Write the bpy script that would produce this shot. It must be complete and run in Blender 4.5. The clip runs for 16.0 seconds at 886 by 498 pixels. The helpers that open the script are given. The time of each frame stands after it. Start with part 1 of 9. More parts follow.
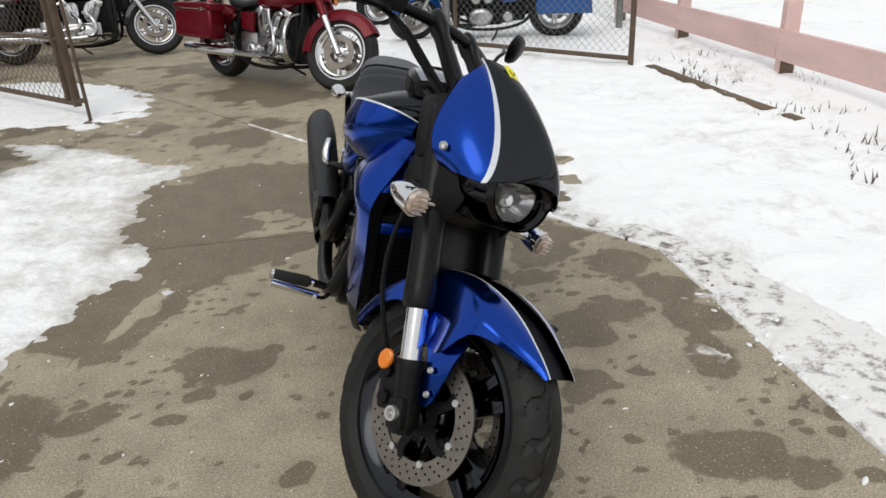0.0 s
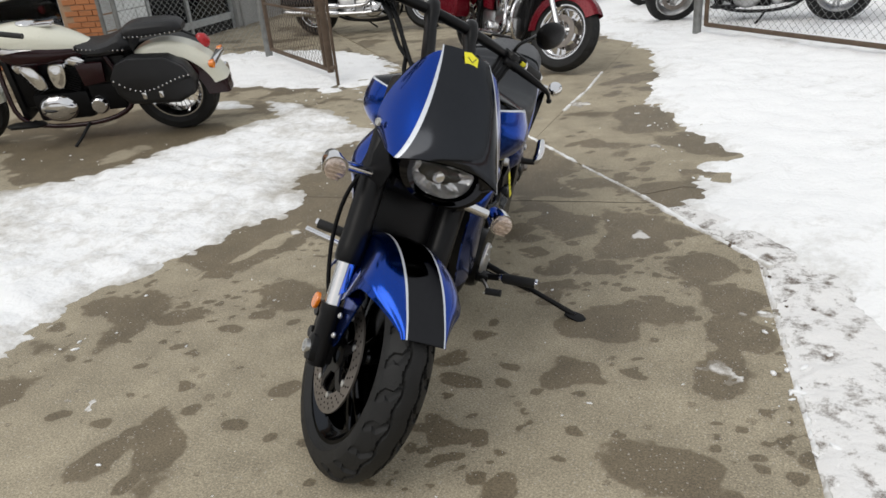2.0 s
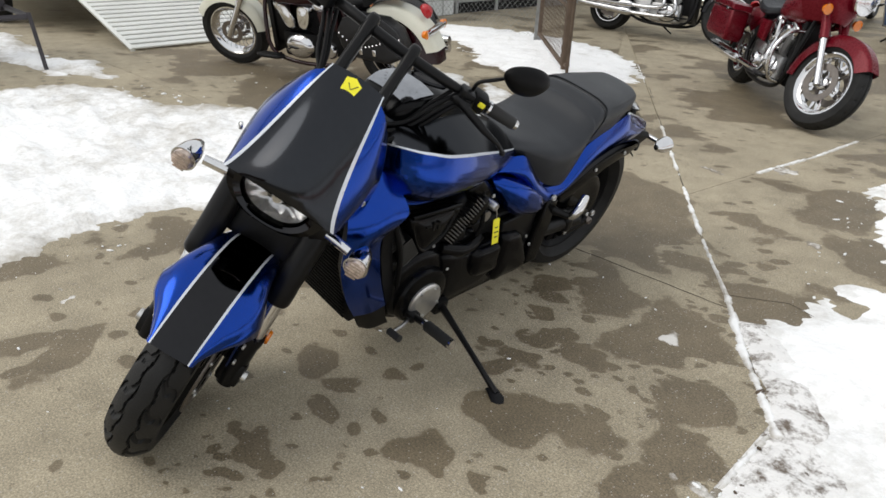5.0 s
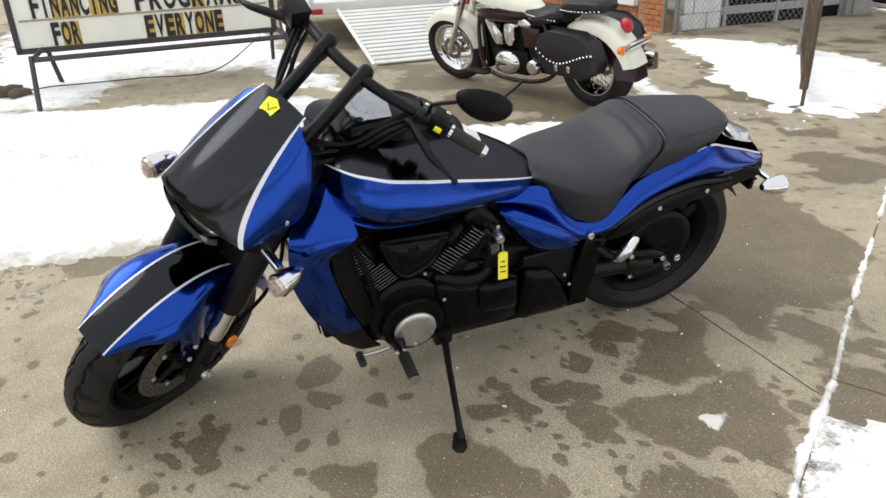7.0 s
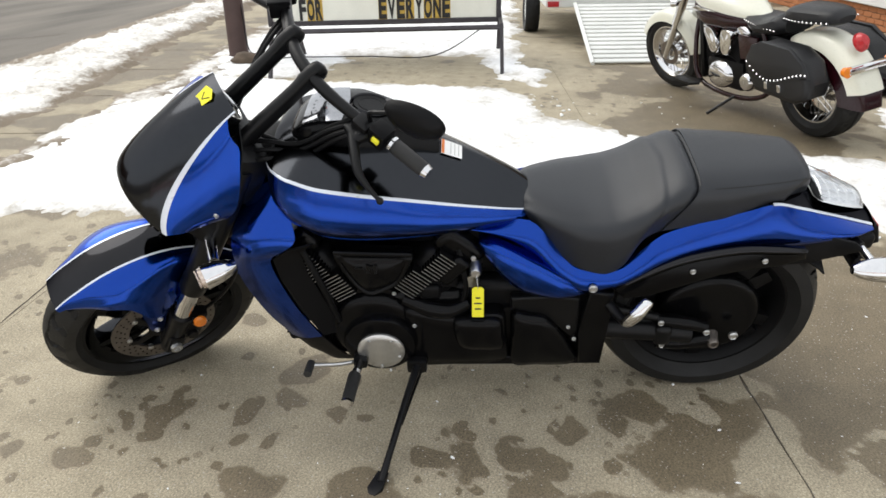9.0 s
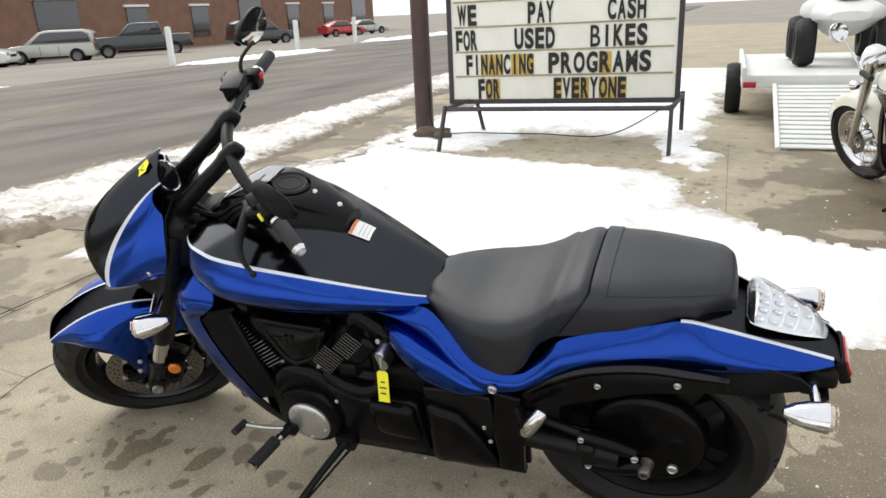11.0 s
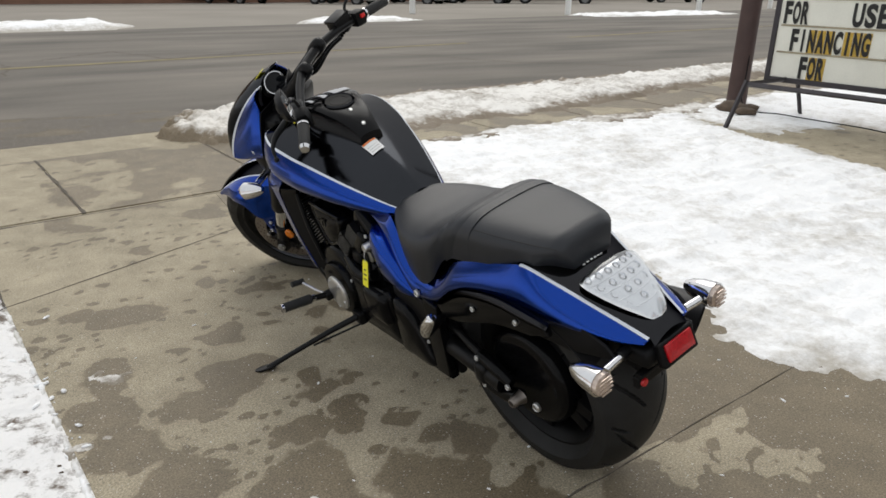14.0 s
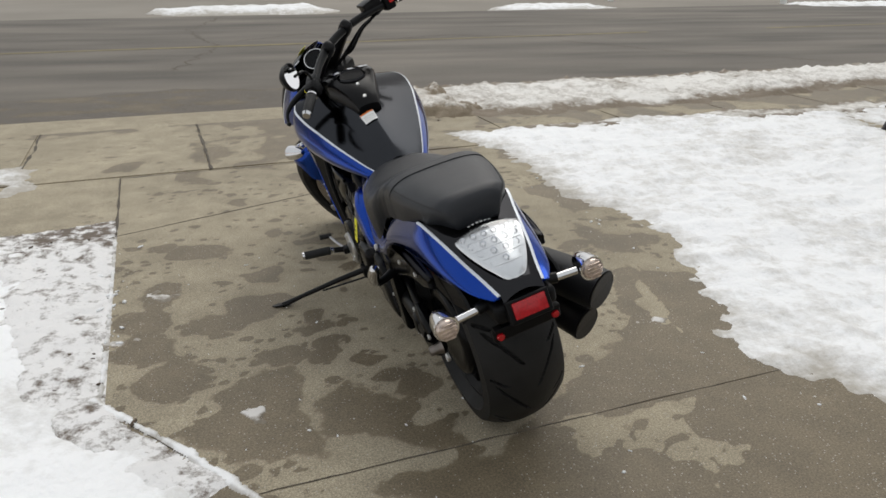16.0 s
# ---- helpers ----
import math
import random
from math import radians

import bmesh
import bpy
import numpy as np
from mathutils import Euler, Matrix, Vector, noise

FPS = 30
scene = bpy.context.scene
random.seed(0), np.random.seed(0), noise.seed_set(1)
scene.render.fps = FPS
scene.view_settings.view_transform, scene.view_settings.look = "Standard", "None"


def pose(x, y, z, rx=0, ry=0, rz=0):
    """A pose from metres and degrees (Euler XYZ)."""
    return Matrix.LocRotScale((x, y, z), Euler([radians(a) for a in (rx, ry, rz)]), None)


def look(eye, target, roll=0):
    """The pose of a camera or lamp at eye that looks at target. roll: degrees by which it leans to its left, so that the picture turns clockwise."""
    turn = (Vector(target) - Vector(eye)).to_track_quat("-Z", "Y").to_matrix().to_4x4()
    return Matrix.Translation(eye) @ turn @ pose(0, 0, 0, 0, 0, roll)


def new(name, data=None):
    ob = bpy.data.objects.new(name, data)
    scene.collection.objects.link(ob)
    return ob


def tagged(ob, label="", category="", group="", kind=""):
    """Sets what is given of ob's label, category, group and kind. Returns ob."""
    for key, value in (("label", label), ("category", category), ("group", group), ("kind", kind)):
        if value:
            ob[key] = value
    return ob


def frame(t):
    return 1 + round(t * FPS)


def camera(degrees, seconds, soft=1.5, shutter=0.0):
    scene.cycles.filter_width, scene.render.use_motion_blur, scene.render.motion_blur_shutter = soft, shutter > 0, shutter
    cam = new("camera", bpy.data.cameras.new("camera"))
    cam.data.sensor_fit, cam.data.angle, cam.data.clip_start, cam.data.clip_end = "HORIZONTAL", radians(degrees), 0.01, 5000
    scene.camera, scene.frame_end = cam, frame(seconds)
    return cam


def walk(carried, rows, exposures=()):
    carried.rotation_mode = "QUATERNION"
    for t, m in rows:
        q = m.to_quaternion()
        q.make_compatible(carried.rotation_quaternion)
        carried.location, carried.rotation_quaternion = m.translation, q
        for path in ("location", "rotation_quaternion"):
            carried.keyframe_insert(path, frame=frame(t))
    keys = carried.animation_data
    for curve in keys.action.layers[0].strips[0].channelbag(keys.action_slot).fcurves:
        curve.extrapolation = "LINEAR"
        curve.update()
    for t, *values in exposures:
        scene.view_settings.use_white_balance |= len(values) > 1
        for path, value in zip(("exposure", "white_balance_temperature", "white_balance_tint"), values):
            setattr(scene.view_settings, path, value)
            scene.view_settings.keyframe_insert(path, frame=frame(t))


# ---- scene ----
# camera and its path
cam = camera(63.2, 16.0, soft=1.6)
METRES, EYE = 7.218, 1.3246
ROWS = [
    (0.0, 0.0, 0.0, 0.0, -1.22, -24.62, 2.67),
    (0.5, 0.0324, 0.0012, -0.0031, 6.41, -23.23, 5.01),
    (1.0, 0.0547, -0.0132, -0.0025, 13.68, -23.39, 3.09),
    (1.5, 0.0906, -0.0098, -0.0024, 18.04, -24.51, 3.48),
    (2.0, 0.125, 0.0012, -0.0014, 23.49, -24.69, 4.86),
    (2.5, 0.1576, -0.0074, 0.002, 28.95, -23.09, 3.8),
    (3.0, 0.1979, 0.0123, 0.0064, 32.93, -21.53, 3.56),
    (3.5, 0.2211, 0.0381, 0.0079, 35.69, -21.26, 3.57),
    (4.0, 0.2199, 0.0651, 0.0074, 41.73, -22.84, 0.44),
    (6.5, 0.2651, 0.2153, 0.0052, 69.55, -24.89, 1.22),
    (7.0, 0.2705, 0.2463, 0.0059, 76.5, -24.47, 1.66),
    (7.5, 0.2594, 0.2735, 0.0069, 80.45, -24.6, -0.65),
    (8.0, 0.2571, 0.3008, 0.0059, 85.1, -24.84, -0.47),
    (8.5, 0.2612, 0.3386, 0.0065, 94.18, -24.23, 0.84),
    (9.0, 0.2431, 0.3605, 0.0028, 99.65, -24.61, 0.82),
    (11.5, 0.1848, 0.4967, 0.0023, 125.95, -19.69, 3.44),
    (12.0, 0.1703, 0.5204, -0.0014, 132.26, -22.33, 3.6),
    (12.5, 0.1748, 0.5524, 0.003, 134.59, -22.05, 0.19),
    (13.0, 0.1649, 0.5733, 0.0057, 137.01, -20.66, -0.37),
    (13.5, 0.1372, 0.5898, 0.0004, 145.12, -20.09, -1.8),
    (14.0, 0.1255, 0.6144, 0.0024, 151.0, -21.15, -0.95),
    (14.5, 0.1154, 0.6461, 0.0049, 154.26, -20.89, -2.97),
    (15.0, 0.0845, 0.6578, 0.0018, 156.82, -21.0, -1.81),
    (15.5, 0.0557, 0.6626, 0.0025, 161.89, -23.23, -0.13),
    (16.0, 0.0409, 0.6831, 0.0045, 167.32, -22.25, -0.44),
]
walk(cam, [(t, pose(METRES * x, METRES * y, EYE + METRES * z, 90 + pitch, roll, yaw)) for t, x, y, z, yaw, pitch, roll in ROWS],
     exposures=[(0.0, 0.02), (3.0, -0.02), (4.2, 0.06), (6.5, 0.51), (8.0, 0.65), (9.0, 0.66), (11.5, 0.61), (13.0, 0.31), (14.5, 0.05), (15.2, 0.01), (16.0, -0.09)])

# overcast winter daylight: a bright, even sky and a weak, very wide sun
world = bpy.data.worlds.new("overcast_sky")
scene.world = world
world.use_nodes = True
wt = world.node_tree
wt.nodes.clear()
w_out = wt.nodes.new("ShaderNodeOutputWorld")
w_bg = wt.nodes.new("ShaderNodeBackground")
w_sky = wt.nodes.new("ShaderNodeTexSky")
w_sky.sky_type, w_sky.sun_disc = "NISHITA", False
w_sky.sun_elevation, w_sky.sun_rotation = radians(48), radians(200)
w_sky.air_density, w_sky.dust_density, w_sky.ozone_density = 1.0, 6.0, 1.0
w_mix = wt.nodes.new("ShaderNodeMixRGB")
w_mix.inputs[0].default_value = 0.82
w_mix.inputs[2].default_value = (8.85, 9.05, 9.15, 1)
wt.links.new(w_sky.outputs[0], w_mix.inputs[1])
wt.links.new(w_mix.outputs[0], w_bg.inputs[0])
w_bg.inputs[1].default_value = 0.10
wt.links.new(w_bg.outputs[0], w_out.inputs[0])
sun_data = bpy.data.lights.new("sun", "SUN")
sun_data.energy, sun_data.angle, sun_data.color = 0.9, radians(40), (0.98, 0.97, 0.93)
sun = new("sun", sun_data)
sun.matrix_world = look((-6, -14, 20), (0, 0, 0))


# ---- materials ----
def rgba(c):
    return (c[0], c[1], c[2], 1.0)


def mat(name, col, rough=0.5, metal=0.0, var=0.15, scale=6.0, bump=0.0, bscale=80.0, coat=0.0, rvar=0.1, spec=0.5, alpha=1.0, stretch=(1, 1, 1), random_tint=0.0, edge_tint=1.0):
    """Two scales of variation: broad blotches and fine grain in colour, gloss and relief."""
    m = bpy.data.materials.new(name)
    m.use_nodes = True
    nt = m.node_tree
    b = nt.nodes["Principled BSDF"]
    tc = nt.nodes.new("ShaderNodeTexCoord")
    mp = nt.nodes.new("ShaderNodeMapping")
    mp.inputs["Scale"].default_value = stretch
    nt.links.new(tc.outputs["Object"], mp.inputs[0])
    n1 = nt.nodes.new("ShaderNodeTexNoise")
    n1.inputs["Scale"].default_value, n1.inputs["Detail"].default_value = scale, 6
    n2 = nt.nodes.new("ShaderNodeTexNoise")
    n2.inputs["Scale"].default_value, n2.inputs["Detail"].default_value = bscale, 4
    for n in (n1, n2):
        nt.links.new(mp.outputs[0], n.inputs["Vector"])
    add = nt.nodes.new("ShaderNodeMath")
    add.operation = "MULTIPLY_ADD"
    add.inputs[1].default_value, add.inputs[2].default_value = 0.35, 0.0
    nt.links.new(n2.outputs[0], add.inputs[0])
    s = nt.nodes.new("ShaderNodeMath")
    s.operation = "MULTIPLY_ADD"
    s.inputs[1].default_value = 0.65
    nt.links.new(n1.outputs[0], s.inputs[0])
    nt.links.new(add.outputs[0], s.inputs[2])
    val = s.outputs[0]
    if random_tint:
        oi = nt.nodes.new("ShaderNodeObjectInfo")
        r = nt.nodes.new("ShaderNodeMath")
        r.operation = "MULTIPLY_ADD"
        r.inputs[1].default_value = random_tint
        nt.links.new(oi.outputs["Random"], r.inputs[0])
        nt.links.new(val, r.inputs[2])
        val = r.outputs[0]
    ramp = nt.nodes.new("ShaderNodeValToRGB")
    ramp.color_ramp.elements[0].position, ramp.color_ramp.elements[1].position = 0.3, 0.72
    ramp.color_ramp.elements[0].color = rgba([c * (1 - var) for c in col])
    ramp.color_ramp.elements[1].color = rgba([min(1, c * (1 + var)) for c in col])
    nt.links.new(val, ramp.inputs[0])
    nt.links.new(ramp.outputs[0], b.inputs["Base Color"])
    rr = nt.nodes.new("ShaderNodeMapRange")
    rr.inputs[1].default_value, rr.inputs[2].default_value = 0.3, 0.7
    rr.inputs[3].default_value, rr.inputs[4].default_value = max(0.02, rough * (1 - rvar)), min(1, rough * (1 + rvar))
    nt.links.new(n2.outputs[0], rr.inputs[0])
    nt.links.new(rr.outputs[0], b.inputs["Roughness"])
    b.inputs["Metallic"].default_value = metal
    b.inputs["Specular IOR Level"].default_value = spec
    b.inputs["Specular Tint"].default_value = rgba([edge_tint] * 3)
    b.inputs["Coat Weight"].default_value, b.inputs["Coat Roughness"].default_value = coat, 0.04
    if bump:
        bp = nt.nodes.new("ShaderNodeBump")
        bp.inputs["Strength"].default_value, bp.inputs["Distance"].default_value = bump, 0.004
        nt.links.new(n2.outputs[0], bp.inputs["Height"])
        nt.links.new(bp.outputs[0], b.inputs["Normal"])
    return m


def glass_mat(name, col=(1, 1, 1), rough=0.02, ior=1.45):
    m = bpy.data.materials.new(name)
    m.use_nodes = True
    nt = m.node_tree
    nt.nodes.remove(nt.nodes["Principled BSDF"])
    mix, tr, gl, fr, pw, ad = [nt.nodes.new("ShaderNode" + k) for k in ("MixShader", "BsdfTransparent", "BsdfGlossy", "LayerWeight", "Math", "Math")]
    tr.inputs["Color"].default_value = rgba(col)
    gl.inputs["Roughness"].default_value, fr.inputs["Blend"].default_value = rough, 0.5
    pw.operation, ad.operation = "POWER", "MULTIPLY_ADD"
    pw.inputs[1].default_value = 4.5
    ad.inputs[1].default_value, ad.inputs[2].default_value = 0.8, ((ior - 1) / (ior + 1)) ** 2
    nt.links.new(fr.outputs["Facing"], pw.inputs[0])
    nt.links.new(pw.outputs[0], ad.inputs[0])
    nt.links.new(ad.outputs[0], mix.inputs[0])
    nt.links.new(tr.outputs[0], mix.inputs[1])
    nt.links.new(gl.outputs[0], mix.inputs[2])
    nt.links.new(mix.outputs[0], nt.nodes["Material Output"].inputs["Surface"])
    return m


def concrete_mat(name, dry, wet):
    """Weathered concrete with fine aggregate; the attribute 'wet' marks soaked stains."""
    m = bpy.data.materials.new(name)
    m.use_nodes = True
    nt = m.node_tree
    L = nt.links.new
    b = nt.nodes["Principled BSDF"]
    tc = nt.nodes.new("ShaderNodeTexCoord")

    def noise_node(scale, detail=6, rough=0.6):
        n = nt.nodes.new("ShaderNodeTexNoise")
        n.inputs["Scale"].default_value, n.inputs["Detail"].default_value, n.inputs["Roughness"].default_value = scale, detail, rough
        L(tc.outputs["Object"], n.inputs["Vector"])
        return n
    big, mid, fine, rag = noise_node(0.9), noise_node(7), noise_node(170, 3), noise_node(14, 9, 0.72)
    vor = nt.nodes.new("ShaderNodeTexVoronoi")
    vor.inputs["Scale"].default_value = 95
    L(tc.outputs["Object"], vor.inputs["Vector"])
    at = nt.nodes.new("ShaderNodeAttribute")
    at.attribute_name = "wet"

    def math2(op, a, bb, c=None):
        n = nt.nodes.new("ShaderNodeMath")
        n.operation = op
        for i, v in enumerate((a, bb, c)):
            if v is None:
                continue
            if isinstance(v, (int, float)):
                n.inputs[i].default_value = v
            else:
                L(v, n.inputs[i])
        return n.outputs[0]
    base = nt.nodes.new("ShaderNodeValToRGB")
    base.color_ramp.elements[0].position, base.color_ramp.elements[1].position = 0.32, 0.68
    base.color_ramp.elements[0].color = rgba([c * 0.7 for c in dry])
    base.color_ramp.elements[1].color = rgba([c * 1.2 for c in dry])
    mixv = math2("MULTIPLY_ADD", mid.outputs[0], 0.5, math2("MULTIPLY", big.outputs[0], 0.5))
    L(mixv, base.inputs[0])
    speck = nt.nodes.new("ShaderNodeMixRGB")
    speck.blend_type = "MULTIPLY"
    sp = nt.nodes.new("ShaderNodeMapRange")
    sp.inputs[1].default_value, sp.inputs[2].default_value, sp.inputs[3].default_value, sp.inputs[4].default_value = 0.35, 0.68, 0.62, 1.26
    L(fine.outputs[0], sp.inputs[0])
    L(base.outputs[0], speck.inputs[1])
    L(sp.outputs[0], speck.inputs[2])
    speck.inputs[0].default_value = 1.0
    stone = nt.nodes.new("ShaderNodeMixRGB")
    stone.inputs[2].default_value = rgba([min(1, c * 1.45) for c in dry])
    st = math2("LESS_THAN", vor.outputs["Distance"], 0.2)
    L(math2("MULTIPLY", st, 0.6), stone.inputs[0])
    L(speck.outputs[0], stone.inputs[1])
    edge = math2("ADD", at.outputs["Fac"], math2("ADD", math2("MULTIPLY_ADD", rag.outputs[0], 0.34, -0.17), math2("MULTIPLY_ADD", fine.outputs[0], 0.2, -0.1)))
    crisp = nt.nodes.new("ShaderNodeMapRange")
    crisp.inputs[1].default_value, crisp.inputs[2].default_value = 0.525, 0.56
    L(edge, crisp.inputs[0])
    damp = nt.nodes.new("ShaderNodeMapRange")
    damp.inputs[1].default_value, damp.inputs[2].default_value = 0.22, 0.8
    L(edge, damp.inputs[0])
    wetf = nt.nodes.new("ShaderNodeMath")
    wetf.operation, wetf.use_clamp = "MULTIPLY_ADD", True
    wetf.inputs[1].default_value = 0.86
    L(crisp.outputs[0], wetf.inputs[0])
    cells = nt.nodes.new("ShaderNodeTexVoronoi")
    cells.inputs["Scale"].default_value = 19
    L(tc.outputs["Object"], cells.inputs["Vector"])
    tone = nt.nodes.new("ShaderNodeSeparateColor")
    L(cells.outputs["Color"], tone.inputs[0])
    group = noise_node(1.7, 3)
    size = math2("MULTIPLY", math2("MULTIPLY", tone.outputs[0], tone.outputs[0]), math2("MULTIPLY_ADD", group.outputs[0], 1.7, -0.62))
    drop = math2("LESS_THAN", math2("MULTIPLY_ADD", fine.outputs[0], 0.2, cells.outputs["Distance"]), math2("ADD", size, 0.08))
    both = math2("ADD", math2("MULTIPLY", damp.outputs[0], 0.3), math2("MULTIPLY", drop, 0.5))
    L(both, wetf.inputs[2])
    wetmix = nt.nodes.new("ShaderNodeMixRGB")
    wetmix.blend_type = "MULTIPLY"
    wetmix.inputs[2].default_value = rgba(wet)
    L(wetf.outputs[0], wetmix.inputs[0])
    L(stone.outputs[0], wetmix.inputs[1])
    # scattered grains of salt and pale sand
    grain = nt.nodes.new("ShaderNodeTexVoronoi")
    grain.inputs["Scale"].default_value = 130
    L(tc.outputs["Object"], grain.inputs["Vector"])
    pick = nt.nodes.new("ShaderNodeSeparateColor")
    L(grain.outputs["Color"], pick.inputs[0])
    dense = math2("GREATER_THAN", math2("MULTIPLY_ADD", group.outputs[0], 0.35, pick.outputs[0]), 1.08)
    salt = nt.nodes.new("ShaderNodeMixRGB")
    salt.inputs[2].default_value = (0.5, 0.47, 0.42, 1)
    L(math2("MULTIPLY", math2("MULTIPLY", dense, math2("LESS_THAN", grain.outputs["Distance"], 0.34)), 0.55), salt.inputs[0])
    L(wetmix.outputs[0], salt.inputs[1])
    L(salt.outputs[0], b.inputs["Base Color"])
    ro = nt.nodes.new("ShaderNodeMapRange")
    ro.inputs[3].default_value, ro.inputs[4].default_value = 0.9, 0.55
    L(wetf.outputs[0], ro.inputs[0])
    L(ro.outputs[0], b.inputs["Roughness"])
    b.inputs["Specular IOR Level"].default_value = 0.35
    bp = nt.nodes.new("ShaderNodeBump")
    bp.inputs["Strength"].default_value, bp.inputs["Distance"].default_value = 0.35, 0.003
    L(fine.outputs[0], bp.inputs["Height"])
    L(bp.outputs[0], b.inputs["Normal"])
    return m


def snow_mat(name, clean, dirty, dirt=0.5, edge=0.5, blend=1.0, size=3.4):
    m = bpy.data.materials.new(name)
    m.use_nodes = True
    nt = m.node_tree
    L = nt.links.new
    b = nt.nodes["Principled BSDF"]
    tc = nt.nodes.new("ShaderNodeTexCoord")
    at = nt.nodes.new("ShaderNodeAttribute")
    at.attribute_name = "thin"
    n1 = nt.nodes.new("ShaderNodeTexNoise")
    n1.inputs["Scale"].default_value, n1.inputs["Detail"].default_value, n1.inputs["Roughness"].default_value = size, 12, 0.78
    n2 = nt.nodes.new("ShaderNodeTexNoise")
    n2.inputs["Scale"].default_value, n2.inputs["Detail"].default_value = 38, 6
    for n in (n1, n2):
        L(tc.outputs["Object"], n.inputs["Vector"])
    add = nt.nodes.new("ShaderNodeMath")
    add.operation = "MULTIPLY_ADD"
    add.inputs[1].default_value = edge
    L(at.outputs["Fac"], add.inputs[0])
    n3 = nt.nodes.new("ShaderNodeTexNoise")
    n3.inputs["Scale"].default_value, n3.inputs["Detail"].default_value, n3.inputs["Roughness"].default_value = 17, 5, 0.65
    L(tc.outputs["Object"], n3.inputs["Vector"])
    gr = nt.nodes.new("ShaderNodeMath")
    gr.operation = "MULTIPLY_ADD"
    gr.inputs[1].default_value = 0.35
    L(n3.outputs[0], gr.inputs[0])
    sc = nt.nodes.new("ShaderNodeMath")
    sc.operation = "MULTIPLY_ADD"
    sc.inputs[1].default_value, sc.inputs[2].default_value = 0.9, -0.12
    L(n1.outputs[0], sc.inputs[0])
    L(sc.outputs[0], gr.inputs[2])
    n4 = nt.nodes.new("ShaderNodeTexNoise")
    n4.inputs["Scale"].default_value, n4.inputs["Detail"].default_value = 0.75, 4
    L(tc.outputs["Object"], n4.inputs["Vector"])
    broad = nt.nodes.new("ShaderNodeMath")
    broad.operation = "MULTIPLY_ADD"
    broad.inputs[1].default_value = 0.55
    L(n4.outputs[0], broad.inputs[0])
    shift = nt.nodes.new("ShaderNodeMath")
    shift.operation = "ADD"
    shift.inputs[1].default_value = -0.28
    L(gr.outputs[0], shift.inputs[0])
    L(shift.outputs[0], broad.inputs[2])
    L(broad.outputs[0], add.inputs[2])
    ramp = nt.nodes.new("ShaderNodeValToRGB")
    e = ramp.color_ramp.elements
    e[0].position, e[0].color = 0.62 - 0.2 * dirt, rgba(clean)
    e[1].position, e[1].color = e[0].position + (0.36 - 0.08 * dirt) * blend, rgba(dirty)
    L(add.outputs[0], ramp.inputs[0])
    L(ramp.outputs[0], b.inputs["Base Color"])
    b.inputs["Roughness"].default_value = 0.65
    b.inputs["Specular IOR Level"].default_value = 0.3
    bp = nt.nodes.new("ShaderNodeBump")
    bp.inputs["Strength"].default_value, bp.inputs["Distance"].default_value = 0.5, 0.02
    L(n2.outputs[0], bp.inputs["Height"])
    L(bp.outputs[0], b.inputs["Normal"])
    return m


BLUE = mat("candy_blue_paint", (0.0, 0.038, 0.29), 0.17, 0.97, 0.06, 3, coat=0.36, bscale=900)
BLACKGLOSS = mat("gloss_black_paint", (0.03, 0.03, 0.032), 0.07, 1.0, 0.1, 3, edge_tint=0.3)
GREYBLACK = mat("black_metallic_paint", (0.036, 0.038, 0.0425), 0.13, 1.0, 0.1, 3, edge_tint=0.55)
SATIN = mat("satin_black_metal", (0.005, 0.005, 0.0055), 0.34, 0.0, 0.25, 12, bump=0.05, spec=0.2)
DARKCAST = mat("black_engine_casting", (0.005, 0.005, 0.0055), 0.38, 0.0, 0.3, 14, bump=0.15, bscale=160, spec=0.13)
PLASTIC = mat("black_plastic", (0.004, 0.004, 0.0045), 0.45, 0.0, 0.2, 20, bump=0.12, bscale=300, spec=0.13)
RUBBER = mat("tyre_rubber", (0.0125, 0.0125, 0.0125), 0.58, 0.0, 0.4, 14, bump=0.2, bscale=220, spec=0.28)
GRIPRUBBER = mat("grip_rubber", (0.015, 0.015, 0.015), 0.7, 0.0, 0.2, 30, bump=0.3, bscale=400)
VINYL = mat("seat_vinyl", (0.011, 0.0127, 0.0165), 0.42, 0.0, 0.15, 9, bump=0.2, bscale=520, spec=0.44)
GLOSSCAST = mat("gloss_black_casting", (0.003, 0.003, 0.0034), 0.2, 0.0, 0.25, 14, bump=0.04, bscale=160, spec=0.14)
LEATHER = mat("studded_leather", (0.008, 0.008, 0.009), 0.42, 0.0, 0.25, 9, bump=0.3, bscale=200, spec=0.35)
CHROME = mat("chrome", (0.68, 0.68, 0.69), 0.07, 1.0, 0.06, 12)
STEEL = mat("brushed_steel", (0.55, 0.55, 0.55), 0.32, 1.0, 0.15, 40, bump=0.05, bscale=300)
ALU = mat("machined_aluminium", (0.62, 0.62, 0.61), 0.35, 0.9, 0.12, 30)
SILVER = mat("silver_pinstripe", (0.62, 0.65, 0.7), 0.3, 0.3, 0.05, 20, coat=0.6)
DISCSTEEL = mat("brake_disc_steel", (0.23, 0.205, 0.185), 0.42, 0.9, 0.2, 25, bump=0.08, bscale=200)
AMBER = mat("amber_reflector", (0.75, 0.2, 0.01), 0.2, 0.0, 0.1, 60, coat=0.8)
REDLENS = mat("red_lens", (0.4, 0.003, 0.008), 0.3, 0.0, 0.3, 160, coat=0.25)
CLEAR = glass_mat("clear_lens", (0.97, 0.97, 0.97), 0.03)
TAILLENS = glass_mat("thick_clear_lens", (0.93, 0.94, 0.95), 0.02, 2.1)
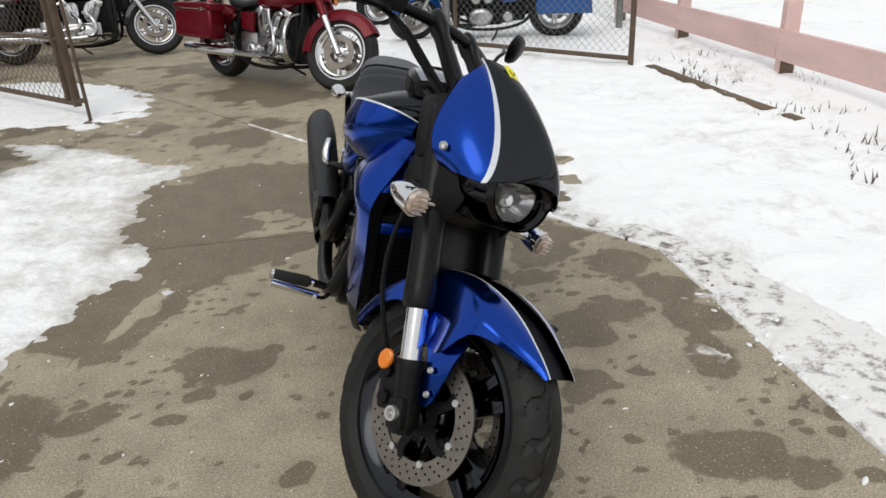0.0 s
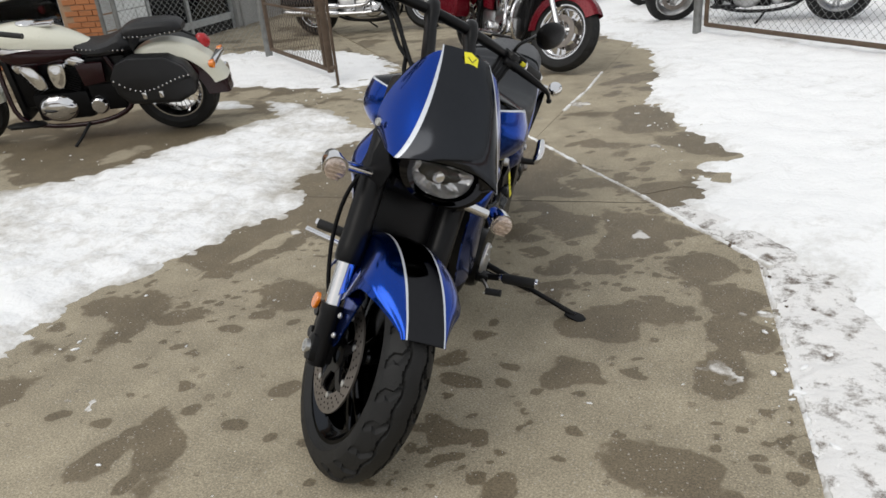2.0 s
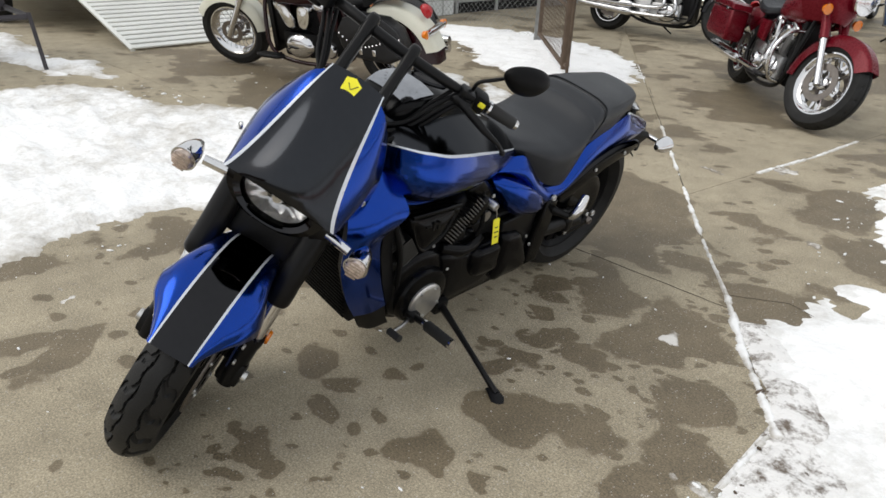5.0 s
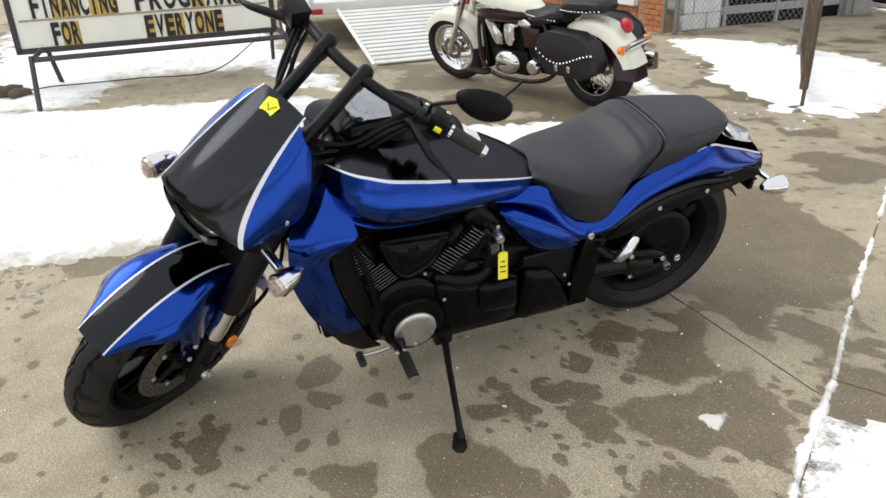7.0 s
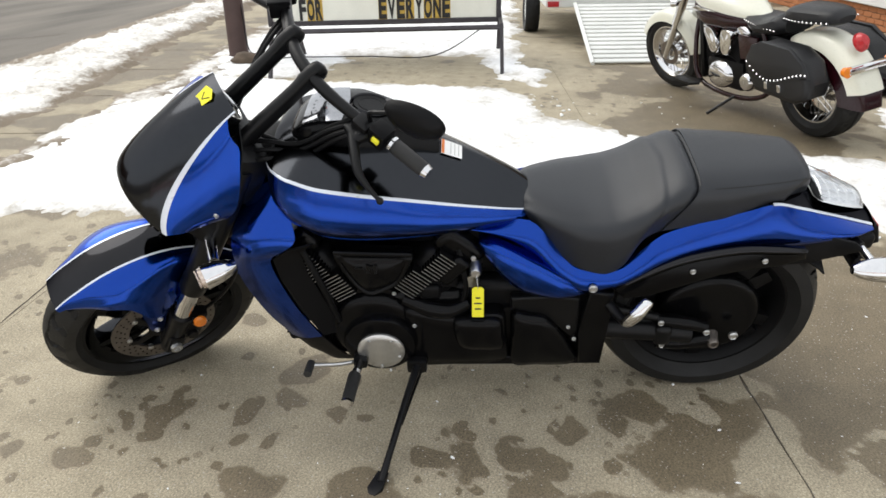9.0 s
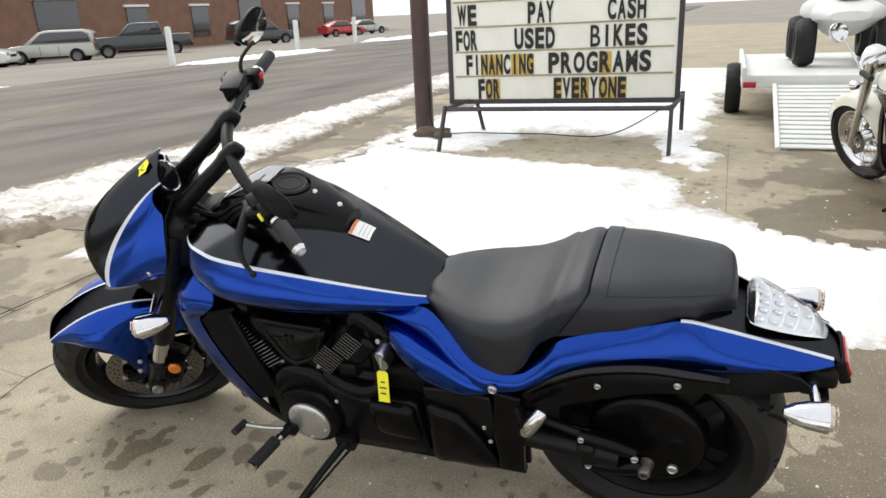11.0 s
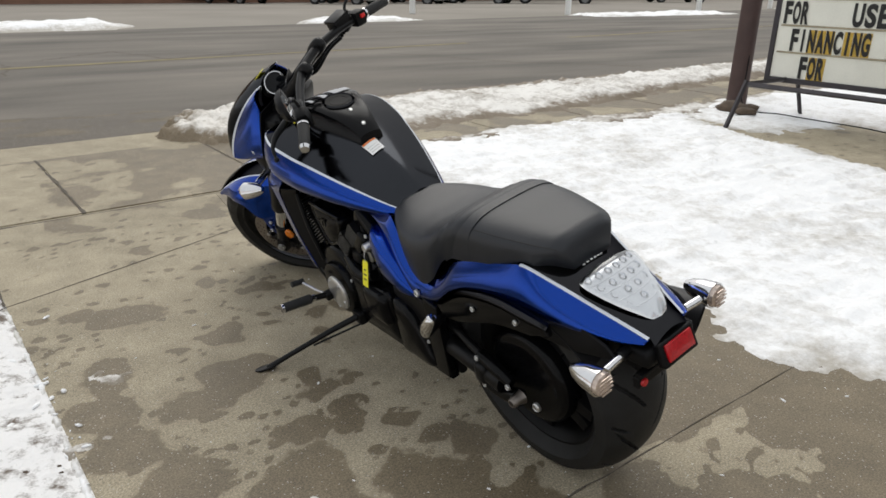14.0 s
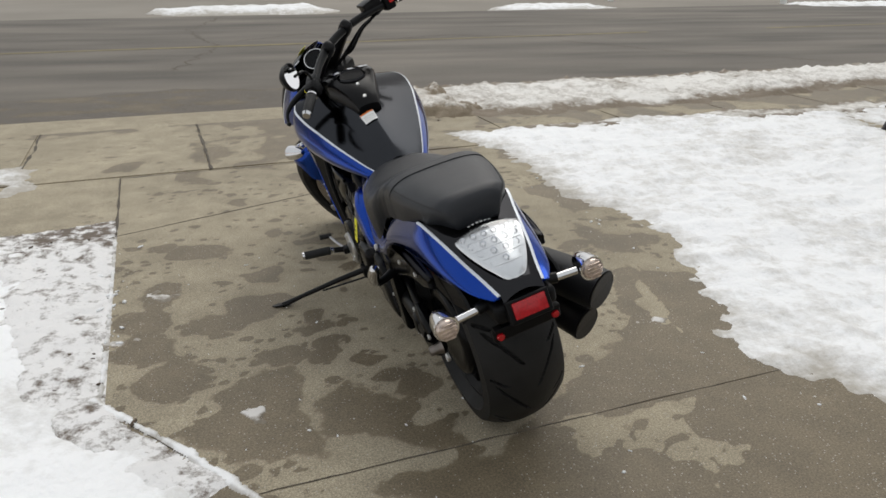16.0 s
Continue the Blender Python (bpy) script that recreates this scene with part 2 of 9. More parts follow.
PEACH = mat("turn_signal_lens", (0.56, 0.46, 0.39), 0.14, 0.55, 0.4, 120, coat=0.9)
REFLECTOR = mat("lamp_reflector", (0.75, 0.75, 0.76), 0.15, 1.0, 0.15, 30)
LAMPBOWL = mat("satin_lamp_bowl", (0.88, 0.88, 0.88), 0.22, 0.55, 0.06, 60)
INSTRUMENT = mat("instrument_glass", (0.3, 0.31, 0.33), 0.08, 0.95, 0.12, 30)
SILENCER = mat("matt_black_silencer", (0.011, 0.011, 0.012), 0.5, 0.0, 0.25, 14, bump=0.08, bscale=200, spec=0.4)
HEADBOWL = mat("faceted_reflector", (0.62, 0.62, 0.63), 0.16, 0.72, 0.45, 45)
MIRROR = mat("mirror_glass", (0.9, 0.9, 0.92), 0.03, 1.0, 0.02, 5)
YELLOW = mat("yellow_paper", (0.85, 0.78, 0.03), 0.7, 0.0, 0.06, 20)
WHITELABEL = mat("white_label", (0.75, 0.75, 0.74), 0.5, 0.0, 0.05, 20)
REDPLASTIC = mat("red_plastic", (0.6, 0.015, 0.015), 0.4, 0.0, 0.1, 30)
ORANGESTRIP = mat("orange_print", (0.7, 0.18, 0.03), 0.5, 0.0, 0.1, 30)
INK = mat("dark_ink", (0.02, 0.02, 0.03), 0.7, 0.0, 0.1, 30)
CREAM = mat("cream_paint", (0.68, 0.67, 0.56), 0.3, 0.0, 0.05, 4, coat=0.6)
MAROON = mat("dark_maroon_paint", (0.016, 0.002, 0.004), 0.25, 0.0, 0.15, 4, coat=0.3, spec=0.25)
REDPAINT = mat("deep_red_paint", (0.13, 0.004, 0.011), 0.28, 0.2, 0.12, 4, coat=0.15, spec=0.15)
NAVY = mat("slate_blue_paint", (0.03, 0.06, 0.13), 0.3, 0.3, 0.12, 4, coat=0.9)
SKYBLUE = mat("bright_blue_paint", (0.008, 0.075, 0.27), 0.3, 0.1, 0.15, 4, coat=0.5, spec=0.3)
CONCRETE = concrete_mat("weathered_concrete", (0.402, 0.35, 0.255), (0.475, 0.44, 0.395))
SNOW = snow_mat("trodden_snow", (0.92, 0.925, 0.93), (0.45, 0.42, 0.37), 0.7, 0.3)
FRESHSNOW = snow_mat("clean_snow", (0.94, 0.945, 0.95), (0.5, 0.48, 0.44), 0.36, 0.22)
GRIT = snow_mat("gravel_slush", (0.82, 0.81, 0.8), (0.14, 0.11, 0.085), 0.78, 0.0, 0.4, 9.0)
ICEMAT = snow_mat("thin_grey_ice", (0.7, 0.68, 0.65), (0.24, 0.21, 0.165), 0.9, 0.25, 0.5)
HEAPSNOW = snow_mat("gritty_heap_snow", (0.76, 0.73, 0.68), (0.22, 0.175, 0.12), 1.15, 0.5, 1.0, 6.0)
SLUSH = snow_mat("dirty_snow", (0.8, 0.78, 0.74), (0.2, 0.16, 0.115), 0.95)
ASPHALT = mat("worn_asphalt", (0.138, 0.122, 0.101), 0.85, 0.0, 0.62, 1.1, bump=0.4, bscale=90, stretch=(0.25, 1, 1))
LOT = mat("far_lot_asphalt", (0.25, 0.225, 0.19), 0.9, 0.0, 0.2, 0.3, bump=0.3, bscale=60)
JOINT = mat("joint_grit", (0.105, 0.088, 0.069), 0.95, 0.0, 0.35, 25, bump=0.5, bscale=120)
MUD = concrete_mat("street_mud", (0.19, 0.16, 0.118), (0.45, 0.42, 0.38))
SOIL = mat("wet_soil", (0.09, 0.065, 0.045), 0.95, 0.0, 0.4, 14, bump=0.8, bscale=70)
BRICK = mat("orange_brick", (0.36, 0.14, 0.055), 0.85, 0.0, 0.2, 9, bump=0.4, bscale=90, random_tint=0.25)
MORTAR = mat("mortar", (0.33, 0.22, 0.14), 0.95, 0.0, 0.15, 14, bump=0.5, bscale=90)
WHITEBLOCK = mat("white_painted_block", (0.66, 0.68, 0.68), 0.8, 0.0, 0.1, 5, bump=0.4, bscale=60, random_tint=0.1)
WHITEPAINT = mat("white_paint", (0.72, 0.72, 0.7), 0.55, 0.0, 0.08, 5, bump=0.1)
GREYWALL = mat("grey_render_wall", (0.3, 0.3, 0.29), 0.85, 0.0, 0.2, 3, bump=0.4, bscale=40)
FRAMEALU = mat("door_frame_aluminium", (0.45, 0.47, 0.48), 0.45, 0.6, 0.12, 9)
GALV = mat("galvanised_steel", (0.25, 0.255, 0.25), 0.5, 0.7, 0.25, 14, bump=0.1)
RUSTY = mat("rusty_brown_steel", (0.12, 0.085, 0.06), 0.75, 0.3, 0.35, 12, bump=0.3, bscale=90)
BROWNPOST = mat("brown_painted_steel", (0.075, 0.045, 0.04), 0.65, 0.1, 0.25, 6, bump=0.2, bscale=60)
PINKWOOD = mat("faded_pink_paint", (0.66, 0.46, 0.43), 0.85, 0.0, 0.15, 5, bump=0.4, bscale=60, stretch=(1, 0.2, 1))
RAWWOOD = mat("weathered_wood", (0.13, 0.092, 0.06), 0.9, 0.0, 0.35, 6, bump=0.6, bscale=50, stretch=(1, 0.2, 1))
SIGNFACE = mat("sign_panel_cream", (0.8, 0.79, 0.7), 0.5, 0.0, 0.08, 4)
SIGNRAIL = mat("sign_rail_grime", (0.35, 0.3, 0.2), 0.6, 0.0, 0.3, 9)
BLACKLETTER = mat("black_letter", (0.012, 0.011, 0.01), 0.6, 0.0, 0.3, 20)
GOLDLETTER = mat("yellow_letter_backing", (0.55, 0.36, 0.06), 0.6, 0.0, 0.25, 14)
SIGNFRAME = mat("dark_bronze_frame", (0.05, 0.045, 0.05), 0.55, 0.4, 0.2, 8)
DECKWHITE = mat("trailer_white", (0.68, 0.69, 0.66), 0.5, 0.0, 0.1, 3, bump=0.05)
DARKGLASS = mat("dark_shop_glass", (0.004, 0.0045, 0.006), 0.04, 0.0, 0.5, 2, spec=0.14)
CARGLASS = mat("car_glass", (0.02, 0.023, 0.026), 0.06, 0.0, 0.2, 2, coat=1.0)
CARWHITE = mat("white_car_paint", (0.68, 0.69, 0.7), 0.3, 0.0, 0.05, 2, coat=0.8)
CARSILVER = mat("silver_car_paint", (0.42, 0.42, 0.38), 0.35, 0.4, 0.08, 2, coat=0.8)
CARDARK = mat("dark_green_car_paint", (0.02, 0.026, 0.025), 0.3, 0.3, 0.1, 2, coat=0.9)
CARRED = mat("red_car_paint", (0.4, 0.02, 0.02), 0.3, 0.2, 0.1, 2, coat=0.8)
CARBLUE = mat("blue_car_paint", (0.03, 0.09, 0.3), 0.3, 0.2, 0.1, 2, coat=0.8)
WHEELGREY = mat("dull_wheel_grey", (0.16, 0.16, 0.16), 0.5, 0.3, 0.2, 9)
FARBRICK = mat("far_brown_brick", (0.2, 0.11, 0.075), 0.9, 0.0, 0.25, 1.5, bump=0.5, bscale=14)


# ---- mesh helpers ----
def finish(bm, sharp=38):
    bmesh.ops.recalc_face_normals(bm, faces=bm.faces)
    for f in bm.faces:
        f.smooth = True
    lim = radians(sharp)
    for e in bm.edges:
        if len(e.link_faces) == 2 and e.calc_face_angle(0) > lim:
            e.smooth = False


def mesh_of(name, bm, material, sharp=38):
    finish(bm, sharp)
    me = bpy.data.meshes.new(name)
    bm.to_mesh(me)
    bm.free()
    for m in (material if isinstance(material, (list, tuple)) else [material]):
        me.materials.append(m)
    return me


def part(name, bm, material, parent, label="", m=None, sharp=38):
    ob = new(name, mesh_of(name, bm, material, sharp))
    ob.parent = parent
    if m is not None:
        ob.matrix_basis = m
    if label:
        ob["label"] = label
    return ob


def shared(name, me, parent, m=None):
    ob = new(name, me)
    ob.parent = parent
    if m is not None:
        ob.matrix_basis = m
    return ob


def thing(name, m, label, category, group=""):
    ob = new(name)
    ob.empty_display_size = 0.1
    ob.matrix_basis = m
    return tagged(ob, label, category, group)


def V(*a):
    return Vector(a)


def spline(pts, per=6):
    """Catmull-Rom through the points."""
    p = [Vector(q) for q in pts]
    if len(p) < 3:
        return p
    p = [2 * p[0] - p[1]] + p + [2 * p[-1] - p[-2]]
    out = []
    for i in range(1, len(p) - 2):
        for k in range(per):
            t = k / per
            a, b, c, d = p[i - 1], p[i], p[i + 1], p[i + 2]
            out.append(0.5 * (2 * b + (c - a) * t + (2 * a - 5 * b + 4 * c - d) * t * t + (3 * b - a - 3 * c + d) * t ** 3))
    out.append(p[-2])
    return out


def table(x, xs, ys):
    """Smooth interpolation of a small table (xs rising)."""
    if x <= xs[0]:
        return ys[0]
    if x >= xs[-1]:
        return ys[-1]
    i = max(k for k in range(len(xs) - 1) if xs[k] <= x)
    h = xs[i + 1] - xs[i]
    t = (x - xs[i]) / h

    def slope(k):
        if k == 0 or k == len(xs) - 1:
            j = min(k, len(xs) - 2)
            return (ys[j + 1] - ys[j]) / (xs[j + 1] - xs[j])
        a = (ys[k] - ys[k - 1]) / (xs[k] - xs[k - 1])
        b = (ys[k + 1] - ys[k]) / (xs[k + 1] - xs[k])
        return 0.0 if a * b <= 0 else 2 * a * b / (a + b)
    return ((1 + 2 * t) * (1 - t) ** 2 * ys[i] + t * (1 - t) ** 2 * h * slope(i)
            + t * t * (3 - 2 * t) * ys[i + 1] + t * t * (t - 1) * h * slope(i + 1))


def skin(bm, rings, closed=False, cap0=False, cap1=False, loop=False):
    """Quads over a list of point rings."""
    vs = [[bm.verts.new(p) for p in r] for r in rings]
    n = len(vs[0])
    pairs = list(zip(vs, vs[1:])) + ([(vs[-1], vs[0])] if loop else [])
    for a, b in pairs:
        for j in range(n if closed else n - 1):
            k = (j + 1) % n
            bm.faces.new((a[j], a[k], b[k], b[j]))
    if cap0:
        bm.faces.new(list(reversed(vs[0])))
    if cap1:
        bm.faces.new(vs[-1])
    return vs


def tube(bm, pts, r, n=10, cap=True, per=0):
    p = spline(pts, per) if per else [Vector(q) for q in pts]
    rs = r if isinstance(r, (list, tuple)) else None
    up = Vector((0.123, 0.31, 0.94)).normalized()
    rings, side = [], None
    for i, q in enumerate(p):
        d = (p[min(i + 1, len(p) - 1)] - p[max(i - 1, 0)]).normalized()
        if side is None:
            side = d.cross(up).normalized()
        side = (side - d * side.dot(d)).normalized()
        o = d.cross(side)
        if rs:
            f = i / (len(p) - 1) * (len(rs) - 1)
            k = min(int(f), len(rs) - 2)
            rad = rs[k] + (rs[k + 1] - rs[k]) * (f - k)
        else:
            rad = r
        rings.append([q + rad * (math.cos(2 * math.pi * j / n) * side + math.sin(2 * math.pi * j / n) * o) for j in range(n)])
    skin(bm, rings, True, cap, cap)


def lathe(bm, prof, n=32, m=None, closed=False):
    """prof: (radius, height along the axis z)."""
    m = m or Matrix.Identity(4)
    prof = list(prof) + ([prof[0]] if closed else [])
    rings = []
    for k in range(n):
        a = 2 * math.pi * k / n
        rings.append([m @ Vector((r * math.cos(a), r * math.sin(a), h)) for r, h in prof])
    skin(bm, rings, False, loop=True)
    bmesh.ops.remove_doubles(bm, verts=bm.verts, dist=1e-5)


AXIS_Y = pose(0, 0, 0, -90)      # lathe axis z -> +y
AXIS_X = pose(0, 0, 0, 0, 90)    # lathe axis z -> +x


def at(x, y, z, m=None):
    return Matrix.Translation((x, y, z)) @ (m or Matrix.Identity(4))


def rbox(bm, c, s, bev=0.01, m=None, seg=2):
    mm = (m or Matrix.Identity(4)) @ Matrix.Translation(c) @ Matrix.Diagonal((*s, 1))
    r = bmesh.ops.create_cube(bm, size=1.0, matrix=mm)
    if bev:
        edges = list({e for v in r["verts"] for e in v.link_edges})
        bmesh.ops.bevel(bm, geom=edges, offset=bev, segments=seg, profile=0.6, affect="EDGES", clamp_overlap=True)


def prism(bm, pts, h, m=None, bev=0.0, seg=2):
    """Polygon in xy, thickness h along z from 0."""
    m = m or Matrix.Identity(4)
    a = [bm.verts.new(m @ Vector((x, y, 0))) for x, y in pts]
    b = [bm.verts.new(m @ Vector((x, y, h))) for x, y in pts]
    fs = [bm.faces.new(list(reversed(a))), bm.faces.new(b)]
    n = len(pts)
    for i in range(n):
        fs.append(bm.faces.new((a[i], a[(i + 1) % n], b[(i + 1) % n], b[i])))
    if bev:
        edges = list({e for f in fs[:2] for e in f.edges})
        bmesh.ops.bevel(bm, geom=edges, offset=bev, segments=seg, profile=0.6, affect="EDGES", clamp_overlap=True)


def pillow(bm, pts, m, prof, per=4):
    """A rounded boss: the smoothed outline pts, drawn in and raised by each (share, height) of prof."""
    loop = []
    n = len(pts)
    for i in range(n):
        a, b, c, d = (V(*pts[(i + k) % n], 0) for k in (-1, 0, 1, 2))
        for j in range(per):
            t = j / per
            loop.append(0.5 * (2 * b + (c - a) * t + (2 * a - 5 * b + 4 * c - d) * t * t + (3 * b - a - 3 * c + d) * t ** 3))
    mid = sum(loop, V(0, 0, 0)) / len(loop)
    skin(bm, [[m @ (mid + (p - mid) * k + V(0, 0, h)) for p in loop] for k, h in prof], True, False, True)


def thick(bm, t):
    bmesh.ops.recalc_face_normals(bm, faces=bm.faces)
    bmesh.ops.solidify(bm, geom=list(bm.faces), thickness=t)


def side_m(y):
    """Local xy plane -> the machine's x-z plane at this y; thickness towards +y is negative z here."""
    return Matrix(((1, 0, 0, 0), (0, 0, -1, y), (0, 1, 0, 0), (0, 0, 0, 1)))


def B():
    return bmesh.new()


# ---- ground, road and pavement ----
GU, GV = V(0.989, 0.147, 0), V(-0.147, 0.989, 0)      # the lot's own directions: along the street, away from it


def gp(o, a, b, z=0.0):
    return V(o[0], o[1], z) + GU * a + GV * b


def fbm(x, y, s, seed=0.0, octaves=4):
    return noise.fractal((x * s + seed, y * s - seed, seed), 1.0, 2.0, octaves)


def structure(name, bm, material, label="", sharp=38):
    ob = new(name, mesh_of(name, bm, material, sharp))
    return tagged(ob, label, "", "", "structure")


bm = B()
# level to the far kerb, then falling gently through the lot across the street
skin(bm, [[V(x, y, z) for x in np.linspace(-450, 450, 13)] for y, z in ((450, -0.12), (0, -0.12), (-22.5, -0.12), (-46, -0.86), (-60, -0.95), (-450, -0.95))])
for f in bm.faces:
    f.normal_update()
    if f.normal.z < 0:
        f.normal_flip()
structure("ground", bm, LOT, "grey-brown open ground running to the horizon")

bm = B()
corners = [gp((-6, -14.9), a, 0, -0.045) for a in (-160, 160)] + [gp((-0.4, -2.15), a, 0, -0.045) for a in (160, -160)]
skin(bm, [[corners[0].lerp(corners[1], k / 40) for k in range(41)], [corners[3].lerp(corners[2], k / 40) for k in range(41)]])
road = structure("road", bm, ASPHALT, "worn grey asphalt street with wheel tracks")

bm = B()
for a0, a1 in ((-70, -38), (-34, -4), (-1, 30)):
    skin(bm, [[gp((-6, -8.6), a0 + (a1 - a0) * k / 20, -0.07 + 0.02 * math.sin(k), -0.041) for k in range(21)],
              [gp((-6, -8.6), a0 + (a1 - a0) * k / 20, 0.07 + 0.02 * math.sin(k * 1.7), -0.041) for k in range(21)]])
structure("road_marking", bm, mat("worn_yellow_line", (0.22, 0.18, 0.09), 0.85, 0, 0.35, 2.5, bscale=40), "faded yellow centre line on the asphalt")

# base of the lot under the slabs
bm = B()
skin(bm, [[gp((-0.3, -0.2), a, -2.0, -0.007) for a in (-40, 12)], [gp((-0.3, -0.2), a, 45, -0.007) for a in (-40, 12)]])
structure("pavement_base", bm, CONCRETE, "dull grey-brown concrete of the yard")
bm = B()
skin(bm, [[gp((1.17, 1.2), a, 0.0, -0.004) for a in (0.0, 40)], [gp((1.17, 1.2), a, 45, -0.004) for a in (0.0, 40)]])
structure("soil", bm, SOIL, "dark wet soil and gravel beside the slab")

# soaked stains on the concrete: centre, half sizes, turn
STAINS_A = [(0.41, 1.84, 0.095, 0.09, 0), (0.74, 1.49, 0.175, 0.115, -0.1), (0.91, 1.41, 0.08, 0.06, 0), (0.86, 1.98, 0.105, 0.13, 0), (0.47, 2.18, 0.11, 0.13, 0.3),
            (0.62, 2.28, 0.12, 0.1, 0.3), (0.89, 2.22, 0.12, 0.14, 0.2), (0.86, 2.42, 0.13, 0.14, 0.2), (0.72, 2.66, 0.14, 0.14, 0.3), (-0.09, 2.86, 0.07, 0.08, 0),
            (0.14, 1.48, 0.07, 0.075, 0.5), (0.25, 1.47, 0.03, 0.03, 0), (0.22, 1.36, 0.03, 0.03, 0), (0.1, 1.69, 0.05, 0.045, 0.7), (-0.13, 1.81, 0.08, 0.09, 0.7),
            (0.04, 1.82, 0.07, 0.05, 0.7), (0.075, 2.0, 0.04, 0.035, 0)]
STAINS_B = [(-0.63, 1.15, 0.1, 0.2, 0.7), (-0.76, 1.05, 0.08, 0.11, 0), (0.39, 1.3, 0.07, 0.035, 1.5), (0.38, 1.09, 0.04, 0.04, 0), (0.36, 2.12, 0.09, 0.09, 0),
            (0.21, 2.29, 0.07, 0.04, 1.6), (0.21, 2.6, 0.09, 0.06, 0.3), (0.36, 2.57, 0.11, 0.06, 0.3), (0.17, 2.52, 0.08, 0.04, 0.2), (0.06, 2.68, 0.045, 0.04, 0),
            (0.2, 2.38, 0.1, 0.05, 0.3), (0.25, 3.62, 0.06, 0.05, 0), (0.07, 3.48, 0.07, 0.05, 0), (-0.1, 3.68, 0.07, 0.05, 0), (-0.02, 2.79, 0.06, 0.05, 0), (-0.09, 3.11, 0.1, 0.08, 0)]
STAINS_C = [(-0.83, 2.47, 0.06, 0.09, 0), (-0.75, 2.07, 0.17, 0.12, 0), (-1.1, 1.78, 0.1, 0.085, 0), (-0.84, 1.76, 0.045, 0.04, 0), (-0.41, 1.51, 0.055, 0.05, 0),
            (-0.49, 1.84, 0.03, 0.03, 0), (-0.38, 1.74, 0.03, 0.025, 0), (-1.24, 1.61, 0.06, 0.1, 0), (-1.15, 2.38, 0.07, 0.09, 0), (0.48, 1.46, 0.03, 0.02, 0),
            (1.08, 1.65, 0.04, 0.05, 0), (0.58, 0.76, 0.08, 0.07, 0), (-0.81, 1.9, 0.05, 0.05, 0), (0.05, 3.52, 0.09, 0.08, 0), (-0.46, 3.25, 0.16, 0.09, 0)]
# dry islands inside the soaked ground
DRY = [(0.66, 2.9, 0.1, 0.04, 0.5), (0.12, 3.27, 0.13, 0.04, 0.2),
       (-0.14, 3.02, 0.1, 0.05, 0.4)]

# larger soaked areas behind the machine
SOAKED = [[(-1.0, 3.61), (-1.03, 4.06), (-0.77, 3.83), (-0.55, 3.73), (-0.58, 3.86), (-0.34, 3.58), (-0.11, 3.58), (-0.01, 3.44), (0.12, 3.36), (-0.02, 3.31), (-0.25, 3.23), (-0.54, 3.43)],
          [(-0.2, 2.95), (-0.1, 3.05), (-0.18, 3.21), (-0.06, 3.23), (0.08, 3.12), (0.24, 3.04), (0.3, 2.89), (0.14, 2.79), (0.03, 2.89), (-0.1, 2.97)],
          [(0.21, 3.08), (0.23, 3.16), (0.4, 3.19), (0.57, 3.11), (0.72, 2.95), (0.59, 2.81), (0.42, 2.67), (0.34, 2.64), (0.28, 2.74), (0.32, 2.93)],
          [(0.02, 3.47), (-0.01, 3.61), (0.15, 3.54), (0.14, 3.46)], [(0.38, 3.35), (0.41, 3.43), (0.55, 3.49), (0.68, 3.35), (0.56, 3.18)]]

# pale dry patches left between the soaked areas
PALE = [[(-1.1, 2.24), (-0.98, 2.65), (-0.76, 2.82), (-0.6, 2.98), (-0.52, 2.9), (-0.72, 2.6), (-0.85, 2.4)],
        [(-0.37, 3.21), (-0.58, 3.14), (-0.97, 3.13), (-0.89, 3.24), (-0.89, 3.33), (-1.03, 3.41), (-0.86, 3.47), (-0.81, 3.55), (-0.74, 3.4), (-0.53, 3.35), (-0.5, 3.24)],
        [(-1.29, 2.02), (-1.22, 2.27), (-1.12, 2.42), (-1.11, 2.63), (-1.18, 2.73), (-1.21, 2.55), (-1.27, 2.28)]]
WETTER = [[(-1.5, 2.2), (-1.22, 2.1), (-1.05, 2.45), (-0.9, 2.75), (-0.55, 3.02), (-0.4, 3.1), (-0.25, 3.3), (-0.1, 3.6), (-0.3, 4.2), (-1.1, 4.3), (-1.6, 3.8), (-1.5, 3.0)]]


def inside_by(poly, x, y):
    """Distance inside a polygon, negative outside it."""
    best, odd = 9.0, False
    for (ax, ay), (bx, by) in zip(poly, poly[1:] + poly[:1]):
        ex, ey = bx - ax, by - ay
        t = min(1.0, max(0.0, ((x - ax) * ex + (y - ay) * ey) / (ex * ex + ey * ey)))
        best = min(best, math.hypot(x - ax - t * ex, y - ay - t * ey))
        if (ay > y) != (by > y) and x < ex * (y - ay) / ey + ax:
            odd = not odd
    return best if odd else -best


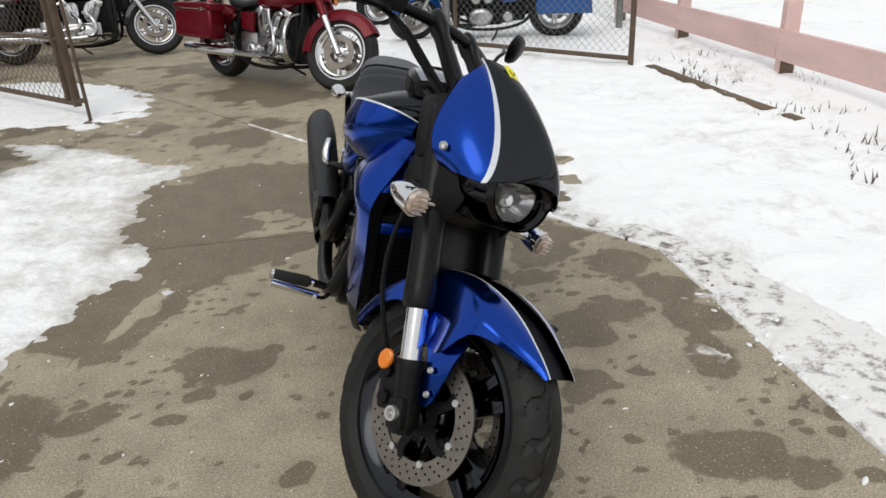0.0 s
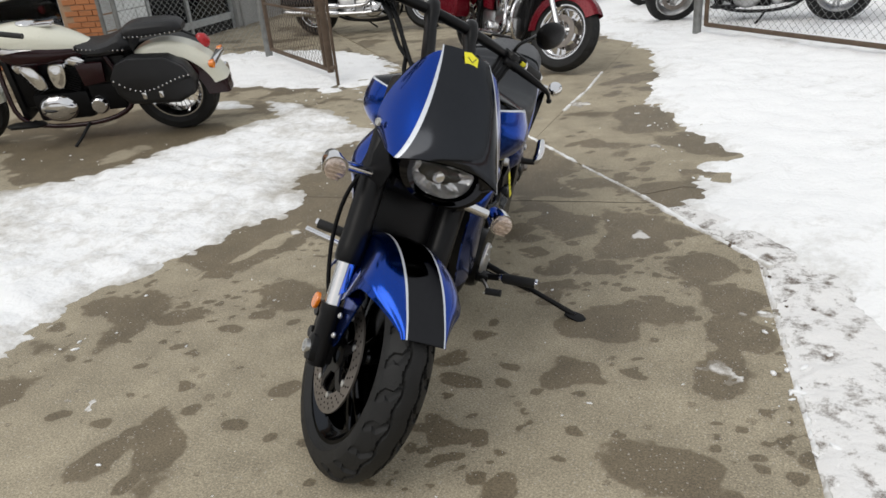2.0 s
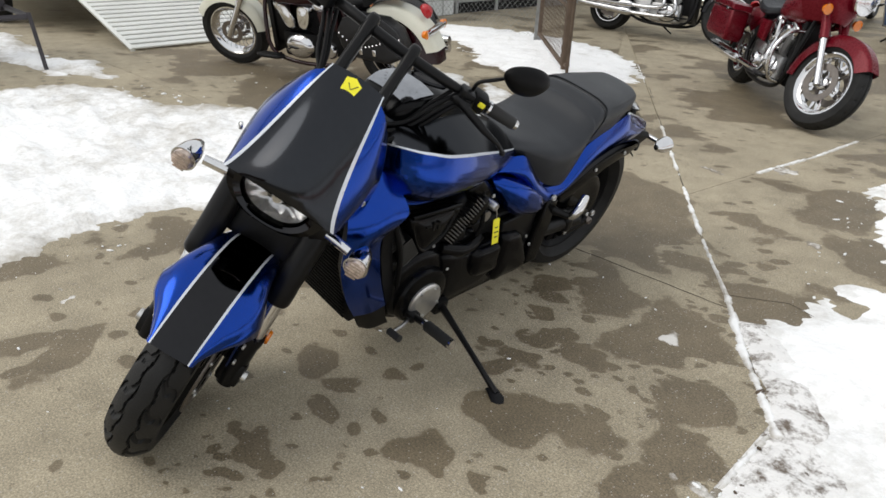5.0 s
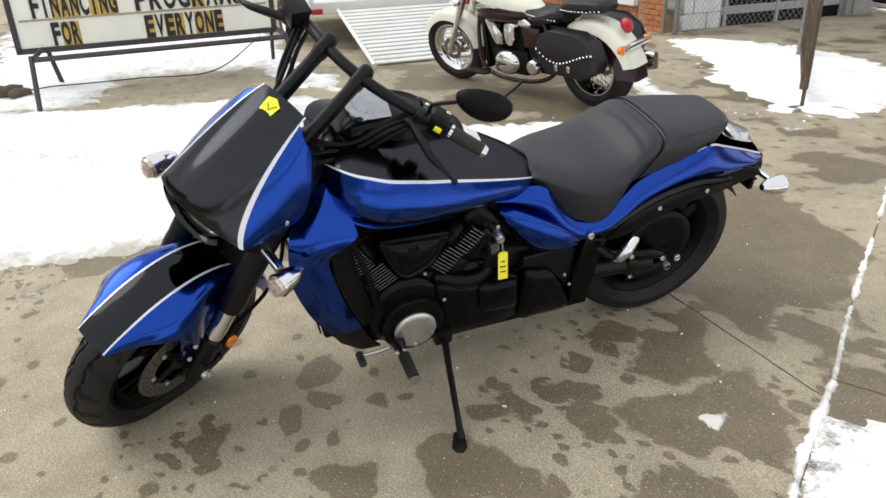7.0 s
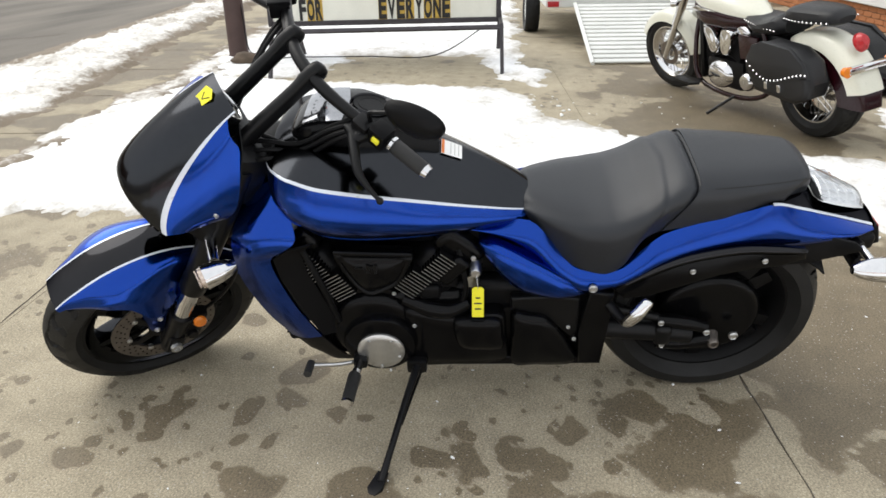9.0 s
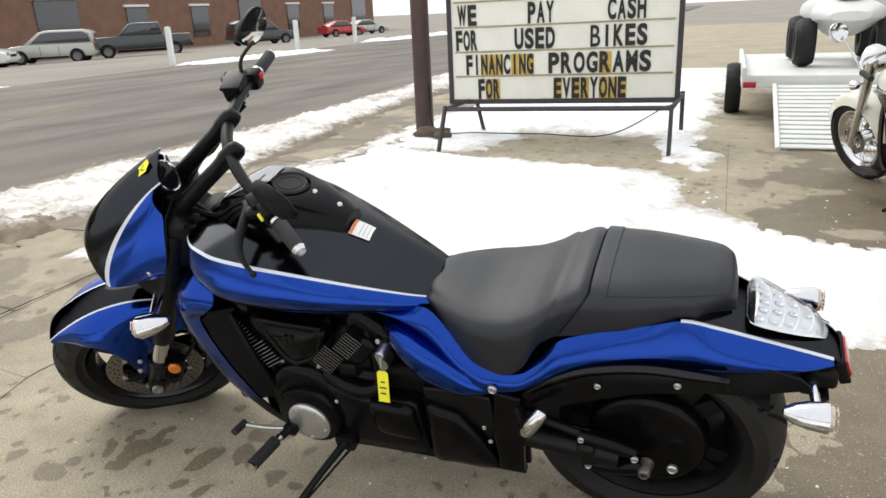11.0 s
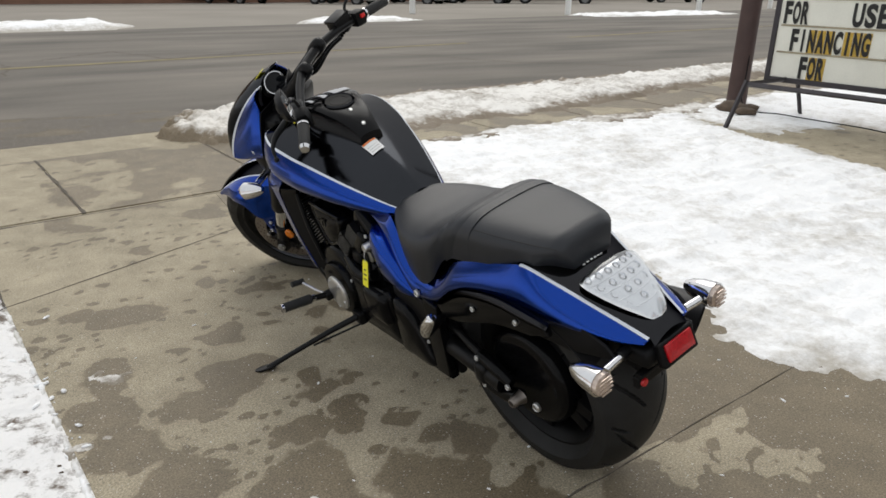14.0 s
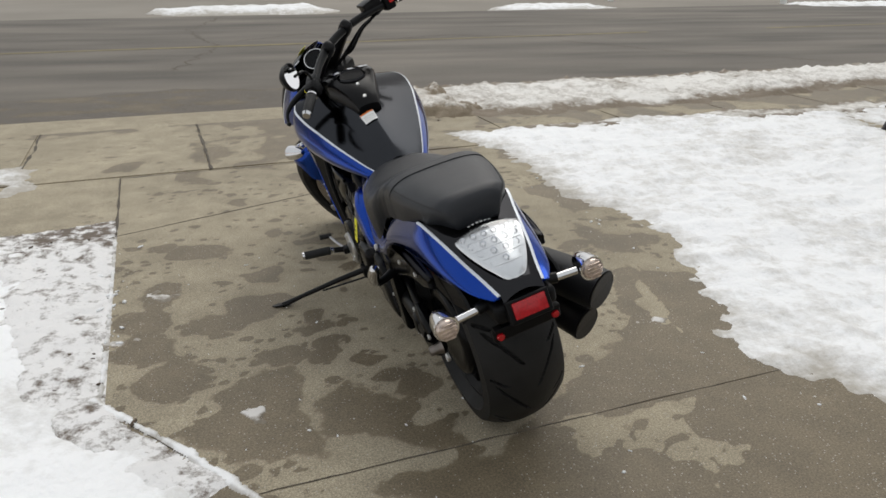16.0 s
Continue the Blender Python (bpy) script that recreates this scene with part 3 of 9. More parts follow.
def wetness(x, y):
    ox, oy = x, y
    x = ox + 0.045 * fbm(ox, oy, 5.0, 17, 4)
    y = oy + 0.045 * fbm(ox, oy, 5.0, 31, 4)
    # the slab under the machine is mostly dry between its stains
    calm = min(1.0, max(0.0, min(x + 1.25, 1.3 - x, y - 0.2, 2.95 - y) / 0.2))
    w = 0.2 + (0.55 - 0.33 * calm) * fbm(x, y, 1.5, 3.1, 3) + 0.3 * (1 - calm) * fbm(x, y, 4.2, 21, 4)
    # soaked belt along the melting snow and behind the machine
    w += 0.42 * max(0.0, 1 - abs(x + 1.35 + 0.12 * math.sin(y * 2.1)) / 0.5) if y > -0.5 else 0.0
    w += 0.07 * min(1.0, max(0.0, (y - 2.74 - 0.12 * fbm(ox, oy, 2.6, 7, 3)) / 0.12)) if x > -1.6 else 0.22 * min(1.0, max(0.0, (y - 2.9) / 0.6))
    w += 0.44 * max(0.0, 1 - (abs(y + 1.75) / 0.75) ** 2)
    w += 0.36 * max(0.0, 1 - max(abs(x + 3.9) / 1.9, abs(y - 3.6 + 0.3 * (x + 3.9)) / 1.1) ** 3) if -6 < x < -2 else 0.0
    if 2.9 < y < 6.2:
        near = abs(x - (0.75 - 0.32 * (y - 3.3)))
        w += 0.3 * max(0.0, 1 - (near / 0.6) ** 2)
    for sx, sy, a, b, turn in STAINS_A + STAINS_B + STAINS_C:
        dx, dy = x - sx, y - sy
        if abs(dx) > 0.7 or abs(dy) > 0.7:
            continue
        c, s = math.cos(turn), math.sin(turn)
        d = math.hypot((dx * c + dy * s) / a, (dy * c - dx * s) / b)
        w = max(w, 0.5 + 0.45 * min(0.45, 1 - d) + 0.12 * fbm(ox, oy, 9, 5, 3))
    if -1.2 < x < 0.9 and 2.5 < y < 4.2:
        for poly in SOAKED:
            w = max(w, 0.53 + 3.0 * min(0.05, inside_by(poly, x, y) + 0.03 * fbm(ox, oy, 7, 8, 3)))
    if x < 0.0 and 1.9 < y < 4.5:
        for poly in WETTER:
            w = max(w, 0.57 + 3.0 * min(0.05, inside_by(poly, x, y) + 0.04 * fbm(ox, oy, 5, 8, 3)))
        for poly in PALE:
            w -= 0.45 * min(1.0, max(0.0, (inside_by(poly, x, y) + 0.03 * fbm(ox, oy, 7, 18, 3)) / 0.02))
    for sx, sy, a, b, turn in DRY:
        dx, dy = x - sx, y - sy
        c, s = math.cos(turn), math.sin(turn)
        d = math.hypot((dx * c + dy * s) / a, (dy * c - dx * s) / b)
        w -= 0.5 * min(1.0, max(0.0, (1.3 - d) / 0.4))
    # muddy water on the footpath beside the ploughed heap
    if -1.2 < x < 1.0 and -1.8 < y < 0.4:
        w = max(w, 0.46 + 0.2 * min(1.0, max(0.0, 1 - math.hypot((x + 0.1) / 0.75, (y + 0.75) / 0.95)) * 3) + 0.3 * fbm(ox, oy, 3.0, 51, 4))
    # drips and small spots
    f = noise.cell_vector((x * 7.3, y * 7.3, 0.0))
    cx, cy = (math.floor(x * 7.3) + 0.25 + 0.5 * f[0]) / 7.3, (math.floor(y * 7.3) + 0.25 + 0.5 * f[1]) / 7.3
    if f[2] > 0.45:
        w = max(w, 0.5 + 0.5 * (1 - math.hypot(x - cx, (y - cy) * 1.3) / (0.008 + 0.03 * (f[2] - 0.45) / 0.55)))
    # finer splashes in loose clusters
    if -1.6 < x < 1.1 and 0.4 < y < 4.2 and fbm(x, y, 1.3, 41, 2) > 0.15:
        f = noise.cell_vector((x * 17, y * 17, 3.0))
        cx, cy = (math.floor(x * 17) + 0.3 + 0.4 * f[0]) / 17, (math.floor(y * 17) + 0.3 + 0.4 * f[1]) / 17
        if f[2] > 0.4:
            w = max(w, 0.5 + 0.4 * (1 - math.hypot(x - cx, (y - cy) * 1.2) / (0.009 + 0.014 * f[2])))
    return min(1.0, max(0.0, w))


pavement = tagged(new("pavement"), "weathered concrete slabs with cracks and wet stains", "", "", "structure")


def slab(poly, step, gap=0.003, name="slab", lift=0.0):
    """A convex slab with fine top, dropped edges and its stain map."""
    bm = B()
    xs, ys = [p[0] for p in poly], [p[1] for p in poly]
    w, h = max(xs) - min(xs) + 0.1, max(ys) - min(ys) + 0.1
    nx, ny = max(2, int(w / step)), max(2, int(h / step))
    x0, y0 = min(xs) - 0.05, min(ys) - 0.05
    vs = [[bm.verts.new((x0 + w * i / nx, y0 + h * j / ny, 0)) for i in range(nx + 1)] for j in range(ny + 1)]
    for j in range(ny):
        for i in range(nx):
            bm.faces.new((vs[j][i], vs[j][i + 1], vs[j + 1][i + 1], vs[j + 1][i]))
    cx, cy = sum(xs) / len(xs), sum(ys) / len(ys)
    n = len(poly)
    for i in range(n):
        a, b = V(*poly[i], 0), V(*poly[(i + 1) % n], 0)
        nrm = V((b - a).y, -(b - a).x, 0).normalized()
        if nrm.dot(V(cx, cy, 0) - a) > 0:
            nrm = -nrm
        bmesh.ops.bisect_plane(bm, geom=list(bm.verts) + list(bm.edges) + list(bm.faces), dist=1e-5,
                               plane_co=a - nrm * gap * 0.5, plane_no=nrm, clear_outer=True)
    lay = bm.verts.layers.float.new("wet")
    for v in bm.verts:
        v[lay] = wetness(v.co.x, v.co.y)
        v.co.z = lift + 0.0015 * fbm(v.co.x, v.co.y, 0.8, 9, 2)
    rim = [e for e in bm.edges if len(e.link_faces) == 1]
    r = bmesh.ops.extrude_edge_only(bm, edges=rim)
    for v in r["geom"]:
        if isinstance(v, bmesh.types.BMVert):
            v.co.z -= 0.012
    return part(name, bm, CONCRETE, pavement, sharp=50)


slab([(-6, 2.36), (0.445, 3.31), (0.92, 2.79), (1.165, 1.19), (0.02, 0.60), (-6, 0.2)], 0.016)
slab([(1.165, 1.19), (1.33, 0.1), (0.02, -0.1), (0.02, 0.6)], 0.03)
slab([(0.02, 0.6), (0.02, -0.1), (-6, -0.98), (-6, 0.2)], 0.04, 0.003)
slab([(-6, 2.36), (0.445, 3.31), (-0.93, 4.79), (-3.2, 7.25), (-6, 7)], 0.026)
slab([(0.92, 2.79), (3.6, 3.0), (3.6, 9.2), (-0.43, 9.2), (-0.43, 4.25)], 0.05)
slab([(-0.43, 4.25), (-0.43, 9.2), (-5.0, 9.2)], 0.05, 0.004)
slab([(-5.0, 9.2), (3.6, 9.2), (3.6, 18), (-9, 18)], 0.15)
slab([(-6, 7), (-3.2, 7.25), (-5.0, 9.2), (-8, 13), (-12, 13), (-12, 6)], 0.1)
slab([(-6, 0.2), (-6, 7), (-12, 6), (-12, -0.6)], 0.1)
for k in range(-9, 3):
    o = (0.78, 0.0)
    quad = [gp(o, k * 1.2, -0.02), gp(o, k * 1.2 + 1.2, -0.02), gp(o, k * 1.2 + 1.2, -1.5), gp(o, k * 1.2, -1.5)]
    slab([(q.x, q.y) for q in quad], 0.05 if k > -4 else 0.15, 0.02)
bm = B()
skin(bm, [[gp((0.78, 0), a, b, z) for a in np.linspace(-12, 5, 240)] for b, z in ((-1.5, -0.006), (-1.6, -0.01), (-1.7, -0.013), (-1.85, -0.02), (-2.0, -0.035), (-2.15, -0.05))])
lay = bm.verts.layers.float.new("wet")
for v in bm.verts:
    v[lay] = min(1.0, max(0.0, 0.56 + 0.5 * fbm(v.co.x * 0.6, v.co.y * 2.0, 1.6, 13, 4)))
for v in bm.verts:
    v[lay] = min(1.0, v[lay] + 0.14)
kerb = structure("kerb_apron", bm, CONCRETE, "lowered concrete kerb sloping to the street")


# mud and meltwater dragged over the edge of the street at the drive
bm = B()
lay = bm.verts.layers.float.new("wet")
rows = []
for i in range(201):
    a = -2.6 + 0.05 * i
    fade = min(1.0, max(0.0, min(a + 2.6, 7.4 - a) / 1.2))
    out = 0.35 + fade * (1.0 + 0.35 * fbm(a, 0.3, 0.9, 33, 4))
    rows.append([gp((0.78, 0), a, -2.08 - out * k / 12, -0.036 - 0.006 * (k / 12) ** 2) for k in range(13)])
skin(bm, rows)
for v in bm.verts:
    v[lay] = min(1.0, max(0.0, 0.62 + 0.45 * fbm(v.co.x * 0.45, v.co.y * 1.8, 2.2, 37, 5)))
structure("gutter_mud", bm, MUD, "brown mud and meltwater on the edge of the street")


def ribbon(name, pts, width, z, material, label, wob=0.02, seed=1.0, step=0.03, breaks=0.0, parent=None):
    """A crack or joint fill: a wandering strip of uneven width."""
    bm = B()
    p = [V(*q, 0) for q in pts]
    prev = None
    for a, b in zip(p, p[1:]):
        n = max(2, int((b - a).length / step))
        d = (b - a).normalized()
        s = V(-d.y, d.x, 0)
        for i in range(n + (b is p[-1])):
            q = a.lerp(b, i / n)
            q = q + s * wob * noise.fractal((q.x * 5, q.y * 5, seed), 1, 2, 4)
            f = 0.75 + 0.9 * noise.fractal((q.x * 8, q.y * 8, seed + 5), 1, 2, 3)
            wdt = width * max(0.02, f - breaks)
            cur = [bm.verts.new(q - s * wdt + V(0, 0, z - 0.002)), bm.verts.new(q + V(0, 0, z)), bm.verts.new(q + s * wdt + V(0, 0, z - 0.002))]
            if prev:
                for j in (0, 1):
                    bm.faces.new((prev[j], prev[j + 1], cur[j + 1], cur[j]))
            prev = cur
    return part(name, bm, material, parent or pavement, label)


for pts, wd in (([(0.445, 3.31), (0.05, 3.25), (-0.5, 3.17), (-1.35, 3.045), (-2.2, 2.92)], 0.0033), ([(0.93, 2.78), (0.37, 3.40), (-0.05, 3.83), (-0.93, 4.79), (-2.3, 6.3)], 0.0025), ([(1.165, 1.19), (0.7, 0.95), (0.02, 0.6), (-0.6, 0.53), (-1.2, 0.44)], 0.0045),
                ([(0.37, 3.42), (0.55, 3.55), (0.8, 3.5)], 0.002),
                ([(1.33, 0.1), (0.3, -0.05), (-1.0, -0.26)], 0.009), ([(1.335, 0.1), (1.25, 0.65), (1.17, 1.18)], 0.008), ([(1.0, -1.48), (0.89, -0.75), (0.783, -0.02)], 0.012), ([(2.18, -1.3), (2.07, -0.7), (1.97, 0.14)], 0.012), ([(-0.186, -1.66), (-0.297, -0.9), (-0.407, -0.18)], 0.011), ([(1.165, 1.19), (1.33, 1.34), (1.56, 1.5)], 0.004)):
    ribbon("crack", pts, wd, 0.0022, JOINT, "dark hairline crack", 0.03 if pts[0] == (0.37, 3.42) else 0.008, wd * 900)


# ---- snow ----
for k, pts in enumerate(([(0.9, -8.3), (-0.3, -9.4), (-1.0, -8.0), (-2.9, -8.8), (-5.0, -8.2)], [(-4.7, -7.5), (-6.0, -5.6), (-7.7, -4.4)], [(-3.0, -12.4), (-6.5, -11.6), (-9.0, -12.3), (-13.4, -11.2)],
                         [(1.6, -5.0), (1.2, -7.4), (1.9, -10.2), (1.5, -13.5)])):
    ribbon("road_crack", pts, 0.02, -0.041, JOINT, "dark sealed crack in the asphalt", 0.16, 3.0 + k, 0.08, parent=road)


def snow(name, poly, step, height, material, label, seed=0.0, ragged=0.18, soft=0.35, rough=0.02, base=0.0, lumps=0.0, freq=2.2, grow=0.025):
    """Melting snow: thick inside, thinning to a ragged edge that sinks below the paving."""
    P = np.array(poly, float)
    x0, y0 = P.min(0) - 0.3
    x1, y1 = P.max(0) + 0.3
    nx, ny = int((x1 - x0) / step) + 1, int((y1 - y0) / step) + 1
    gx, gy = np.meshgrid(x0 + step * np.arange(nx), y0 + step * np.arange(ny))
    Q = np.stack([gx.ravel(), gy.ravel()], 1)
    inside = np.zeros(len(Q), bool)
    dist = np.full(len(Q), 1e9)
    for i in range(len(P)):
        a, b = P[i], P[(i + 1) % len(P)]
        e = b - a
        t = np.clip(((Q - a) @ e) / (e @ e), 0, 1)
        dist = np.minimum(dist, np.hypot(*(Q - a - t[:, None] * e).T))
        cond = (a[1] > Q[:, 1]) != (b[1] > Q[:, 1])
        with np.errstate(divide="ignore", invalid="ignore"):
            xi = (b[0] - a[0]) * (Q[:, 1] - a[1]) / (b[1] - a[1]) + a[0]
        inside ^= cond & (Q[:, 0] < xi)
    sd = np.where(inside, dist, -dist)
    bm = B()
    lay = bm.verts.layers.float.new("thin")
    vs = {}
    for k in np.nonzero(sd > -0.28)[0]:
        x, y = Q[k]
        d = sd[k] + ragged * noise.fractal((x * freq + seed, y * freq, seed), 0.8, 2.2, 6)
        d += grow + ragged * 0.4 * noise.fractal((x * 9 + seed, y * 9, seed + 5), 0.7, 2.1, 4) + min(0.02, ragged * 0.25) * noise.noise((x * 31, y * 31, seed))
        f = min(1.0, max(-0.3, d / soft))
        f = f if f < 0 else f * (2 - f)
        z = base - 0.008 + height * f * max(0.45, 0.8 + 0.5 * noise.fractal((x * 0.9, y * 0.9, seed + 3), 1, 2, 3))
        if f > 0:
            z += rough * max(-0.5, noise.fractal((x * 6, y * 6, seed + 8), 0.8, 2.1, 4)) * min(1, f * 3)
            if material is SNOW:
                # flattened ridges of old wheel tracks
                z += 0.9 * rough * noise.fractal((x * 1.6 + seed, y * 7.5, seed + 4), 0.9, 2.2, 4) * min(1, f * 3)
            z += lumps * max(0, noise.fractal((x * 11, y * 11, seed + 2), 0.8, 2, 3)) * min(1, f * 2)
            if f > 0.5 and material is SNOW:
                z = max(z, base + 0.004)
        v = bm.verts.new((x, y, z))
        v[lay] = min(1.0, max(0.0, 1 - f))
        vs[k] = v
    for k in vs:
        i, j = k % nx, k // nx
        if i + 1 < nx and j + 1 < ny:
            c = (k, k + 1, k + nx + 1, k + nx)
            if all(q in vs for q in c):
                bm.faces.new([vs[q] for q in c])
    ob = new(name, mesh_of(name, bm, material, 180))
    return tagged(ob, label, "snow", "", "stuff")


snow("snow_patch", [(-0.95, -0.75), (-1.25, -0.1), (-1.28, 0.5), (-1.32, 1.04), (-1.53, 1.5), (-1.54, 1.92), (-1.43, 2.31), (-1.3, 2.62), (-1.2, 2.86), (-1.23, 3.05), (-1.42, 3.17), (-1.48, 3.42), (-1.58, 3.95), (-1.47, 4.25), (-1.75, 4.48),
                    (-2.3, 4.85), (-2.75, 5.05), (-3.2, 5.12), (-2.75, 4.55), (-2.95, 3.7), (-3.2, 3.0), (-3.6, 2.5), (-4.3, 2.35), (-4.6, 2.0), (-4.7, 0.25), (-5.0, -1.12), (-3.0, -1.08)],
     0.024, 0.035, SNOW, "trodden patch of melting snow on the concrete", 1.0, 0.05, freq=2.0, grow=0.0)
snow("snow_patch", [(-4.6, 2.3), (-5.3, 2.45), (-5.6, 2.1), (-7.2, 2.0), (-9.5, 1.8), (-14, 1.2), (-14, -2.4), (-6.6, -1.4), (-4.9, -1.1), (-4.72, 0.0), (-4.95, 0.3), (-5.9, 0.3), (-6.1, 1.6), (-5.1, 1.95)],
     0.06, 0.04, SNOW, "trampled snow round the sign", 5.0)
snow("snow_patch", [(-1.0, -0.85), (-3.0, -1.0), (-6.2, -1.45), (-14, -2.7), (-14, -2.2), (-6.5, -1.0), (-4.9, -0.7), (-3.0, -0.7)], 0.04, 0.04, SLUSH, "dirty slush along the footpath", 14.0)
snow("snow_patch", [(-6.1, 6.35), (-6.05, 6.93), (-4.9, 7.49), (-4.18, 7.58), (-3.2, 7.2), (-2.64, 6.7), (-2.28, 6.1), (-2.32, 5.63), (-2.6, 5.36), (-3.2, 5.5), (-3.96, 5.6), (-4.6, 6.0)],
     0.04, 0.04, FRESHSNOW, "patch of snow under the open gate", 9.0, 0.1, freq=3.5, grow=0.0)
snow("snow_patch", [(-4.1, 4.85), (-4.3, 5.2), (-3.3, 5.0), (-2.9, 4.8), (-3.5, 4.72)], 0.04, 0.02, SNOW, "thin remnant of snow on the concrete", 10.0, 0.1)
snow("snow_patch", [(1.8, 1.12), (1.62, 1.3), (1.43, 1.65), (1.32, 2.05), (1.21, 2.3), (1.13, 2.6), (0.97, 2.86), (0.8, 2.97), (0.66, 3.08), (0.5, 3.22), (0.53, 3.42), (0.57, 3.7), (0.6, 3.97), (0.55, 4.3), (0.38, 4.52), (0.25, 4.94),
                    (0.02, 5.48), (0.0, 6.18), (-0.22, 7.0), (-0.5, 7.7), (-1.11, 8.4), (-1.7, 10.2), (-2.0, 14), (2.9, 14), (2.9, 1.2), (2.2, 1.0)],
     0.034, 0.045, FRESHSNOW, "broad bright snow cover beside the slab", 12.0, 0.075, freq=4.0, grow=0.0)
snow("slush_edge", [(1.185, 1.2), (1.06, 2.0), (0.955, 2.74), (0.76, 2.97), (0.5, 3.24), (0.6, 3.34), (0.85, 3.16), (1.2, 2.7), (1.4, 2.15), (1.62, 1.55), (1.72, 1.35), (1.4, 1.28)], 0.014, 0.013, GRIT,
     "grey slush with gravel along the slab edge", 15.0, 0.03, 0.05, 0.01, 0.008, 0.008, 5.0, -0.006)
snow("snow_field", [(2.4, 0.2), (2.6, 14), (2.6, 40), (40, 40), (40, 0.5)], 0.25, 0.09, FRESHSNOW, "open snow beyond the low fence", 20.0)
snow("snow_patch", [(1.75, -0.15), (2.1, 0.45), (3.2, 0.6), (3.3, -0.2), (2.2, -0.35)], 0.04, 0.03, SNOW, "small snow remnant on the footpath", 22.0)
snow("snow_bank", [(-1.0, -1.75), (-1.25, -1.45), (-1.75, -1.36), (-2.9, -1.42), (-5.0, -1.8), (-6.6, -2.25), (-14, -3.4), (-14, -4.7), (-8.2, -3.7), (-5.4, -3.3), (-3.0, -3.1), (-2.1, -2.85), (-1.2, -2.7)],
     0.05, 0.085, SLUSH, "ridge of ploughed snow along the street", 26.0, 0.16, 0.4, 0.03, 0.0, 0.03)
snow("snow_bank", [(0.05, -1.75), (-0.3, -1.55), (-0.85, -1.45), (-1.35, -1.4), (-1.5, -2.3), (-0.7, -2.6), (-0.1, -2.3)], 0.025, 0.2, HEAPSNOW, "dirty brown ploughed heap of snow at the kerb", 28.0, 0.2, 0.35, 0.03, 0.0, 0.025)
for k, (a, b) in enumerate((((3.5, -16.6), (-1.5, -15.2)), ((-5.6, -16.5), (-9.8, -15.1)), ((-15.5, -16.8), (-24.0, -15.4)), ((-30, -19), (-44, -18)))):
    lo, hi = min(a[0], b[0]), max(a[0], b[0])
    ys = (a[1] + b[1]) / 2
    c = [(lo, ys - 0.2), (lo + 0.8, ys - 1.6), (hi - 1.0, ys - 1.4), (hi, ys + 0.1), (hi - 0.8, ys + 0.9), (lo + 0.6, ys + 0.8)]
    snow("snow_island", c, 0.18, 0.16, SNOW, "snow-covered kerb island across the street", 30.0 + k, 0.2, 0.6, 0.03, -0.115)


# thin ice left on the slab
ICE = [(0.86, 2.0, 0.07), (0.43, 2.91, 0.05), (-1.0, 1.23, 0.08), (0.98, 2.35, 0.05), (-0.62, 4.75, 0.06), (-0.35, 5.15, 0.09), (-1.15, 2.6, 0.07), (-1.05, 0.7, 0.06), (0.35, 4.2, 0.05), (-2.2, 5.2, 0.08)]
rng = random.Random(5)
for ix, iy, ir in ICE:
    turn = rng.random() * 6
    c = [(ix + ir * (0.9 + 0.7 * rng.random()) * math.cos(turn + a), iy + ir * (0.5 + 0.4 * rng.random()) * math.sin(turn + a)) for a in (0, 0.9, 1.8, 2.7, 3.6, 4.5, 5.4)]
    snow("ice_remnant", c, 0.006, 0.007, ICEMAT, "thin white ice remnant on the concrete", 40 + ix, 0.07, 0.05, 0.004, 0.0045, freq=12.0, grow=0.0)


def salt_strip(pts, half, seed, label):
    """Broken clumps of salt and ice along a joint."""
    left, right = [], []
    for i, q in enumerate(pts):
        a, b = V(*pts[max(0, i - 1)], 0), V(*pts[min(len(pts) - 1, i + 1)], 0)
        d = (b - a).normalized()
        left.append((q[0] - d.y * half, q[1] + d.x * half))
        right.append((q[0] + d.y * half, q[1] - d.x * half))
    snow("salt_line", left + right[::-1], 0.008, 0.008, SNOW, label, seed, 0.011, 0.02, 0.004, 0.003, freq=9.0, grow=0.0)


salt_strip([(0.97, 2.74), (0.66, 3.06), (0.37, 3.40)], 0.015, 51.0, "white salt and ice packed in the joint")
salt_strip([(0.37, 3.40), (0.17, 3.6), (-0.05, 3.83)], 0.011, 52.0, "white salt and ice packed in the joint")
salt_strip([(-0.05, 3.83), (-0.5, 4.32), (-0.93, 4.79), (-1.4, 5.3)], 0.012, 53.0, "thin salt crust in the joint")
salt_strip([(-0.43, 4.95), (-0.41, 5.6), (-0.44, 6.3)], 0.016, 54.0, "broken line of salt and ice")
salt_strip([(0.945, 2.72), (1.03, 2.12), (1.17, 1.2)], 0.009, 55.0, "thin white salt line along the slab edge")
salt_strip([(1.17, 1.24), (1.33, 1.34), (1.56, 1.5)], 0.008, 56.0, "thin white salt line in the joint")


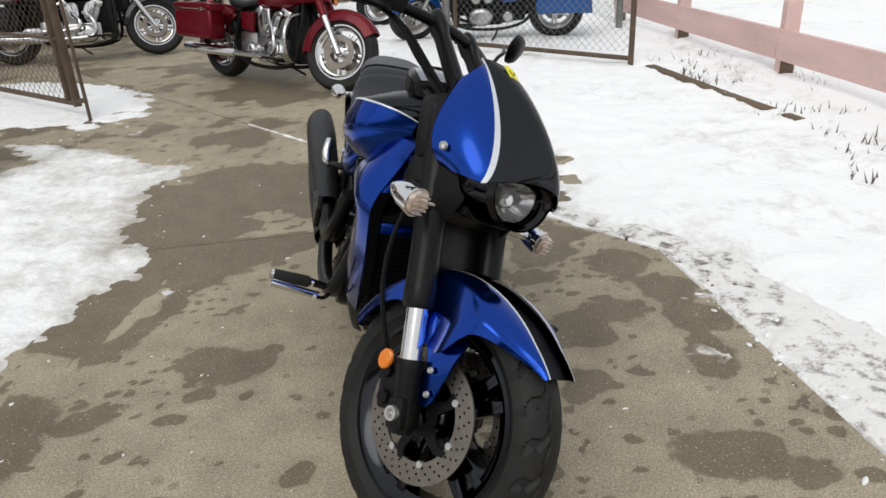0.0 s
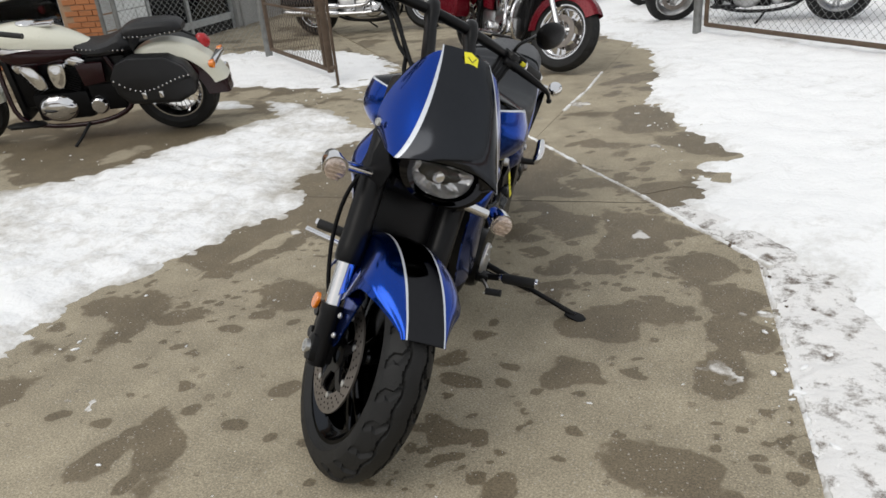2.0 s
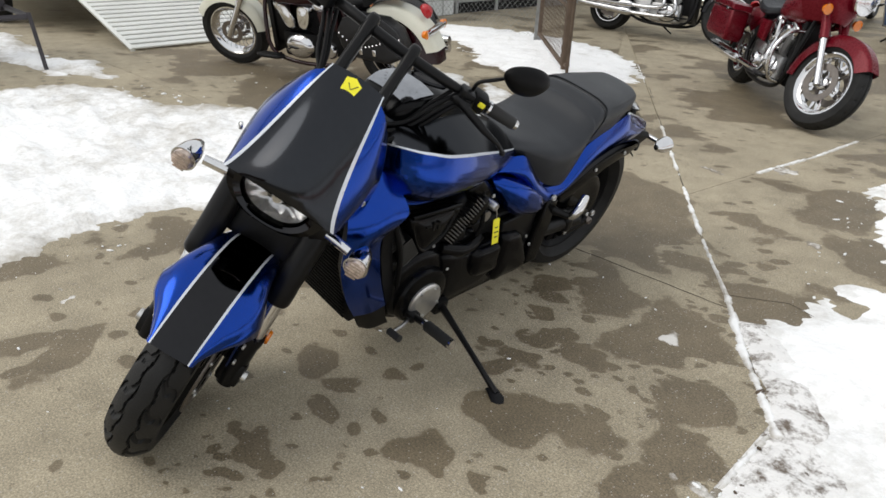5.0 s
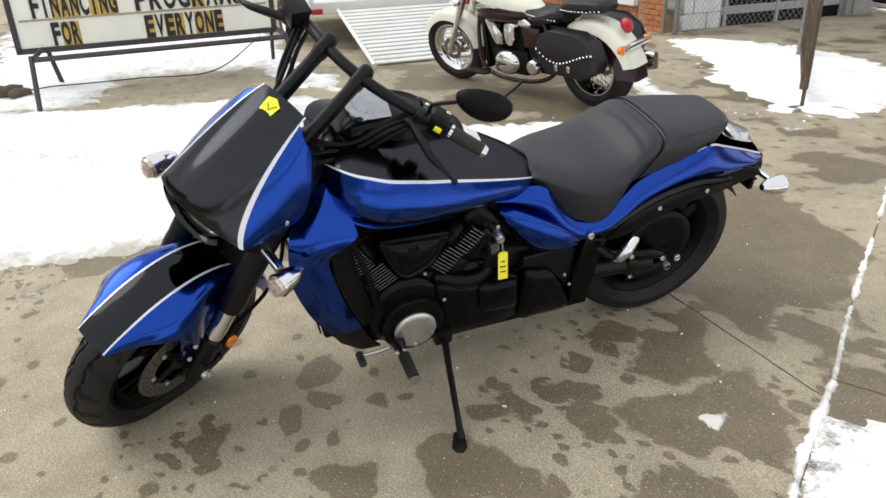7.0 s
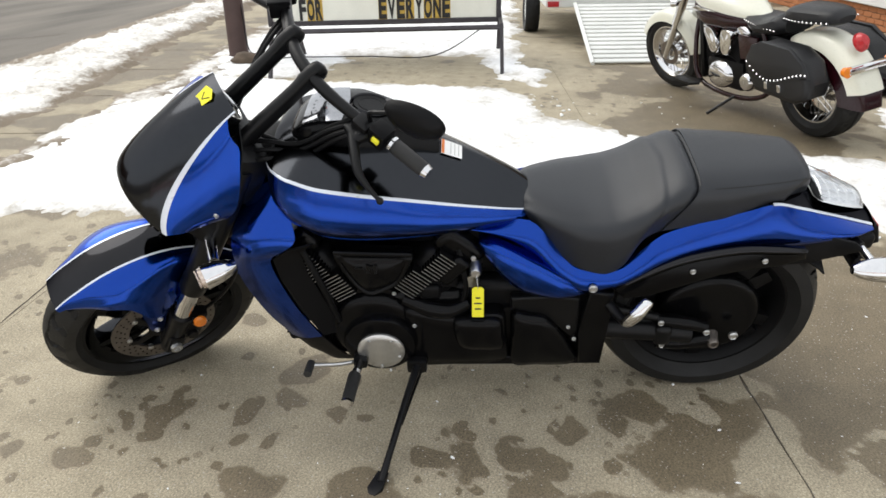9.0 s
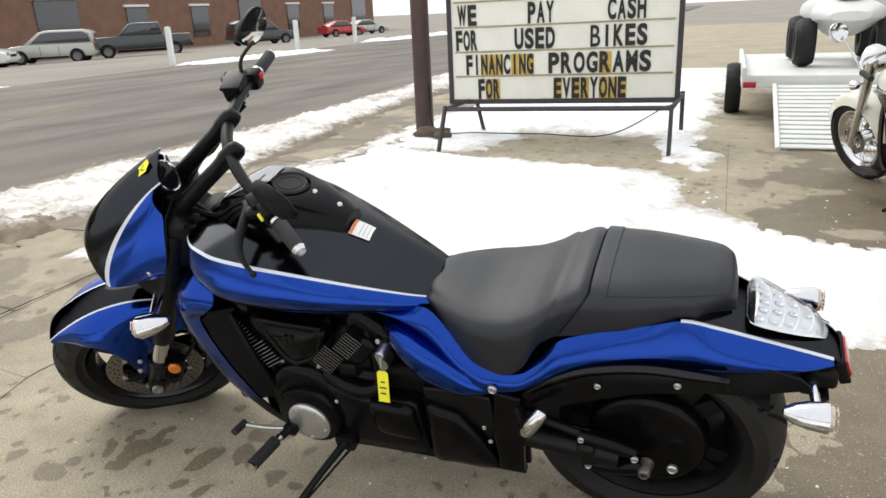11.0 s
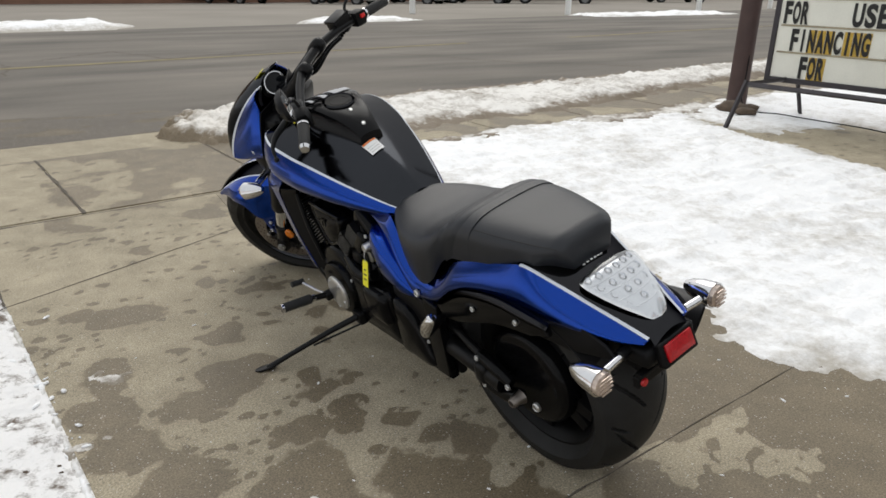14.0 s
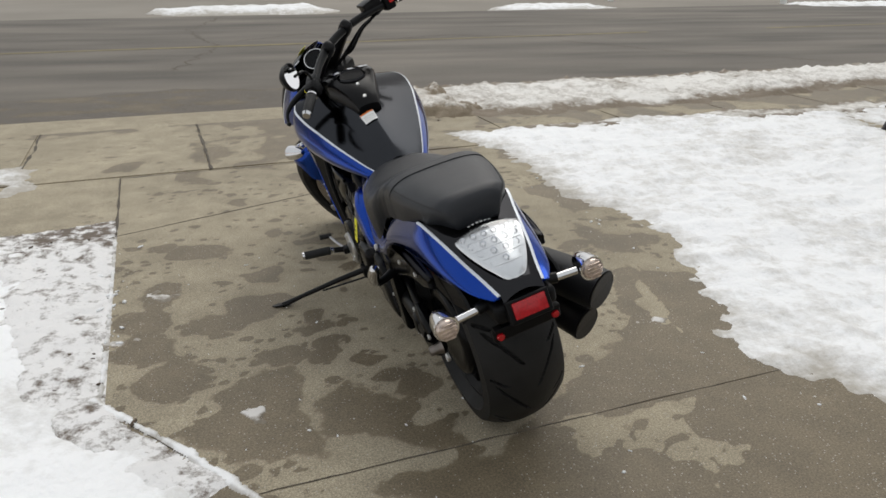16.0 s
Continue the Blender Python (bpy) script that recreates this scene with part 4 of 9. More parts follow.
def crumbs(name, spots, label, material):
    """Loose bits of snow and salt, each a squashed lump."""
    bm = B()
    r = random.Random(23)
    for x0, y0, x1, y1, spread, n, size in spots:
        for _ in range(n):
            t, o = r.random(), r.gauss(0, spread)
            dx, dy = x1 - x0, y1 - y0
            ll = math.hypot(dx, dy)
            x, y = x0 + dx * t - dy / ll * o, y0 + dy * t + dx / ll * o
            sz = size * (0.35 + 1.3 * r.random() ** 3)
            k = len(bm.verts)
            bmesh.ops.create_icosphere(bm, subdivisions=1, radius=sz, matrix=Matrix.Translation((x, y, sz * 0.25)) @ Matrix.Rotation(r.random() * 6, 4, "Z") @ Matrix.Diagonal((1.0 + r.random(), 0.7, 0.45, 1)))
    ob = new(name, mesh_of(name, bm, material, 80))
    return tagged(ob, label, "snow", "", "stuff")


crumbs("snow_crumbs", [(0.62, 3.5, 0.0, 5.6, 0.06, 30, 0.008), (0.9, 2.85, 0.66, 3.3, 0.05, 20, 0.008), (-1.25, 0.3, -1.42, 2.6, 0.05, 24, 0.006), (-1.4, 3.0, -1.7, 4.6, 0.07, 20, 0.008),
                       (-2.4, 5.2, -4.6, 6.0, 0.15, 30, 0.013), (0.4, 1.2, 0.0, 4.6, 0.6, 70, 0.0045), (-0.9, 0.3, -0.6, 4.0, 0.5, 60, 0.0045), (1.0, 2.6, 1.15, 1.25, 0.06, 50, 0.009),
                       (-3.3, 2.7, -4.3, 2.2, 0.15, 30, 0.012), (-2.6, 3.6, -4.5, 2.9, 0.5, 40, 0.007)], "scattered crumbs of snow and salt on the concrete", FRESHSNOW)
crumbs("gravel", [(1.15, 2.7, 1.5, 1.2, 0.14, 140, 0.008), (1.0, 2.8, 0.85, 3.05, 0.05, 20, 0.008), (-0.3, -1.9, -1.4, -1.7, 0.3, 90, 0.012)], "dark gravel in the melting slush", SOIL)
# ---- wheels and shared machine parts ----
def tyre_bm(R, w, crown, rim_r, tread, n_a=240, n_y=40):
    """Tyre with tread grooves sunk into its surface."""
    half = w / 2
    prof = [(-0.36 * w, rim_r - 0.004), (-0.44 * w, rim_r + 0.012), (-0.495 * w, rim_r + 0.4 * (R - crown - rim_r))]
    ys = np.linspace(-0.48 * w, 0.48 * w, n_y)
    prof += [(y, R - crown * (abs(y) / (0.48 * w)) ** 2.3) for y in ys]
    prof += [(0.495 * w, rim_r + 0.4 * (R - crown - rim_r)), (0.44 * w, rim_r + 0.012), (0.36 * w, rim_r - 0.004)]
    bm = B()
    rings = []
    for k in range(n_a):
        a = 2 * math.pi * k / n_a
        ring = []
        for i, (y, r) in enumerate(prof):
            if 3 <= i < 3 + n_y:
                r -= 0.009 * tread(a, y / half)
            ring.append(V(r * math.cos(a), y, r * math.sin(a)))
        rings.append(ring)
    skin(bm, rings, False, loop=True)
    return bm


def tread_front(a, s):
    n = 22
    u = a * n / (2 * math.pi) + (0.5 if s > 0 else 0)
    q = abs(s)
    if abs(q - 0.34 - 0.05 * math.sin(2 * math.pi * u)) < 0.035:
        return 1.0
    if 0.36 < q < 0.96 and ((u + 0.75 * q + 0.07 * math.sin(14 * q)) % 1) < 0.24:
        return 1.0
    return 0.0


def tread_rear(a, s):
    n = 11
    u = a * n / (2 * math.pi)
    q = abs(s)
    side = 0.5 if s > 0 else 0.0
    taper = 0.075 * min(1.0, (q - 0.08) / 0.1, (0.8 - q) / 0.12) if 0.08 < q < 0.8 else 0.0
    if (u + 1.05 * q ** 0.85 + side) % 1 < taper:
        return 1.0
    if 0.5 < q < 0.86 and (u + 0.6 * q + side + 0.5) % 1 < 0.055 * min(1.0, (q - 0.5) / 0.12):
        return 1.0
    return 0.0


def rim_bm(rim_r, w, hub_r=0.045, hub_w=0.1):
    bm = B()
    h = 0.38 * w
    lathe(bm, [(rim_r + 0.004, -h), (rim_r + 0.004, -h + 0.006), (rim_r - 0.012, -h + 0.018), (rim_r - 0.03, -0.2 * w), (rim_r - 0.03, 0.2 * w),
               (rim_r - 0.012, h - 0.018), (rim_r + 0.004, h - 0.006), (rim_r + 0.004, h), (rim_r - 0.01, h), (rim_r - 0.026, h - 0.02), (rim_r - 0.04, 0.2 * w),
               (rim_r - 0.04, -0.2 * w), (rim_r - 0.026, -h + 0.02), (rim_r - 0.01, -h)], 64, AXIS_Y, True)
    lathe(bm, [(0.0, -hub_w / 2), (hub_r * 0.7, -hub_w / 2), (hub_r, -hub_w / 2 + 0.01), (hub_r, hub_w / 2 - 0.01), (hub_r * 0.7, hub_w / 2), (0.0, hub_w / 2)], 24, AXIS_Y)
    return bm


def spoke_bm(r0, r1, w0, w1, t):
    bm = B()
    pts = [(r0, -w0), (r0 + (r1 - r0) * 0.55, -w0 * 0.75), (r1, -w1), (r1, w1), (r0 + (r1 - r0) * 0.55, w0 * 0.75), (r0, w0)]
    prism(bm, pts, t, side_m(t / 2), bev=0.006)
    return bm


def disc_bm(r0, r1, t, holes=True):
    """Brake disc; drilled holes as dark dimples (second material)."""
    bm = B()
    lathe(bm, [(r0, -t / 2), (r1, -t / 2), (r1, t / 2), (r0, t / 2)], 72, AXIS_Y, True)
    k0 = len(bm.faces)
    if holes:
        for i in range(30):
            for j, f in enumerate((0.25, 0.5, 0.75)):
                a = 2 * math.pi * (i + j * 0.33) / 30
                r = r0 + (r1 - r0) * f
                for sgn in (-1, 1):
                    c = [bm.verts.new((r * math.cos(a) + 0.0032 * math.cos(b), sgn * (t / 2 + 0.0004), r * math.sin(a) + 0.0032 * math.sin(b)))
                         for b in [2 * math.pi * q / 7 for q in range(7)]]
                    bm.faces.new(c)
        bm.faces.ensure_lookup_table()
        for f in bm.faces[k0:]:
            f.material_index = 1
    return bm


def signal_bm(length=0.085, r=0.032):
    """Bullet indicator body along +x (lens end at x = 0)."""
    bm = B()
    lathe(bm, [(0.0, -length), (r * 0.35, -length * 0.96), (r * 0.68, -length * 0.75), (r * 0.93, -length * 0.42), (r, -0.012), (r * 1.04, -0.004), (r * 1.04, 0.002), (r * 0.92, 0.002)], 24, AXIS_X)
    return bm


def lens_bm(r=0.029):
    bm = B()
    lathe(bm, [(r, 0.0), (r * 0.93, 0.009), (r * 0.6, 0.014), (0.0, 0.016)], 20, AXIS_X)
    for k in range(-2, 3):
        rbox(bm, (0.0155, 0, k * r * 0.34), (0.003, r * 1.5 * math.sqrt(max(0.1, 1 - (k * 0.36) ** 2)), 0.004), 0.001)
    return bm


def bolt_bm(r=0.008, h=0.006):
    bm = B()
    lathe(bm, [(0.0, h), (r * 0.5, h), (r * 0.55, h * 0.6), (r * 0.8, h), (r, h * 0.7), (r, 0.0)], 10, AXIS_Y)
    return bm


BOLT = mesh_of("bolt", bolt_bm(), ALU)
rivet = B()
lathe(rivet, [(0.0, 0.007), (0.0035, 0.007), (0.004, 0.0055), (0.0085, 0.0055), (0.0085, -0.0055), (0.0, -0.0055)], 10, AXIS_Y)
RIVET = mesh_of("disc_rivet", rivet, ALU)

# ---- the blue power cruiser ----
bike = thing("motorcycle", pose(-0.349, 3.013, 0.003, -14.6, 0, -82),
             "metallic blue and black power cruiser leaning on its side stand", "motorcycle")
RAKE, STEER_DEG = 31.2, 36.5
axis_dir = V(-math.sin(radians(RAKE)), 0, math.cos(radians(RAKE)))
axis_at = V(1.834, 0.003, 0)
STEER = Matrix.Translation(axis_at) @ Matrix.Rotation(radians(STEER_DEG), 4, axis_dir) @ Matrix.Translation(-axis_at) @ Matrix.Translation((0, 0.024, 0))


def front(name, bm, material, label="", parent=None, sharp=38):
    return part(name, bm, material, parent or bike, label, STEER if parent is None else None, sharp)


AXX, AXZ = 1.672, 0.281           # front axle, bars straight
# front wheel
bm = tyre_bm(0.318, 0.13, 0.042, 0.229, tread_front, 396, 44)
bmesh.ops.translate(bm, verts=bm.verts, vec=(AXX, 0, AXZ))
front("front_tyre", bm, RUBBER, "black road tyre with wavy tread", sharp=30)
bm = rim_bm(0.229, 0.13)
bmesh.ops.translate(bm, verts=bm.verts, vec=(AXX, 0, AXZ))
front("front_rim", bm, GREYBLACK, "gloss black cast wheel rim")
spoke = mesh_of("spoke", spoke_bm(0.03, 0.2, 0.022, 0.013, 0.06), GREYBLACK)
for k in range(5):
    for d in (-9, 9):
        ob = shared("front_spoke", spoke, bike, STEER @ Matrix.Translation((AXX, 0, AXZ)) @ pose(0, 0, 0, 0, 72 * k + 20 + d, 0))
for sgn in (-1, 1):
    bm = disc_bm(0.104, 0.155, 0.005)
    bmesh.ops.translate(bm, verts=bm.verts, vec=(AXX, sgn * 0.072, AXZ))
    d = front("front_brake_disc", bm, [DISCSTEEL, BLACKGLOSS], "drilled steel brake disc")
    bm = B()
    for k in range(5):
        m = at(AXX, sgn * 0.072, AXZ, pose(0, 0, 0, 0, 72 * k + 8, 0))
        prism(bm, [(0.03, -0.02), (0.09, -0.03), (0.112, -0.016), (0.112, 0.0), (0.085, -0.008), (0.05, 0.006), (0.03, 0.02)], 0.006, m @ side_m(0.003))
    lathe(bm, [(0.025, -0.004), (0.048, -0.004), (0.048, 0.004), (0.025, 0.004)], 24, at(AXX, sgn * 0.072, AXZ, AXIS_Y), True)
    front("disc_carrier", bm, SATIN)
    for k in range(7):
        a = 2 * math.pi * k / 7
        shared("disc_rivet", RIVET, bike, STEER @ at(AXX + 0.108 * math.cos(a), sgn * 0.072, AXZ + 0.108 * math.sin(a)))

# fork legs
fdir = V(-math.sin(radians(28)), 0, math.cos(radians(28)))
for sgn in (-1, 1):
    y = sgn * 0.122
    foot = V(1.664, y, AXZ)
    m = Matrix.Translation(foot) @ fdir.to_track_quat("Z", "Y").to_matrix().to_4x4()
    bm = B()
    lathe(bm, [(0.0, -0.05), (0.024, -0.045), (0.03, -0.02), (0.031, 0.09), (0.034, 0.1), (0.034, 0.12), (0.0, 0.12)], 20, m)
    rbox(bm, (0.0, 0, 0.0), (0.07, 0.05, 0.075), 0.014, m)
    front("fork_lower", bm, SATIN)
    bm = B()
    lathe(bm, [(0.0, 0.11), (0.0265, 0.11), (0.0265, 0.25), (0.0, 0.25)], 20, m)
    front("fork_slider", bm, CHROME, "chrome fork slider")
    bm = B()
    lathe(bm, [(0.0, 0.235), (0.034, 0.235), (0.038, 0.245), (0.038, 0.28), (0.036, 0.3), (0.0365, 0.62), (0.034, 0.64), (0.034, 0.7), (0.03, 0.712), (0.0, 0.712)], 24, m)
    front("fork_upper", bm, SATIN)
    bm = B()
    lathe(bm, [(0.0, 0.035), (0.009, 0.035), (0.011, 0.045), (0.017, 0.045), (0.018, 0.03), (0.018, 0.0)], 12, Matrix.Translation(foot) @ (AXIS_Y if sgn > 0 else pose(0, 0, 0, 90)))
    front("axle_nut", bm, ALU)
    # caliper behind the leg
    bm = B()
    mc = Matrix.Translation((1.592, sgn * 0.094, 0.31)) @ pose(0, 0, 0, 0, -28, 0)
    rbox(bm, (0, sgn * 0.022, 0), (0.06, 0.04, 0.12), 0.014, mc)
    rbox(bm, (0.012, -sgn * 0.01, 0), (0.05, 0.05, 0.1), 0.012, mc)
    for kz in (-0.03, 0.03):
        lathe(bm, [(0.0, 0.012), (0.015, 0.012), (0.017, 0.006), (0.017, 0.0)], 14, mc @ at(0, sgn * 0.042, kz, AXIS_Y if sgn > 0 else pose(0, 0, 0, 90)))
    tube(bm, [mc @ V(0.02, 0, 0.0), foot + fdir * 0.06], 0.014, 8)
    tube(bm, [mc @ V(0.02, 0, -0.04), foot + fdir * 0.0], 0.012, 8)
    front("brake_caliper", bm, SATIN)
    bm = B()
    lathe(bm, [(0.0, 0.006), (0.017, 0.006), (0.02, 0.003), (0.02, -0.004), (0.0, -0.004)], 24, Matrix.Translation((1.571, sgn * 0.157, 0.361)) @ Matrix.Diagonal((0.95, 1, 1.2, 1)) @ (AXIS_Y if sgn > 0 else pose(0, 0, 0, 90)))
    front("side_reflector", bm, AMBER, "round amber reflector")
    bm = B()
    tube(bm, [(1.571, sgn * 0.152, 0.361), (1.6, sgn * 0.14, 0.37), foot + fdir * 0.1], 0.006, 6)
    front("reflector_bracket", bm, SATIN)
    bm = B()
    tube(bm, [(1.56, sgn * 0.1, 0.32), (1.50, sgn * 0.13, 0.40), (1.44, sgn * 0.15, 0.5), (1.40, sgn * 0.15, 0.62), (1.36, sgn * 0.1, 0.76)], 0.006, 8, per=5)
    front("brake_hose", bm, PLASTIC)

# front fender: black centre, silver lines, blue flanks
FT = [50, 60, 70, 77, 81, 84, 96, 106, 114, 124, 134, 146, 158, 168]
FE = [0.333, 0.301, 0.281, 0.262, 0.24, 0.19, 0.16, 0.16, 0.17, 0.2, 0.262, 0.286, 0.292, 0.295]


def fender_pt(th, k):
    """k: 0 crown .. 1 stripe .. 2 shoulder .. 3 lower edge; negative for the right side."""
    q, s = abs(k), 1 if k >= 0 else -1
    tip = min(1.0, max(0.0, (th - 50) / 14))
    rc = 0.338 + 0.01 * math.exp(-((th - 112) / 26) ** 2) + 0.008 * (1 - tip)
    sd = 0.026 * min(1.0, (th - 44) / 22)
    nar = min(1.0, 0.12 + max(0.0, th - 52) / 20)
    re = min(table(th, FT, FE), rc - 0.008 - sd)
    if q <= 1:
        y, r = 0.052 * q, rc - 0.006 * q * q
    elif q <= 2:
        t = q - 1
        y, r = 0.052 + nar * 0.034 * math.sin(t * math.pi / 2), rc - 0.006 - sd * (1 - math.cos(t * math.pi / 2))
    else:
        t = q - 2
        low = max(0.0, (0.29 - re) / 0.2)
        y, r = 0.052 + nar * 0.034 + nar * 0.006 * t + 0.016 * t * low, rc - 0.006 - sd + (re - rc + 0.006 + sd) * t
    # flanks flare out ahead of the fork legs
    y += 0.044 * math.exp(-((th - 83) / 20) ** 2) * max(0.0, min(1.0, (q - 1) / 1.3)) ** 1.3
    a = radians(th)
    return V(AXX + r * math.cos(a), s * y, AXZ + r * math.sin(a))


angles = [50 + 118 * i / 44 for i in range(45)]
for name, k0, k1, n, m_, lab in (("fender_centre", -0.93, 0.93, 12, BLACKGLOSS, "gloss black fender centre"), ("fender_side", 1.04, 3, 14, BLUE, "metallic blue fender flank"),
                                 ("fender_side", -3, -1.04, 14, BLUE, "metallic blue fender flank"), ("fender_stripe", 0.93, 1.04, 2, SILVER, "silver pinstripe"),
                                 ("fender_stripe", -1.04, -0.93, 2, SILVER, "silver pinstripe")):
    bm = B()
    skin(bm, [[fender_pt(th, k0 + (k1 - k0) * j / n) for j in range(n + 1)] for th in angles])
    thick(bm, 0.004)
    front(name, bm, m_, lab, sharp=60)
for sgn in (-1, 1):
    bm = B()
    prism(bm, [(1.716, 0.505), (1.704, 0.447), (1.708, 0.349), (1.697, 0.322), (1.682, 0.316), (1.668, 0.33), (1.648, 0.4), (1.6, 0.46), (1.6, 0.5)], 0.006, side_m(sgn * 0.107 + 0.003), bev=0.002)
    front("fender_mount", bm, BLUE, "blue fender leg bolted to the fork")
    for bx, bz in ((1.668, 0.4), (1.69, 0.352)):
        ob = shared("fender_bolt", BOLT, bike, STEER @ Matrix.Translation((bx, sgn * 0.117, bz)) @ (Matrix.Identity(4) if sgn > 0 else pose(0, 0, 0, 180)))

# headlamp cowl
CV = [0, 0.2, 0.4, 0.6, 0.8, 1.0, 1.08]
C_ = [(1.604, 0.861), (1.588, 0.9), (1.548, 0.946), (1.478, 0.989), (1.405, 1.028), (1.335, 1.056), (1.305, 1.06)]
S_ = [(1.555, 0.15, 0.81), (1.54, 0.136, 0.857), (1.5, 0.11, 0.907), (1.442, 0.1, 0.957), (1.387, 0.09, 1.006), (1.328, 0.078, 1.043), (1.3, 0.073, 1.048)]
E_ = [(1.43, 0.15, 0.79), (1.392, 0.172, 0.822), (1.366, 0.176, 0.872), (1.346, 0.158, 0.926), (1.325, 0.126, 0.978), (1.298, 0.098, 1.03), (1.285, 0.09, 1.038)]


def fair(col):
    """A fair cubic through one coordinate of the cowl's lines."""
    return np.polyfit(CV, col, 3)


C_FIT = [fair([p[i] for p in C_]) for i in range(2)]
S_FIT = [fair([p[i] for p in S_]) for i in range(3)]
E_FIT = [fair([p[i] for p in E_]) for i in range(3)]


def cowl_pt(v, k):
    q, s = abs(k), 1 if k >= 0 else -1
    c = V(np.polyval(C_FIT[0], v), 0, np.polyval(C_FIT[1], v))
    st = V(*[np.polyval(f, v) for f in S_FIT])
    ed = V(*[np.polyval(f, v) for f in E_FIT])
    if q <= 1:
        p = c.lerp(st, q ** 2.2)
        p.y = st.y * q
    else:
        # the cheek runs up to a corner beside the riser
        t = (q - 1) * min(1.0, max(0.0, (1.0 - v) / 0.18)) ** 0.7
        p = st.lerp(ed, t) + V(0.5, 0.6, 0.1) * 0.016 * math.sin(t * math.pi)
    p.y = p.y * s + 0.008
    return p


vs_ = [1.08 * i / 26 for i in range(27)]
for name, k0, k1, n, m_, lab in (("cowl_centre", -0.95, 0.95, 18, GREYBLACK, "gloss black headlamp cowl centre"), ("cowl_side", 1.035, 2, 10, BLUE, "metallic blue cowl cheek"),
                                 ("cowl_side", -2, -1.035, 10, BLUE, "metallic blue cowl cheek"), ("cowl_stripe", 0.95, 1.035, 2, SILVER, "silver pinstripe"),
                                 ("cowl_stripe", -1.035, -0.95, 2, SILVER, "silver pinstripe")):
    bm = B()
    skin(bm, [[cowl_pt(v, k0 + (k1 - k0) * j / n) for j in range(n + 1)] for v in (vs_[:25] if max(abs(k0), abs(k1)) > 1.5 else vs_)])
    thick(bm, 0.004)
    front(name, bm, m_, lab, sharp=60)
for sgn in (-1, 1):
    ob = shared("cowl_bolt", BOLT, bike, STEER @ Matrix.Translation((1.43, sgn * 0.172, 0.836)) @ (pose(0, 0, 0, 0, 0, -35) if sgn > 0 else pose(0, 0, 0, 180, 0, 35)) @ Matrix.Scale(1.3, 4))

bm = B()
skin(bm, [[cowl_pt(v, -1.93) - V(0.012, 0, 0), cowl_pt(v, 0) * 0.0 + V(cowl_pt(v, 1.93).x - 0.05, 0, cowl_pt(v, 1.93).z), cowl_pt(v, 1.93) - V(0.012, 0, 0)] for v in vs_[:20]])
thick(bm, 0.003)
front("cowl_back", bm, PLASTIC)

# headlamp, facing along the cowl
hm = Matrix.Translation((1.548, 0, 0.796)) @ V(1.0, 0, 0.24).to_track_quat("Z", "Y").to_matrix().to_4x4()


def oval(m, a, b, z, n=40, squash=0.0):
    """Ring in the lamp's plane: b along the machine's y, a along its height."""
    out = []
    for i in range(n):
        t = 2 * math.pi * i / n
        yy, hh = math.cos(t), math.sin(t)
        out.append(m @ V(b * yy * (1 - squash * hh), a * hh, z))
    return out


def shield(m, a, b, z, facet=0.0, n=48):
    """Rounded shield outline: nearly flat, wide top and a narrower round foot."""
    out = []
    for i in range(n):
        t = 2 * math.pi * i / n
        c, s = math.cos(t), math.sin(t)
        yy = abs(c) ** 0.72 * (1 if c >= 0 else -1) * (1 + 0.2 * s)
        hh = abs(s) ** (0.6 if s > 0 else 0.9) * (1 if s >= 0 else -1)
        out.append(m @ V(b * yy, a * hh, z + facet * (1 if (i // 3) % 2 else 0)))
    return out


lamp_axis = hm.to_3x3()
swap = Matrix.Rotation(math.pi / 2, 4, "Z") if abs((lamp_axis @ V(1, 0, 0)).y) < 0.5 else Matrix.Identity(4)
hm = hm @ swap
flip = 1 if (hm.to_3x3() @ V(0, 1, 0)).z > 0 else -1
hm = hm @ Matrix.Diagonal((1, flip, 1, 1))
bm = B()
lip = shield(hm, 0.06, 0.106, 0.022)
rimo = shield(hm, 0.066, 0.126, 0.016)
brow = []
for p, q in zip(lip, rimo):
    u = min(1.0, max(0.0, (p.z - 0.8) / 0.045))
    brow.append(q.lerp(cowl_pt(0.0, max(-0.98, min(0.98, p.y / 0.118))) - V(0.003, 0, 0.004), u * u * (3 - 2 * u)))
skin(bm, [shield(hm, 0.047, 0.084, -0.004), shield(hm, 0.051, 0.09, 0.014), lip, brow, shield(hm, 0.066, 0.132, -0.02), shield(hm, 0.07, 0.13, -0.07), shield(hm, 0.05, 0.09, -0.13)], True, False, True)
front("headlamp_bezel", bm, BLACKGLOSS, "gloss black headlamp surround")
bm = B()
skin(bm, [shield(hm, 0.05, 0.088, -0.003), shield(hm, 0.046, 0.08, -0.018, 0.006), shield(hm, 0.032, 0.056, -0.03, 0.004), shield(hm, 0.016, 0.026, -0.036), shield(hm, 0.004, 0.006, -0.037)], True, False, True)
front("headlamp_reflector", bm, HEADBOWL, "faceted chrome reflector")
bm = B()
lathe(bm, [(0.0, -0.01), (0.012, -0.011), (0.017, -0.018), (0.017, -0.036), (0.0, -0.036)], 16, hm)
front("bulb_shield", bm, CHROME)
bm = B()
skin(bm, [shield(hm, 0.05, 0.088, 0.002), shield(hm, 0.045, 0.078, 0.008), shield(hm, 0.032, 0.056, 0.012), shield(hm, 0.012, 0.02, 0.014)], True, False, True)
thick(bm, 0.002)
lens = front("headlamp_lens", bm, CLEAR, "clear headlamp lens")
lens.visible_shadow = False
